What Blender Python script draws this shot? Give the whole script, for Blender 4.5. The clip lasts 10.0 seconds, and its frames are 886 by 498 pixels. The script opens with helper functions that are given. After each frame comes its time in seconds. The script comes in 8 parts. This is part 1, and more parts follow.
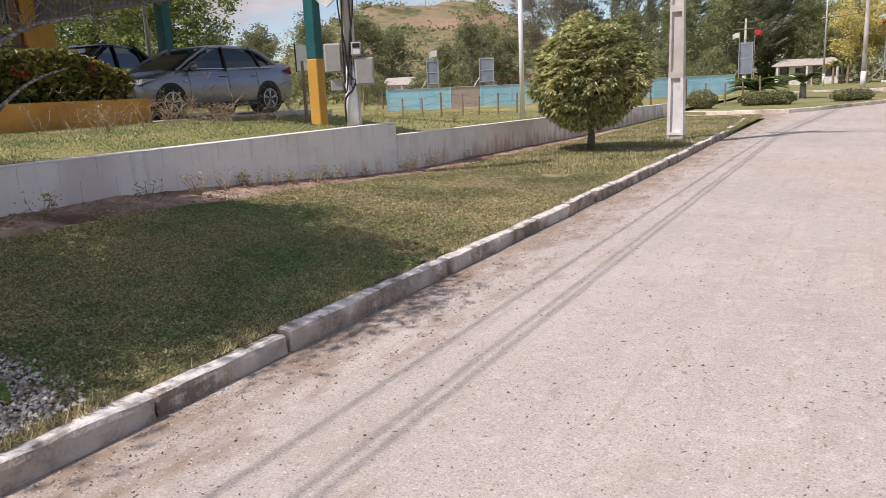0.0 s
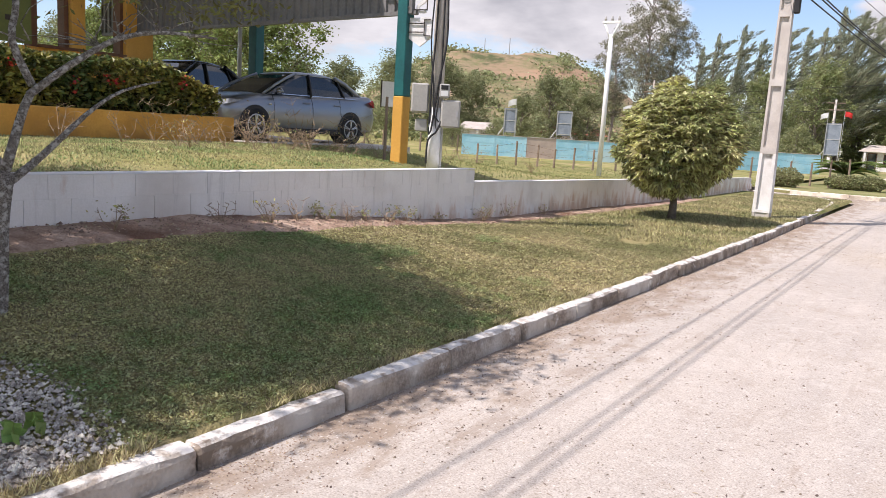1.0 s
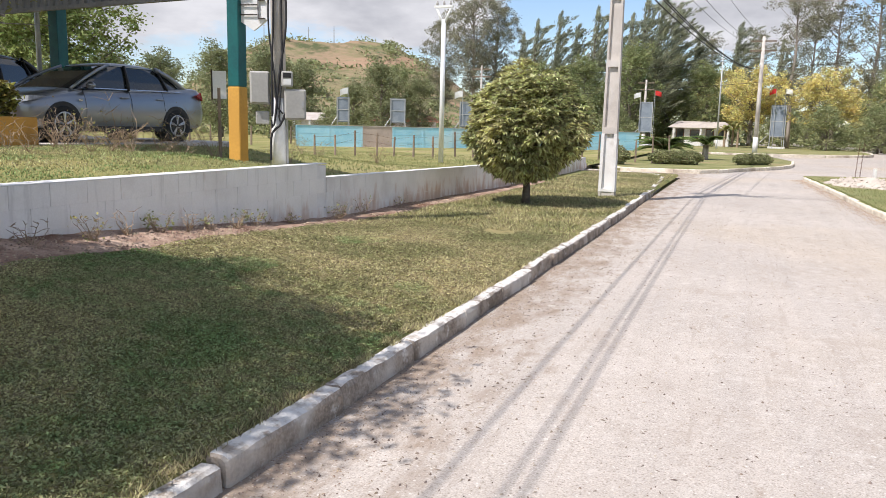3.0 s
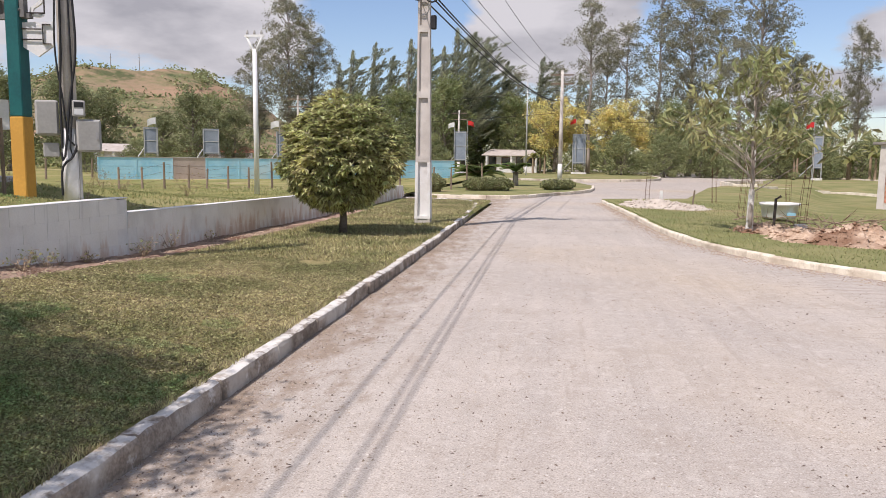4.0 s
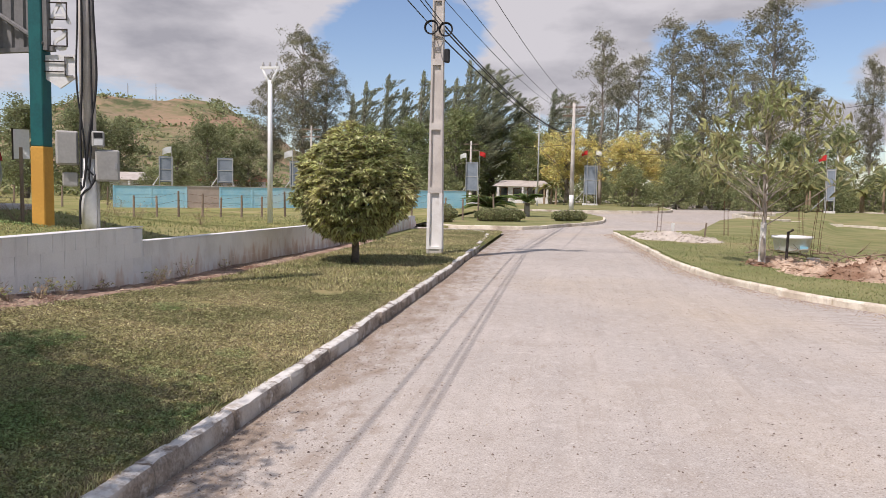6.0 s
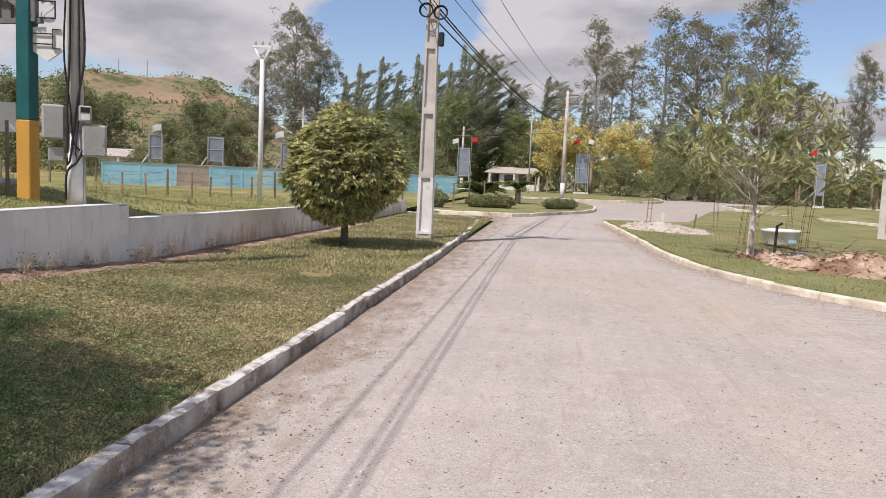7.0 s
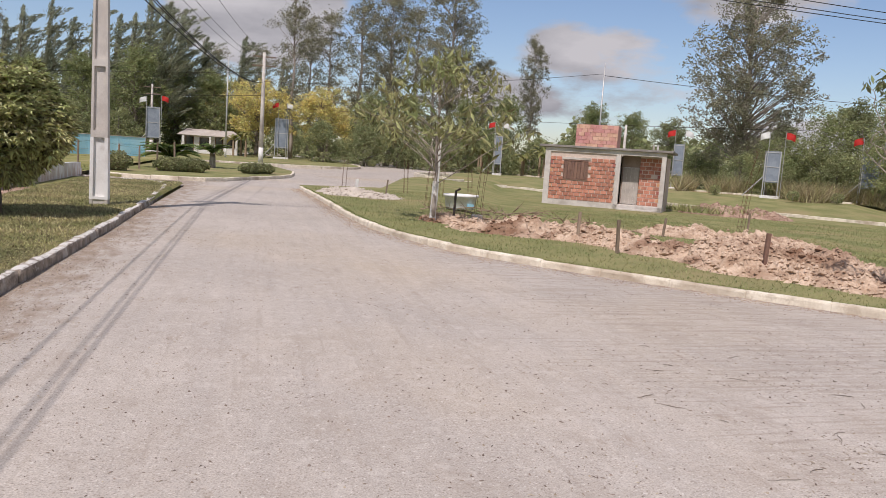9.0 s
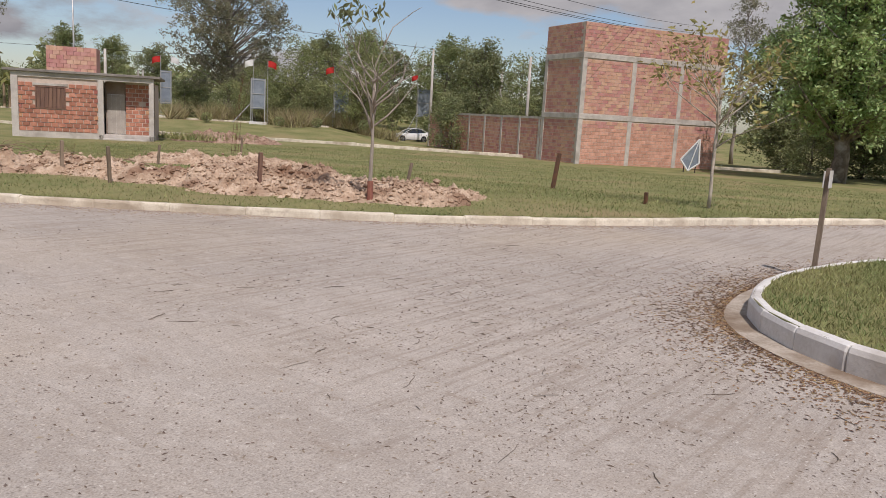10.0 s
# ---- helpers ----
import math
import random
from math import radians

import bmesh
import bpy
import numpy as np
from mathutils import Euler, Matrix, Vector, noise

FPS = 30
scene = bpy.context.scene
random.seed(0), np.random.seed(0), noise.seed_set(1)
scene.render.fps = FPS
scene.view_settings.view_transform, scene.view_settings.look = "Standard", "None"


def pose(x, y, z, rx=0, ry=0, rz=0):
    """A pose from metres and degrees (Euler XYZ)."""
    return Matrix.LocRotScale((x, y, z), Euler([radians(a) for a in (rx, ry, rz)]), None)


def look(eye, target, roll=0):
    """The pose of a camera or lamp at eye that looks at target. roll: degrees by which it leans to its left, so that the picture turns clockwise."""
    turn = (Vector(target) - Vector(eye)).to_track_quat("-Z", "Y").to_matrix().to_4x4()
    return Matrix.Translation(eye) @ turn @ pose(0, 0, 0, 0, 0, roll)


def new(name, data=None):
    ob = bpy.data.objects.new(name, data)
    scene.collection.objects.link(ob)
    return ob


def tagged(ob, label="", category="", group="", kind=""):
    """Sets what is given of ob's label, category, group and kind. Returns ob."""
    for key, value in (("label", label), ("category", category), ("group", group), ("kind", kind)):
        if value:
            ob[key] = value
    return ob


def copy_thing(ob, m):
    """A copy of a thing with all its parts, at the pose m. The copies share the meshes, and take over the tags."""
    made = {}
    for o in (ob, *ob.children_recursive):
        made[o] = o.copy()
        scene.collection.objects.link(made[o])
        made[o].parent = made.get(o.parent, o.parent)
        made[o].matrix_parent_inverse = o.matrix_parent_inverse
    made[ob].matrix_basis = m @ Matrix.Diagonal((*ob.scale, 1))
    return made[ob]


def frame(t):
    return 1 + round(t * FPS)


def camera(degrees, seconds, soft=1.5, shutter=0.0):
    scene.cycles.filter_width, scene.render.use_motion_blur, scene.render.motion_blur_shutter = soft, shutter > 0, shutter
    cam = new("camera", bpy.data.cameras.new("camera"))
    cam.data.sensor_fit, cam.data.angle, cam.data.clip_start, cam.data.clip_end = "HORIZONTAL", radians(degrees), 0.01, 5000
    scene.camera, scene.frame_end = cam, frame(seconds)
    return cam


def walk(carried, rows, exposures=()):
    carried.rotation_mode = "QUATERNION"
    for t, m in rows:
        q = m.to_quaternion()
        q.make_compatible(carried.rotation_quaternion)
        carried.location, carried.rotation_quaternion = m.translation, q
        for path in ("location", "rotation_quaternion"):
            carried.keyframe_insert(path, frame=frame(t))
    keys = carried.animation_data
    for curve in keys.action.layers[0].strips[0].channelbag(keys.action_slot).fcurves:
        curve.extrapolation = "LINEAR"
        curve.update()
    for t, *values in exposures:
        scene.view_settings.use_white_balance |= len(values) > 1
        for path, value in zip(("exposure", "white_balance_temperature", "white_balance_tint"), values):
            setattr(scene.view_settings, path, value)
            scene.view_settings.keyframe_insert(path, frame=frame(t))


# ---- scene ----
cam = camera(60.2, 10.0, soft=0.5)
PATH = [
    (0, (-0.055, 0.04, 1.502), (-1.002, 1.753, 1.09), -2.6),
    (0.5, (-0.183, 0.197, 1.516), (-1.362, 1.76, 1.109), 1.4),
    (1, (-0.397, 0.313, 1.539), (-1.483, 1.965, 1.236), 3.5),
    (1.5, (-0.557, 0.458, 1.523), (-1.78, 2.002, 1.174), 2.0),
    (2, (-0.711, 0.674, 1.521), (-2.044, 2.131, 1.202), -0.4),
    (2.5, (-0.89, 0.762, 1.549), (-1.929, 2.447, 1.258), 2.1),
    (3, (-1.039, 0.873, 1.542), (-1.751, 2.715, 1.228), 1.3),
    (3.2, (-1.011, 0.899, 1.542), (-1.559, 2.799, 1.241), 3.2),
    (4.3, (-0.913, 0.873, 1.555), (-1.164, 2.848, 1.364), 0.1),
    (4.5, (-0.904, 0.856, 1.57), (-1.171, 2.832, 1.412), 0.2),
    (5, (-0.928, 0.85, 1.559), (-1.257, 2.814, 1.375), 1.1),
    (5.5, (-0.931, 0.831, 1.561), (-1.231, 2.804, 1.431), 0.7),
    (6.8, (-0.939, 0.876, 1.581), (-1.249, 2.841, 1.377), 1.9),
    (7, (-0.931, 0.886, 1.564), (-1.209, 2.857, 1.372), 2.5),
    (7.5, (-0.909, 0.915, 1.555), (-1.068, 2.896, 1.328), 2.1),
    (8, (-0.852, 0.918, 1.554), (-0.896, 2.904, 1.322), 2.1),
    (8.5, (-0.773, 0.929, 1.561), (-0.572, 2.901, 1.299), 2.9),
    (9, (-0.705, 0.947, 1.559), (-0.219, 2.872, 1.32), 3.8),
    (9.5, (-0.71, 0.901, 1.54), (0.228, 2.655, 1.327), 1.9),
    (9.8, (-0.673, 0.949, 1.418), (0.671, 2.4, 1.122), 3.1),
    (10, (-0.7, 0.933, 1.447), (0.828, 2.177, 1.107), 3.2),
]
EXPOSURE = [(0.0, -0.2, 6500, 20), (0.45, 0.08, 6500, 20), (2.5, 0.28, 6150, 12), (3.2, 0.05, 6350, 15), (4.5, -0.21, 6420, 19), (8.0, -0.3, 6450, 18), (9.0, -0.45, 6450, 18), (9.6, -0.57, 6450, 17), (10.0, -0.68, 6550, 17)]
walk(cam, [(t, look(eye, target, roll)) for t, eye, target, roll in PATH], EXPOSURE)

# ---- sky and sun ----
SUN_AZ, SUN_EL = radians(213.0), radians(57.0)   # the sun stands behind and to the left; azimuth from +y towards +x
world = bpy.data.worlds.new("sky")
scene.world = world
world.use_nodes = True
wn, wl = world.node_tree.nodes, world.node_tree.links
wn.clear()
w_out = wn.new("ShaderNodeOutputWorld")
w_bg = wn.new("ShaderNodeBackground")
w_sky = wn.new("ShaderNodeTexSky")
w_sky.sky_type = "NISHITA"
w_sky.sun_disc = False
w_sky.sun_elevation, w_sky.sun_rotation = SUN_EL, SUN_AZ
w_sky.air_density, w_sky.dust_density, w_sky.ozone_density = 1.0, 0.6, 2.5
w_co = wn.new("ShaderNodeTexCoord")
w_dir = w_co.outputs["Generated"]
w_map = wn.new("ShaderNodeMapping")
w_map.inputs["Scale"].default_value = (1.0, 1.0, 2.6)
w_map.inputs["Location"].default_value = (0.35, 0.1, 0.0)
wl.new(w_dir, w_map.inputs["Vector"])


def sky_math(op, a, b, c=None):
    """One sum in the sky's nodes; numbers or sockets."""
    m = wn.new("ShaderNodeMath")
    m.operation = op
    for i, v in enumerate((a, b, c)):
        if v is None:
            continue
        if isinstance(v, (int, float)):
            m.inputs[i].default_value = v
        else:
            wl.new(v, m.inputs[i])
    return m.outputs[0]


def sky_noise(scale, detail, rough=0.55):
    t = wn.new("ShaderNodeTexNoise")
    t.inputs["Scale"].default_value, t.inputs["Detail"].default_value, t.inputs["Roughness"].default_value = scale, detail, rough
    wl.new(w_map.outputs[0], t.inputs["Vector"])
    return t.outputs["Fac"]


w_xyz = wn.new("ShaderNodeSeparateXYZ")
wl.new(w_dir, w_xyz.inputs[0])
cover = sky_math("MULTIPLY_ADD", sky_noise(1.75, 6.0), 0.45, sky_math("MULTIPLY", sky_noise(7.5, 9.0, 0.62), 0.42))
# denser cloud high above the view, added to brighten the skylight
aloft = wn.new("ShaderNodeMapRange")
aloft.inputs["From Min"].default_value, aloft.inputs["From Max"].default_value, aloft.inputs["To Max"].default_value = 0.27, 0.5, 0.085
wl.new(w_xyz.outputs["Z"], aloft.inputs["Value"])
cover = sky_math("ADD", cover, aloft.outputs[0])
# banks of cloud: bearing, height, half width, half height (degrees), density
for c_az, c_el, c_w, c_h, c_k in ((-27, 12, 14, 5.2, 0.22), (-44, 9, 8, 4, 0.16), (-1, 9.8, 6.0, 3.8, 0.24), (9, 14.5, 13, 2.6, 0.18), (17, 4.6, 4.5, 1.6, 0.15), (24, 8.3, 5, 1.9, 0.17),
                                  (35, 12.2, 6, 2.2, 0.18), (56, 9, 7, 1.7, 0.20), (41, 2.8, 5, 1.4, 0.14), (70, 8, 7, 2.2, 0.18), (62, 14, 12, 2.5, 0.14), (-12.5, 10.0, 6, 3.2, -0.22), (14, 8.5, 5, 1.6, -0.14), (46, 6.2, 7, 1.6, -0.10)):
    side = wn.new("ShaderNodeVectorMath")
    side.operation = "DOT_PRODUCT"
    wl.new(w_dir, side.inputs[0])
    k = 1.0 / math.sin(radians(c_w))
    side.inputs[1].default_value = (math.cos(radians(c_az)) * k, -math.sin(radians(c_az)) * k, 0.0)
    k = 1.0 / math.sin(radians(c_h))
    up = sky_math("MULTIPLY_ADD", w_xyz.outputs["Z"], k, -math.sin(radians(c_el)) * k)
    r2 = sky_math("MULTIPLY_ADD", side.outputs["Value"], side.outputs["Value"], sky_math("MULTIPLY", up, up))
    near = wn.new("ShaderNodeMapRange")
    near.interpolation_type = "SMOOTHSTEP"
    near.inputs["From Min"].default_value, near.inputs["From Max"].default_value = 0.0, 1.9
    near.inputs["To Min"].default_value, near.inputs["To Max"].default_value = c_k, 0.0
    wl.new(r2, near.inputs["Value"])
    cover = sky_math("ADD", cover, near.outputs[0])
w_r1 = wn.new("ShaderNodeValToRGB")
w_r1.color_ramp.elements[0].position, w_r1.color_ramp.elements[1].position = 0.465, 0.555
wl.new(cover, w_r1.inputs["Fac"])
w_r2 = wn.new("ShaderNodeValToRGB")
w_r2.color_ramp.elements[0].color, w_r2.color_ramp.elements[1].color = (3.0, 3.06, 3.25, 1), (5.0, 5.0, 5.05, 1)
w_r2.color_ramp.elements[0].position, w_r2.color_ramp.elements[1].position = 0.38, 0.58
wl.new(sky_noise(4.2, 6.0), w_r2.inputs["Fac"])
w_mix = wn.new("ShaderNodeMixRGB")
wl.new(w_r1.outputs["Color"], w_mix.inputs["Fac"])
wl.new(w_sky.outputs[0], w_mix.inputs["Color1"])
wl.new(w_r2.outputs["Color"], w_mix.inputs["Color2"])
wl.new(w_mix.outputs[0], w_bg.inputs["Color"])
w_bg.inputs["Strength"].default_value = 0.15
wl.new(w_bg.outputs[0], w_out.inputs["Surface"])

sun = new("sun", bpy.data.lights.new("sun", "SUN"))
sun.data.energy, sun.data.angle, sun.data.color = 5.0, radians(0.6), (1.0, 0.94, 0.865)
to_sun = Vector((math.sin(SUN_AZ) * math.cos(SUN_EL), math.cos(SUN_AZ) * math.cos(SUN_EL), math.sin(SUN_EL)))
sun.rotation_euler = (-to_sun).to_track_quat("-Z", "Y").to_euler()


# ---- materials ----
def mat(name, c1, c2=None, scale=4.0, fine=40.0, rough=0.8, bump=0.3, dist=0.01, metal=0.0, vary=0.0, c3=None, spots=0.0,
        spec=0.4, leaf=0.0, stretch=(1, 1, 1), detail=4.0, island=False):
    """Two scales of noise between c1 and c2, blotches of c3, relief from the fine noise, and a change from piece to piece."""
    m = bpy.data.materials.new(name)
    m.use_nodes = True
    n, l = m.node_tree.nodes, m.node_tree.links
    b = n["Principled BSDF"]
    b.inputs["Roughness"].default_value, b.inputs["Metallic"].default_value = rough, metal
    b.inputs["Specular IOR Level"].default_value = spec
    c2 = c2 or tuple(0.8 * v for v in c1)
    pos = n.new("ShaderNodeNewGeometry")
    mp = n.new("ShaderNodeMapping")
    mp.inputs["Scale"].default_value = stretch
    l.new(pos.outputs["Position"], mp.inputs["Vector"])
    big, small = n.new("ShaderNodeTexNoise"), n.new("ShaderNodeTexNoise")
    big.inputs["Scale"].default_value, small.inputs["Scale"].default_value = scale, fine
    big.inputs["Detail"].default_value, small.inputs["Detail"].default_value = detail, 6.0
    l.new(mp.outputs[0], big.inputs["Vector"]), l.new(mp.outputs[0], small.inputs["Vector"])
    add = n.new("ShaderNodeMath")
    add.operation = "ADD"
    half = n.new("ShaderNodeMath")
    half.operation = "MULTIPLY_ADD"
    half.inputs[1].default_value, half.inputs[2].default_value = 0.6, -0.3
    l.new(small.outputs["Fac"], half.inputs[0])
    l.new(big.outputs["Fac"], add.inputs[0]), l.new(half.outputs[0], add.inputs[1])
    ramp = n.new("ShaderNodeValToRGB")
    ramp.color_ramp.elements[0].position, ramp.color_ramp.elements[1].position = 0.36, 0.64
    ramp.color_ramp.elements[0].color, ramp.color_ramp.elements[1].color = (*c1, 1), (*c2, 1)
    l.new(add.outputs[0], ramp.inputs["Fac"])
    colour = ramp.outputs["Color"]
    if c3:
        sp = n.new("ShaderNodeTexNoise")
        sp.inputs["Scale"].default_value, sp.inputs["Detail"].default_value = scale * 0.37, 7.0
        l.new(mp.outputs[0], sp.inputs["Vector"])
        sr = n.new("ShaderNodeValToRGB")
        sr.color_ramp.elements[0].position, sr.color_ramp.elements[1].position = 0.5 - spots * 0.15, 0.66 - spots * 0.1
        l.new(sp.outputs["Fac"], sr.inputs["Fac"])
        mx = n.new("ShaderNodeMixRGB")
        mx.inputs["Color2"].default_value = (*c3, 1)
        l.new(sr.outputs["Color"], mx.inputs["Fac"]), l.new(colour, mx.inputs["Color1"])
        colour = mx.outputs[0]
    if vary:
        hsv = n.new("ShaderNodeHueSaturation")
        rr = n.new("ShaderNodeMath")
        rr.operation = "MULTIPLY_ADD"
        rr.inputs[1].default_value, rr.inputs[2].default_value = 2 * vary, 1 - vary
        if island:
            l.new(pos.outputs["Random Per Island"], rr.inputs[0])
        else:
            oi = n.new("ShaderNodeObjectInfo")
            l.new(oi.outputs["Random"], rr.inputs[0])
        l.new(rr.outputs[0], hsv.inputs["Value"]), l.new(colour, hsv.inputs["Color"])
        if island:
            r2 = n.new("ShaderNodeMath")
            r2.operation = "MULTIPLY_ADD"
            r2.inputs[1].default_value, r2.inputs[2].default_value = 0.05, 0.475
            l.new(pos.outputs["Random Per Island"], r2.inputs[0])
            l.new(r2.outputs[0], hsv.inputs["Hue"])
        colour = hsv.outputs[0]
    l.new(colour, b.inputs["Base Color"])
    if bump:
        bp = n.new("ShaderNodeBump")
        bp.inputs["Strength"].default_value, bp.inputs["Distance"].default_value = bump, dist
        l.new(small.outputs["Fac"], bp.inputs["Height"]), l.new(bp.outputs[0], b.inputs["Normal"])
    if leaf:
        tr = n.new("ShaderNodeBsdfTranslucent")
        l.new(colour, tr.inputs["Color"])
        ms = n.new("ShaderNodeMixShader")
        ms.inputs["Fac"].default_value = leaf
        out = n["Material Output"]
        l.new(b.outputs[0], ms.inputs[1]), l.new(tr.outputs[0], ms.inputs[2]), l.new(ms.outputs[0], out.inputs["Surface"])
    return m


def leafmat(name, c1, c2, rough=0.55, vary=0.4, leaf=0.38):
    return mat(name, c1, c2, scale=0.9, fine=9, rough=rough, bump=0, vary=vary, leaf=leaf, island=True, spec=0.3)


ROAD = mat("packed_road", (0.51, 0.462, 0.412), (0.44, 0.398, 0.355), scale=0.35, fine=26, rough=0.92, bump=0.5, dist=0.012,
           c3=(0.50, 0.425, 0.335), spots=0.0, spec=0.2, detail=9)
LAWN = mat("lawn_soil", (0.135, 0.155, 0.054), (0.30, 0.265, 0.115), scale=0.9, fine=60, rough=0.95, bump=0.8, dist=0.03,
           c3=(0.38, 0.31, 0.16), spots=-0.1, spec=0.1, detail=6)
FIELD = mat("field_grass", (0.19, 0.20, 0.07), (0.30, 0.27, 0.11), scale=0.5, fine=18, rough=0.95, bump=0.8, dist=0.04,
            c3=(0.40, 0.34, 0.18), spots=-0.1, spec=0.1, detail=6)
PARCEL = mat("parcel_grass", (0.185, 0.198, 0.08), (0.285, 0.265, 0.125), scale=0.6, fine=22, rough=0.95, bump=0.8, dist=0.04,
             c3=(0.32, 0.26, 0.14), spots=-0.2, spec=0.1, detail=6)
SOIL = mat("red_soil", (0.34, 0.225, 0.165), (0.50, 0.37, 0.285), scale=3, fine=45, rough=0.95, bump=0.8, dist=0.02, spec=0.1,
           c3=(0.16, 0.09, 0.06), spots=0.0)
DUG = mat("dug_earth", (0.45, 0.32, 0.225), (0.64, 0.495, 0.375), scale=2.2, fine=20, rough=0.95, bump=0.9, dist=0.04, spec=0.1,
          c3=(0.24, 0.14, 0.09), spots=0.0)
SAND = mat("sand", (0.55, 0.49, 0.42), (0.45, 0.39, 0.33), scale=3, fine=40, rough=0.95, bump=0.4, spec=0.1)
KERB = mat("kerb_concrete", (0.43, 0.365, 0.30), (0.22, 0.18, 0.142), scale=6, fine=50, rough=0.9, bump=0.7, dist=0.015, vary=0.12,
           c3=(0.58, 0.54, 0.48), spots=-0.1, spec=0.2)
KERBW = mat("painted_kerb", (0.80, 0.735, 0.61), (0.64, 0.565, 0.45), scale=3.5, fine=40, rough=0.85, bump=0.4, vary=0.08,
            c3=(0.46, 0.38, 0.29), spots=-0.2, spec=0.2)
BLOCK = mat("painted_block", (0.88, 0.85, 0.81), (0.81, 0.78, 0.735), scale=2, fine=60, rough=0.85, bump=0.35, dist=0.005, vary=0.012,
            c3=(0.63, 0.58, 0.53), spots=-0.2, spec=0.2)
MORTAR = mat("painted_joint", (0.84, 0.82, 0.79), (0.78, 0.755, 0.725), scale=8, fine=60, rough=0.95, bump=0.4, spec=0.1)
CONCRETE = mat("concrete", (0.62, 0.58, 0.53), (0.51, 0.47, 0.43), scale=3, fine=50, rough=0.88, bump=0.4, dist=0.006,
               c3=(0.40, 0.36, 0.32), spots=-0.15, spec=0.2)
WHITEWASH = mat("whitewash", (0.80, 0.79, 0.77), (0.70, 0.68, 0.65), scale=4, fine=40, rough=0.85, bump=0.3, spec=0.2,
                c3=(0.50, 0.46, 0.42), spots=-0.35)
BRICK = mat("clay_block", (0.42, 0.175, 0.12), (0.54, 0.26, 0.18), scale=4, fine=40, rough=0.9, bump=0.5, dist=0.008, vary=0.25, spec=0.15)
BRICKFAR = mat("clay_block_wall", (0.54, 0.285, 0.22), (0.64, 0.375, 0.305), scale=3, fine=30, rough=0.9, bump=0.4, vary=0.10, island=True, spec=0.15)
ORANGE = mat("ochre_paint", (0.68, 0.36, 0.075), (0.58, 0.29, 0.055), scale=2, fine=30, rough=0.7, bump=0.15, c3=(0.34, 0.17, 0.05), spots=-0.35)
YELLOW = mat("yellow_paint", (0.66, 0.36, 0.07), (0.58, 0.31, 0.06), scale=2, fine=30, rough=0.7, bump=0.15)
BROWN = mat("brown_paint", (0.16, 0.075, 0.04), (0.12, 0.055, 0.03), scale=3, fine=30, rough=0.6, bump=0.1)
TEAL = mat("teal_paint", (0.012, 0.12, 0.12), (0.010, 0.09, 0.095), scale=3, fine=30, rough=0.5, bump=0.1)
SHEET = mat("grey_sheet", (0.20, 0.195, 0.19), (0.145, 0.143, 0.14), scale=1.5, fine=20, rough=0.55, bump=0.05)
STEEL = mat("galvanised_steel", (0.55, 0.55, 0.54), (0.44, 0.44, 0.44), scale=4, fine=40, rough=0.5, bump=0.1, metal=0.5)
IRON = mat("dark_iron", (0.035, 0.03, 0.028), (0.06, 0.045, 0.035), scale=6, fine=60, rough=0.7, bump=0.3)
RUST = mat("rusty_steel", (0.16, 0.075, 0.04), (0.09, 0.05, 0.035), scale=12, fine=60, rough=0.85, bump=0.3)
WHITE = mat("white_paint", (0.82, 0.82, 0.81), (0.74, 0.74, 0.73), scale=2, fine=30, rough=0.5, bump=0.05)
WOOD = mat("weathered_wood", (0.30, 0.23, 0.17), (0.20, 0.15, 0.11), scale=3, fine=30, rough=0.9, bump=0.6, stretch=(6, 6, 0.6), vary=0.25)
DARKWOOD = mat("wooden_shutter", (0.24, 0.14, 0.10), (0.16, 0.09, 0.07), scale=3, fine=30, rough=0.8, bump=0.4, stretch=(5, 5, 0.5), vary=0.15)
BARK = mat("bark", (0.24, 0.20, 0.165), (0.14, 0.115, 0.09), scale=5, fine=28, rough=0.95, bump=0.9, dist=0.02, c3=(0.36, 0.33, 0.29), spots=0.05, spec=0.1)
GREYBARK = mat("lichen_bark", (0.36, 0.325, 0.285), (0.15, 0.13, 0.11), scale=105, fine=210, rough=0.95, bump=1.0, dist=0.02, c3=(0.62, 0.60, 0.55), spots=0.15, spec=0.1)
BIRCH = mat("smooth_pale_bark", (0.60, 0.53, 0.45), (0.42, 0.36, 0.30), scale=7, fine=40, rough=0.9, bump=0.5, c3=(0.30, 0.25, 0.21), spots=-0.1, spec=0.1)
PALEBARK = mat("pale_bark", (0.42, 0.37, 0.32), (0.30, 0.25, 0.21), scale=1.5, fine=15, rough=0.9, bump=0.5, stretch=(3, 3, 0.5), spec=0.1)
BLUE = mat("blue_wall_paint", (0.31, 0.62, 0.77), (0.42, 0.71, 0.83), scale=1.2, fine=12, rough=0.85, bump=0.4, vary=0.10,
           c3=(0.50, 0.66, 0.70), spots=-0.2, spec=0.15)
PINKWALL = mat("bare_wall_patch", (0.52, 0.43, 0.37), (0.44, 0.36, 0.31), scale=2, fine=20, rough=0.9, bump=0.4)
RED = mat("red_cloth", (0.55, 0.03, 0.025), (0.48, 0.025, 0.02), scale=3, fine=20, rough=0.8, bump=0.1)
CLOTH = mat("white_cloth", (0.75, 0.75, 0.73), (0.66, 0.66, 0.65), scale=3, fine=20, rough=0.8, bump=0.1)
PANEL = mat("board_back", (0.27, 0.31, 0.36), (0.20, 0.235, 0.28), scale=1.5, fine=12, rough=0.6, bump=0.1)
ROOFTILE = mat("pale_roof", (0.52, 0.47, 0.43), (0.42, 0.37, 0.33), scale=2, fine=15, rough=0.9, bump=0.4)
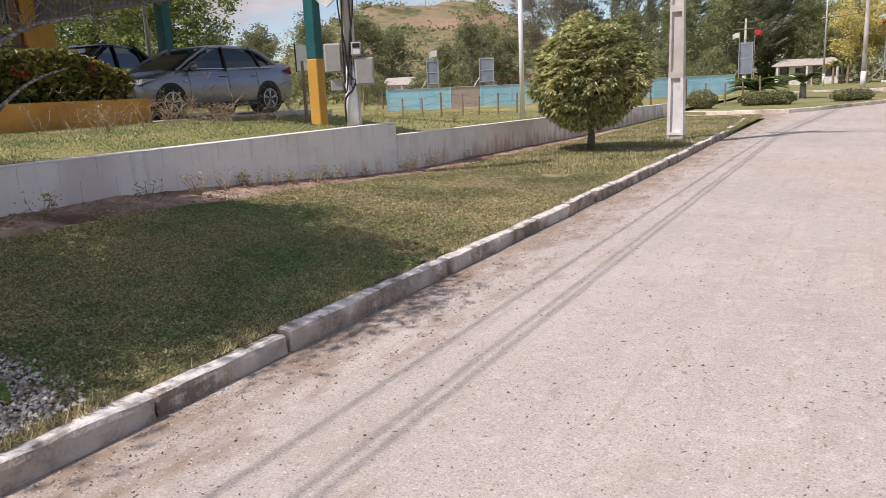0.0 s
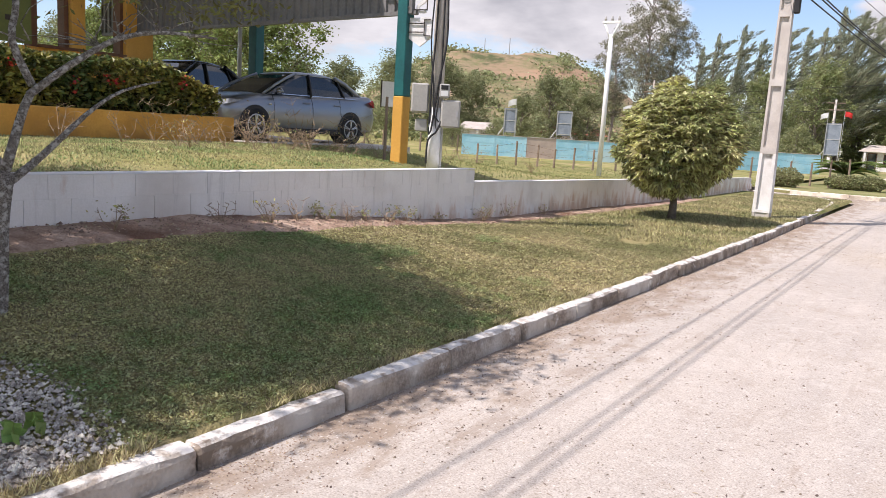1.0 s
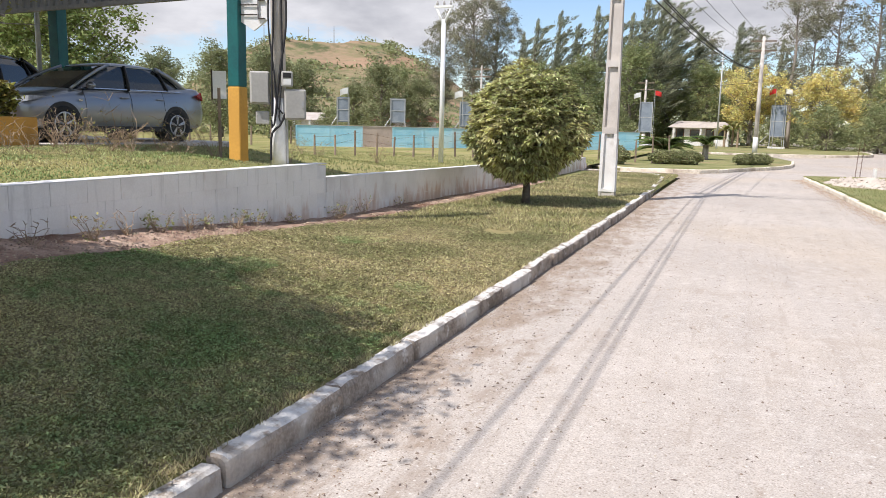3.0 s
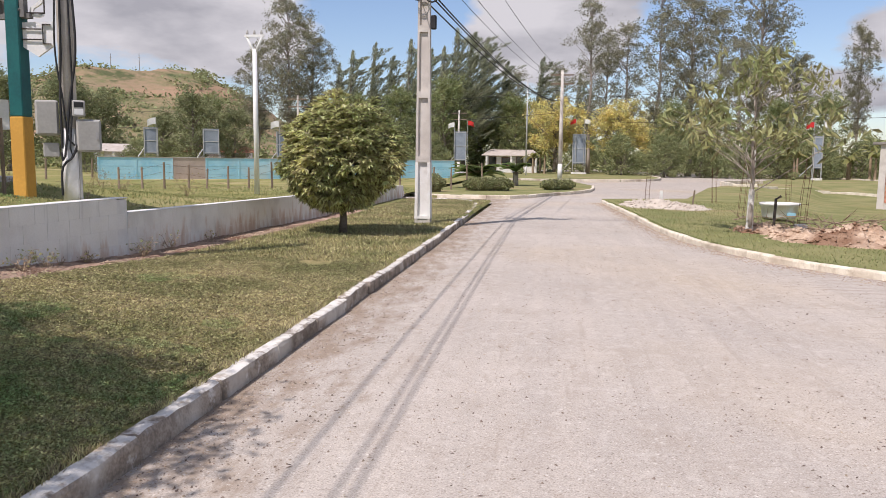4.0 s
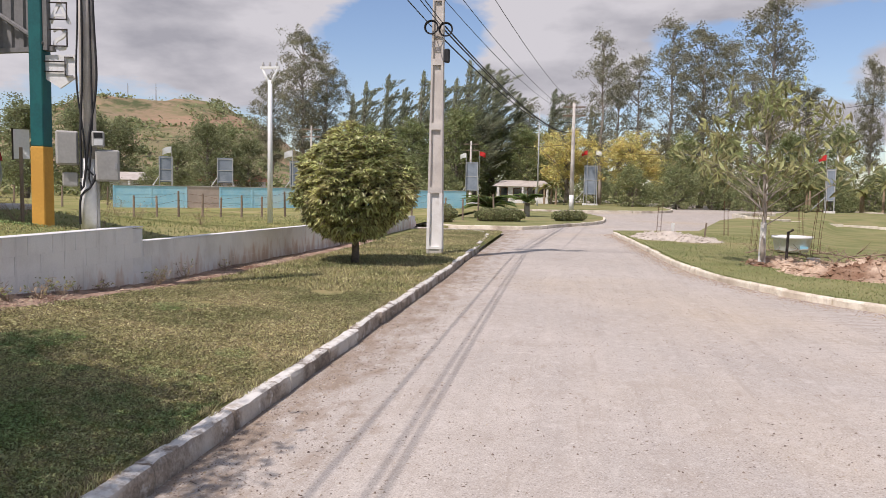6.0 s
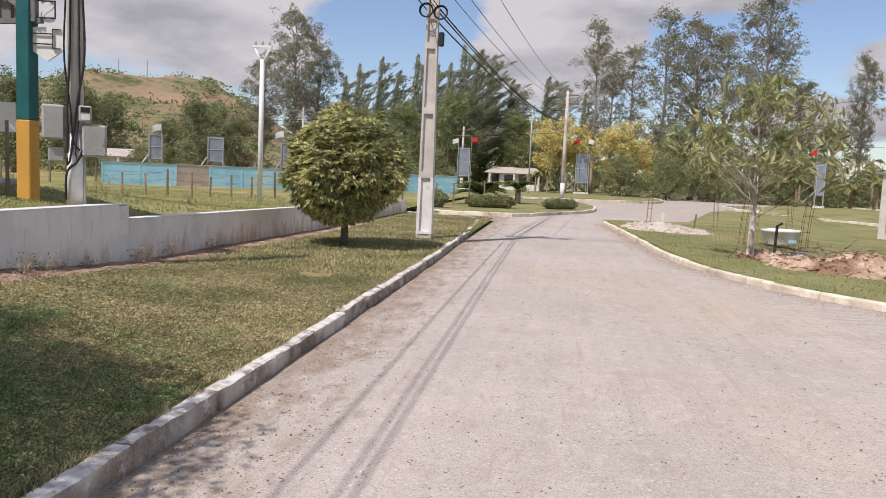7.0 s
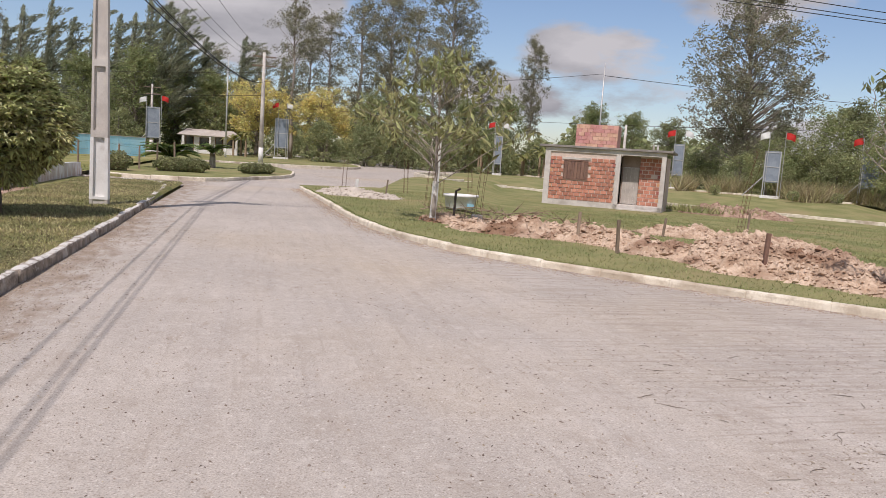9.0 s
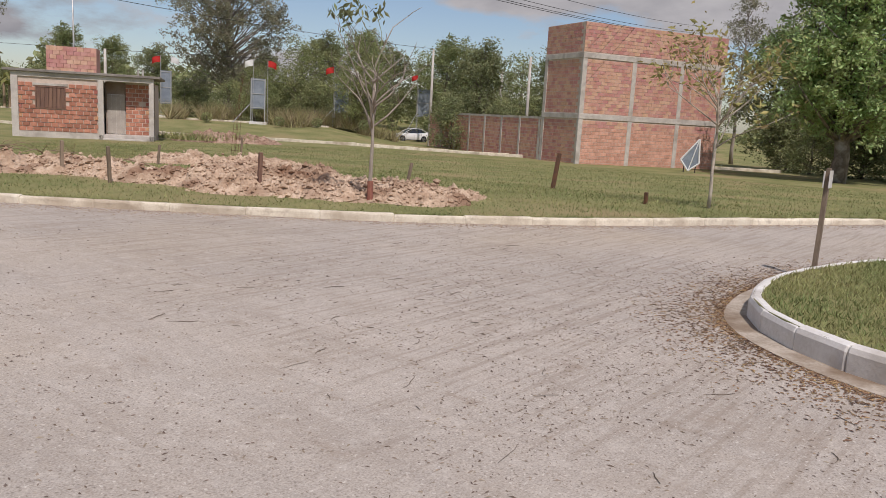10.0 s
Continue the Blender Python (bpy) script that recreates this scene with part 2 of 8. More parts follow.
PAINT = mat("car_silver", (0.30, 0.315, 0.335), (0.285, 0.30, 0.32), scale=1, fine=200, rough=0.28, bump=0, metal=0.75, spec=0.5)
BLACKCAR = mat("car_black", (0.012, 0.012, 0.014), (0.015, 0.015, 0.017), scale=1, fine=200, rough=0.2, bump=0, spec=0.5)
WHITECAR = mat("car_white", (0.78, 0.78, 0.77), (0.75, 0.75, 0.74), scale=1, fine=200, rough=0.25, bump=0, spec=0.5)
TYRE = mat("rubber", (0.02, 0.02, 0.02), (0.028, 0.028, 0.028), scale=8, fine=80, rough=0.85, bump=0.2)
ALLOY = mat("alloy", (0.62, 0.62, 0.62), (0.55, 0.55, 0.55), scale=5, fine=50, rough=0.3, bump=0, metal=0.9)
TRIMBLACK = mat("black_plastic", (0.02, 0.02, 0.022), (0.03, 0.03, 0.03), scale=5, fine=50, rough=0.5, bump=0.05)
CHROME = mat("chrome", (0.75, 0.75, 0.75), (0.7, 0.7, 0.7), scale=5, fine=50, rough=0.12, bump=0, metal=1.0)
CARGLASS = mat("tinted_glass", (0.02, 0.025, 0.028), (0.03, 0.035, 0.038), scale=1, fine=5, rough=0.04, bump=0, spec=0.9)
REDLAMP = mat("red_lamp", (0.30, 0.01, 0.012), (0.24, 0.01, 0.01), scale=5, fine=30, rough=0.15, bump=0)
LENS = mat("lamp_lens", (0.36, 0.38, 0.40), (0.24, 0.25, 0.27), scale=9, fine=40, rough=0.08, bump=0, spec=0.8)
PLASTICGREY = mat("grey_box", (0.43, 0.42, 0.395), (0.36, 0.35, 0.33), scale=3, fine=30, rough=0.6, bump=0.1, c3=(0.33, 0.31, 0.28), spots=-0.2)
CABLE = mat("black_cable", (0.018, 0.018, 0.02), (0.03, 0.03, 0.032), scale=5, fine=50, rough=0.7, bump=0.1)
STONE = mat("white_gravel", (0.62, 0.57, 0.50), (0.27, 0.235, 0.195), scale=14, fine=60, rough=0.85, bump=0.3, vary=0.45, island=True)
CHIP = mat("road_litter", (0.17, 0.13, 0.10), (0.34, 0.28, 0.23), scale=3, fine=40, rough=0.95, bump=0.2, vary=0.5, island=True)
PLANTER = mat("white_planter", (0.78, 0.77, 0.75), (0.70, 0.69, 0.67), scale=2, fine=30, rough=0.6, bump=0.1)
BLADE = leafmat("grass_blade", (0.27, 0.26, 0.125), (0.48, 0.41, 0.235), rough=0.7, vary=0.6, leaf=0.25)
BLADELAWN = leafmat("lawn_blade", (0.235, 0.305, 0.12), (0.45, 0.405, 0.215), rough=0.7, vary=0.6, leaf=0.25)
BLADEGREEN = leafmat("green_blade", (0.205, 0.245, 0.095), (0.37, 0.355, 0.16), rough=0.7, vary=0.35, leaf=0.25)
DRYSTEM = mat("dry_stem", (0.36, 0.27, 0.18), (0.26, 0.19, 0.13), scale=4, fine=30, rough=0.9, bump=0.2)
BUSHLEAF = leafmat("round_tree_leaf", (0.62, 0.59, 0.31), (0.37, 0.395, 0.185), rough=0.36, vary=0.6, leaf=0.36)
MANGO = leafmat("mango_leaf", (0.30, 0.42, 0.17), (0.47, 0.55, 0.25), rough=0.45, vary=0.4)
DARKLEAF = leafmat("dark_leaf", (0.227, 0.259, 0.127), (0.376, 0.383, 0.187), rough=0.6, vary=0.4)
RNDLEAF = leafmat("deep_leaf", (0.20, 0.225, 0.11), (0.325, 0.335, 0.17), rough=0.55, vary=0.45)
EUCLEAF = leafmat("eucalypt_leaf", (0.225, 0.222, 0.145), (0.345, 0.325, 0.22), rough=0.55, vary=0.35)
GREENLEAF = leafmat("wood_leaf", (0.225, 0.27, 0.115), (0.35, 0.365, 0.17), rough=0.5, vary=0.4)
CASLEAF = leafmat("needle_leaf", (0.26, 0.29, 0.20), (0.38, 0.39, 0.27), rough=0.6, vary=0.35)
LIGHTLEAF = leafmat("light_leaf", (0.25, 0.29, 0.12), (0.38, 0.385, 0.18), rough=0.5, vary=0.4)
YELLOWLEAF = leafmat("yellow_blossom", (0.80, 0.66, 0.26), (0.52, 0.49, 0.21), rough=0.6, vary=0.3)
HEDGELEAF = leafmat("croton_leaf", (0.362, 0.294, 0.068), (0.090, 0.124, 0.041), rough=0.4, vary=0.6)
DRYLEAF = leafmat("dry_leaf", (0.497, 0.384, 0.158), (0.294, 0.317, 0.113), rough=0.6, vary=0.4)
PALMLEAF = leafmat("palm_leaf", (0.15, 0.24, 0.07), (0.27, 0.34, 0.115), rough=0.5, vary=0.3)
FLOWER = leafmat("red_flower", (0.55, 0.04, 0.03), (0.5, 0.06, 0.05), rough=0.6, vary=0.2)
HILL = mat("hill_pasture", (0.17, 0.175, 0.085), (0.29, 0.215, 0.14), scale=0.03, fine=0.25, rough=0.95, bump=0.5, dist=2.0,
           c3=(0.36, 0.26, 0.19), spots=-0.1, spec=0.05, detail=8)
GUTTER = mat("dirty_gutter", (0.50, 0.44, 0.37), (0.34, 0.285, 0.23), scale=5, fine=45, rough=0.95, bump=0.5, c3=(0.24, 0.18, 0.13), spots=0.0, spec=0.1)
CRUMB = mat("earth_crumb", (0.40, 0.30, 0.22), (0.26, 0.19, 0.14), scale=3, fine=40, rough=0.95, bump=0.2, vary=0.4, island=True)
LEAFLITTER = mat("brown_litter", (0.36, 0.23, 0.13), (0.19, 0.12, 0.08), scale=3, fine=40, rough=0.95, bump=0.2, vary=0.5, island=True)


def finish_road(m):
    """Faint lengthwise wheel marks and a fine speckle of stones on the road's colour."""
    n, l = m.node_tree.nodes, m.node_tree.links
    b = n["Principled BSDF"]
    colour = b.inputs["Base Color"].links[0].from_socket
    geo, mp = n.new("ShaderNodeNewGeometry"), n.new("ShaderNodeMapping")
    mp.inputs["Scale"].default_value = (3.2, 0.16, 1.0)
    mp.inputs["Rotation"].default_value = (0, 0, radians(-4))
    l.new(geo.outputs["Position"], mp.inputs["Vector"])
    st, rs = n.new("ShaderNodeTexNoise"), n.new("ShaderNodeValToRGB")
    st.inputs["Scale"].default_value, st.inputs["Detail"].default_value = 1.3, 6.0
    rs.color_ramp.elements[0].position, rs.color_ramp.elements[1].position = 0.3, 0.72
    rs.color_ramp.elements[0].color, rs.color_ramp.elements[1].color = (0.925, 0.925, 0.93, 1), (1.03, 1.025, 1.02, 1)
    l.new(mp.outputs[0], st.inputs["Vector"]), l.new(st.outputs["Fac"], rs.inputs["Fac"])
    vo, rv = n.new("ShaderNodeTexVoronoi"), n.new("ShaderNodeValToRGB")
    vo.inputs["Scale"].default_value = 34
    rv.color_ramp.elements[0].position, rv.color_ramp.elements[1].position = 0.05, 0.30
    rv.color_ramp.elements[0].color, rv.color_ramp.elements[1].color = (0.62, 0.60, 0.58, 1), (1, 1, 1, 1)
    l.new(geo.outputs["Position"], vo.inputs["Vector"]), l.new(vo.outputs["Distance"], rv.inputs["Fac"])
    ns, rn = n.new("ShaderNodeTexNoise"), n.new("ShaderNodeValToRGB")
    ns.inputs["Scale"].default_value, ns.inputs["Detail"].default_value = 95, 3.0
    rn.color_ramp.elements[0].position, rn.color_ramp.elements[1].position = 0.36, 0.64
    rn.color_ramp.elements[0].color, rn.color_ramp.elements[1].color = (0.80, 0.79, 0.78, 1), (1.12, 1.12, 1.12, 1)
    l.new(geo.outputs["Position"], ns.inputs["Vector"]), l.new(ns.outputs["Fac"], rn.inputs["Fac"])
    for r in (rs, rv, rn):
        mx = n.new("ShaderNodeMixRGB")
        mx.blend_type = "MULTIPLY"
        mx.inputs["Fac"].default_value = 1.0
        l.new(colour, mx.inputs["Color1"]), l.new(r.outputs["Color"], mx.inputs["Color2"])
        colour = mx.outputs[0]
    l.new(colour, b.inputs["Base Color"])


finish_road(ROAD)


def add_layer(m, scale, lo, hi, colour, amount, detail=6.0, turn=0.0, mask=None):
    """Lays a blotch or streak of another colour over a material, optionally only where a stretch of the plan (axis, from, to) begins."""
    n, l = m.node_tree.nodes, m.node_tree.links
    b = n["Principled BSDF"]
    base = b.inputs["Base Color"].links[0].from_socket
    geo, mp, tx, rp, mx = n.new("ShaderNodeNewGeometry"), n.new("ShaderNodeMapping"), n.new("ShaderNodeTexNoise"), n.new("ShaderNodeMapRange"), n.new("ShaderNodeMixRGB")
    mp.inputs["Scale"].default_value, mp.inputs["Rotation"].default_value = scale, (0, 0, radians(turn))
    tx.inputs["Scale"].default_value, tx.inputs["Detail"].default_value, tx.inputs["Roughness"].default_value = 1.0, detail, 0.62
    rp.inputs["From Min"].default_value, rp.inputs["From Max"].default_value, rp.inputs["To Max"].default_value = lo, hi, amount
    l.new(geo.outputs["Position"], mp.inputs["Vector"]), l.new(mp.outputs[0], tx.inputs["Vector"])
    fac = tx.outputs["Fac"]
    if mask:
        socket, a, z, k = mask
        xyz, mr, ad = n.new("ShaderNodeSeparateXYZ"), n.new("ShaderNodeMapRange"), n.new("ShaderNodeMath")
        l.new(geo.outputs["Normal" if socket == "N" else "Position"], xyz.inputs[0])
        mr.inputs["From Min"].default_value, mr.inputs["From Max"].default_value = a, z
        mr.inputs["To Min"].default_value, mr.inputs["To Max"].default_value = -k, k
        l.new(xyz.outputs["Z" if socket in "NZ" else socket], mr.inputs["Value"])
        l.new(fac, ad.inputs[0]), l.new(mr.outputs[0], ad.inputs[1])
        fac = ad.outputs[0]
    mx.inputs["Color2"].default_value = (*colour, 1)
    l.new(fac, rp.inputs["Value"]), l.new(rp.outputs[0], mx.inputs["Fac"]), l.new(base, mx.inputs["Color1"])
    l.new(mx.outputs[0], b.inputs["Base Color"])
    return rp.outputs[0]


add_layer(ROAD, (2.2, 1.3, 1), 0.50, 0.72, (0.36, 0.305, 0.255), 0.55, 9.0)                                  # worn darker patches
add_layer(ROAD, (9, 7, 1), 0.52, 0.74, (0.62, 0.58, 0.53), 0.5, 8.0)                                          # pale dust
add_layer(ROAD, (0.9, 16, 1), 0.57, 0.70, (0.30, 0.25, 0.205), 0.55, 7.0, -28, ("X", 3.0, 0.5, -0.09))        # turning tracks by the corner
add_layer(ROAD, (14, 0.5, 1), 0.56, 0.72, (0.34, 0.29, 0.245), 0.45, 6.0, -3)                                 # wheel marks along the road
add_layer(ROAD, (5, 2.0, 1), 0.46, 0.66, (0.27, 0.205, 0.15), 0.8, 9.0, 0, ("X", -1.9, -3.0, 0.14))           # earth washed against the kerb
add_layer(ROAD, (70, 70, 1), 0.60, 0.68, (0.20, 0.165, 0.135), 0.6, 2.0)                                       # dark grit
add_layer(ROAD, (38, 38, 1), 0.62, 0.70, (0.70, 0.67, 0.62), 0.6, 2.0)                                        # pale grit
add_layer(KERB, (7, 7, 7), 0.50, 0.60, (0.76, 0.735, 0.69), 0.85, 8.0, 0, ("N", 0.55, 0.95, 0.10))            # remains of paint, kept to upward faces, which also paints in the lit top
add_layer(KERBW, (5, 5, 5), 0.52, 0.66, (0.36, 0.285, 0.21), 0.45, 8.0)                                         # mud on the painted kerb
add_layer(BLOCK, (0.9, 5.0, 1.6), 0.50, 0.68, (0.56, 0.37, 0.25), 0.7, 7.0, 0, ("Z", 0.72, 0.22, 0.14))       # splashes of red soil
add_layer(BLOCK, (1, 9.0, 0.9), 0.58, 0.72, (0.52, 0.49, 0.45), 0.5, 6.0)                                     # grey runs
add_layer(HILL, (0.012, 0.012, 0.10), 0.50, 0.62, (0.36, 0.235, 0.16), 0.8, 6.0)                              # bare terraces
add_layer(HILL, (0.05, 0.05, 0.05), 0.54, 0.64, (0.075, 0.095, 0.045), 0.85, 6.0)                             # scrub
add_layer(LAWN, (7, 7, 7), 0.5, 0.66, (0.10, 0.105, 0.045), 0.7, 8.0)
add_layer(DUG, (3, 3, 5), 0.5, 0.64, (0.27, 0.18, 0.12), 0.5, 8.0)
add_layer(SOIL, (5, 5, 5), 0.48, 0.64, (0.20, 0.125, 0.09), 0.7, 8.0)


# ---- building blocks ----
class Geo:
    """Collects vertices and faces of one mesh."""

    def __init__(self):
        self.v, self.f = [], []

    def add(self, verts, faces):
        k = len(self.v)
        self.v.extend(tuple(p) for p in verts)
        self.f.extend(tuple(k + i for i in f) for f in faces)
        return self

    def box(self, x0, x1, y0, y1, z0, z1, c=0.0):
        if c <= 0:
            v = [(x, y, z) for z in (z0, z1) for x, y in ((x0, y0), (x1, y0), (x1, y1), (x0, y1))]
            return self.add(v, [(3, 2, 1, 0), (4, 5, 6, 7), (0, 1, 5, 4), (1, 2, 6, 5), (2, 3, 7, 6), (3, 0, 4, 7)])
        rings = []
        for z, d in ((z0, c), (z0 + c, 0), (z1 - c, 0), (z1, c)):
            a0, a1, b0, b1 = x0 + d, x1 - d, y0 + d, y1 - d
            rings.append([(a0 + c, b0, z), (a1 - c, b0, z), (a1, b0 + c, z), (a1, b1 - c, z), (a1 - c, b1, z), (a0 + c, b1, z), (a0, b1 - c, z), (a0, b0 + c, z)])
        return self.loft(rings)

    def loft(self, rings, caps=True, closed=True):
        n, k = len(rings[0]), len(self.v)
        for r in rings:
            self.v.extend(tuple(p) for p in r)
        for i in range(len(rings) - 1):
            for j in range(n if closed else n - 1):
                j2 = (j + 1) % n
                self.f.append((k + i * n + j, k + i * n + j2, k + (i + 1) * n + j2, k + (i + 1) * n + j))
        if caps:
            self.f.append(tuple(k + j for j in reversed(range(n))))
            self.f.append(tuple(k + (len(rings) - 1) * n + j for j in range(n)))
        return self

    def tube(self, pts, rads, n=8):
        pts = [Vector(p) for p in pts]
        rads = rads if isinstance(rads, (list, tuple)) else [rads] * len(pts)
        rings = []
        for i, p in enumerate(pts):
            d = (pts[min(i + 1, len(pts) - 1)] - pts[max(i - 1, 0)])
            d = d.normalized() if d.length > 1e-9 else Vector((0, 0, 1))
            u = d.cross(Vector((1, 0, 0)) if abs(d.x) < 0.8 else Vector((0, 1, 0))).normalized()
            w = d.cross(u)
            rings.append([p + rads[i] * (math.cos(2 * math.pi * j / n) * u + math.sin(2 * math.pi * j / n) * w) for j in range(n)])
        return self.loft(rings)

    def prism(self, poly, z0, z1):
        """An upright prism over a polygon given counter-clockwise."""
        n = len(poly)
        v = [(x, y, z0) for x, y in poly] + [(x, y, z1) for x, y in poly]
        return self.add(v, [tuple(reversed(range(n))), tuple(range(n, 2 * n))] + [(i, (i + 1) % n, n + (i + 1) % n, n + i) for i in range(n)])

    def grid(self, xs, ys, h):
        k, n = len(self.v), len(xs)
        self.v.extend((x, y, h(x, y)) for y in ys for x in xs)
        for j in range(len(ys) - 1):
            for i in range(n - 1):
                a = k + j * n + i
                self.f.append((a, a + 1, a + n + 1, a + n))
        return self

    def ball(self, c, r, n=8, m=6, jitter=0.0, rng=None):
        rings = []
        for i in range(m + 1):
            t = math.pi * (i + 0.001) / (m + 0.002)
            rings.append([(c[0] + r[0] * math.sin(t) * math.cos(2 * math.pi * j / n) * (1 + (rng.uniform(-jitter, jitter) if rng else 0)),
                           c[1] + r[1] * math.sin(t) * math.sin(2 * math.pi * j / n), c[2] - r[2] * math.cos(t)) for j in range(n)])
        return self.loft(rings)

    def leaves(self, centres, size, rng, ratio=0.45, up=0.3, droop=0.0):
        """A folded four-cornered leaf at each centre, in all directions."""
        c = np.asarray(centres, float)
        n = len(c)
        if n == 0:
            return self
        a = rng.normal(size=(n, 3))
        a[:, 2] = a[:, 2] * 0.6 - droop
        a /= np.linalg.norm(a, axis=1, keepdims=True)
        b = rng.normal(size=(n, 3))
        b[:, 2] *= 1.0 - up
        s = np.cross(a, b)
        s /= np.linalg.norm(s, axis=1, keepdims=True) + 1e-9
        nn = np.cross(a, s)
        L = (size * rng.uniform(0.6, 1.3, n))[:, None]
        v = np.stack([c - a * L * 0.5, c + s * L * ratio * 0.5 + nn * L * 0.06, c + a * L * 0.5, c - s * L * ratio * 0.5 + nn * L * 0.06], 1).reshape(-1, 3)
        k = len(self.v)
        self.v.extend(map(tuple, v.tolist()))
        self.f.extend([(k + 4 * i, k + 4 * i + 1, k + 4 * i + 2, k + 4 * i + 3) for i in range(n)])
        return self


def mesh_of(name, geo, material, smooth=False):
    me = bpy.data.meshes.new(name)
    me.from_pydata(geo.v, [], geo.f)
    me.materials.append(material)
    if smooth:
        me.polygons.foreach_set("use_smooth", [True] * len(me.polygons))
    me.update()
    return me


def part(name, geo, material, parent=None, label="", smooth=False, bevel=0.0, kind=""):
    ob = new(name, mesh_of(name, geo, material, smooth))
    if parent:
        ob.parent = parent
    if bevel:
        b = ob.modifiers.new("edge", "BEVEL")
        b.width, b.segments, b.limit_method = bevel, 2, "ANGLE"
    return tagged(ob, label, kind=kind)


def thing(name, label, category, at=None, group="", kind=""):
    ob = new(name)
    ob.empty_display_size = 0.2
    if at is not None:
        ob.matrix_basis = at
    return tagged(ob, label, category, group, kind)


def setting(name, geo, material, label, category="", smooth=False):
    return tagged(part(name, geo, material, smooth=smooth), label, category, kind="structure")


def piece(name, me, parent, x, y, z, rz=0.0, rx=0.0, ry=0.0):
    ob = new(name, me)
    ob.parent = parent
    ob.location, ob.rotation_euler = (x, y, z), (rx, ry, rz)
    return ob


def ease(a, b, x):
    t = min(1.0, max(0.0, (x - a) / (b - a)))
    return t * t * (3 - 2 * t)


def nz(x, y, s=1.0, z=0.0):
    return noise.noise(Vector((x * s, y * s, z)))


def spline(pts, step):
    """Even points along a smooth line through the given ones."""
    p = [Vector(q).to_3d() for q in pts]
    out = []
    for i in range(len(p) - 1):
        a, b, c, d = p[max(i - 1, 0)], p[i], p[i + 1], p[min(i + 2, len(p) - 1)]
        for k in range(12):
            t = k / 12
            out.append(0.5 * ((2 * b) + (c - a) * t + (2 * a - 5 * b + 4 * c - d) * t * t + (3 * b - a - 3 * c + d) * t ** 3))
    out.append(p[-1])
    res, left = [out[0]], step
    for a, b in zip(out, out[1:]):
        L = (b - a).length
        while L >= left and L > 0:
            a = a + (b - a) * (left / L)
            res.append(a)
            L, left = (b - a).length, step
        left -= L
    return res


# ---- heights of the ground ----
def wall_foot(y):
    return 0.59 - 0.38 * ease(4.2, 11.5, y) - 0.09 * ease(11, 20, y)


def verge_z(x, y):
    u = min(1.0, max(0.0, (-3.13 - x) / 3.37))
    return 0.125 - 0.05 * ease(-3.10, -3.06, x) + (wall_foot(y) - 0.125) * (u * 0.8 + 0.2 * u * u) + 0.012 * nz(x, y, 1.3) * min(1, 6 * u)


def wall_top(y):
    return 1.0 if y < 10.35 else 0.8 - 0.25 * (y - 10.35) / 19.2


def field_z(x, y):
    near = 0.985 + 0.115 * ease(6.6, 9.0, -x)
    low = wall_top(max(y, 10.4)) - 0.08
    t = ease(9.75, 10.55, y) * ease(-12.0, -7.0, x)
    z = near * (1 - t) + low * t
    z += (0.22 - z) * ease(12.0, 26.0, y)
    return z + 0.02 * nz(x, y, 0.8)


# ---- ground, road, lawns ----
HERE = Vector((-0.9, 0.87, 0))


def polar(az, d):
    """A place by bearing (from +y towards +x) and distance from where the walker stands."""
    return HERE.x + d * math.sin(radians(az)), HERE.y + d * math.cos(radians(az))


def bearing(x, y):
    return math.degrees(math.atan2(x - HERE.x, y - HERE.y)), math.hypot(x - HERE.x, y - HERE.y)


def dip(x, y):
    """The land falls away gently to the right of the road and rises again before the woods."""
    az, d = bearing(x, y)
    a = (1.25 * ease(13, 20, az) + 0.45 * ease(35, 60, az)) * (1 - ease(100, 130, az))
    f0, f1 = 50 + 30 * ease(43, 47, az), 64 + 38 * ease(43, 47, az)
    return -a * (1 - math.exp(-max(0.0, d - 15) / 40)) * (1 - ease(f0, f1, d))


def down(x, y):
    """Where a sight line to a place on level ground meets the falling land."""
    az, d0 = bearing(x, y)
    d = d0
    while d < 3 * d0 and 1.55 - 1.45 * d / d0 > 0.1 + dip(*polar(az, d)):
        d += 0.1
    return polar(az, d)


g = Geo()
azs = [-180 + 3 * i for i in range(61)] + [2.0 * i for i in range(1, 71)] + [140 + 4 * i for i in range(1, 11)]
rs = [0, 6, 12] + [15 + 3 * i for i in range(30)] + [110, 130, 160, 220, 320, 500, 900, 1600, 3000]
for d in rs:
    for az in azs:
        x, y = polar(az, d)
        g.v.append((x, y, dip(x, y) - 0.05))
n = len(azs)
g.f = [(j * n + i, j * n + (i + 1) % n, (j + 1) * n + (i + 1) % n, (j + 1) * n + i) for j in range(len(rs) - 1) for i in range(n)]
setting("ground", g, FIELD, "open grassy land reaching the horizon", "ground", smooth=True)
KERB_R = [(1.0, 30.3), (1.3, 24.0), (1.6, 17.3), (2.25, 14.2), (3.0, 12.5), (3.6, 11.7), (4.55, 10.55), (5.6, 9.4), (6.7, 8.2), (8.0, 7.15),
          (10.0, 5.85), (11.7, 5.0), (14.7, 3.4), (24.0, -1.5), (40.0, -10.0)]
kr = [(p.x, p.y) for p in spline(KERB_R, 0.5)]
road_poly = [(-40, 28.5), (-3.0, 28.5), (-3.0, -40), (60, -40)] + [(x + 0.03, y + 0.03) for x, y in reversed(kr)] + [
    (1.4, 31.0), (4, 31.8), (6.5, 33), (9.0, 43), (10.4, 54), (11.5, 58), (17, 64), (22, 74), (18.7, 108), (8.5, 147), (-40, 160)]
setting("road", Geo().prism(road_poly, -0.25, 0.0), ROAD, "pale packed-earth road with dust, tyre marks and small stones", "road")

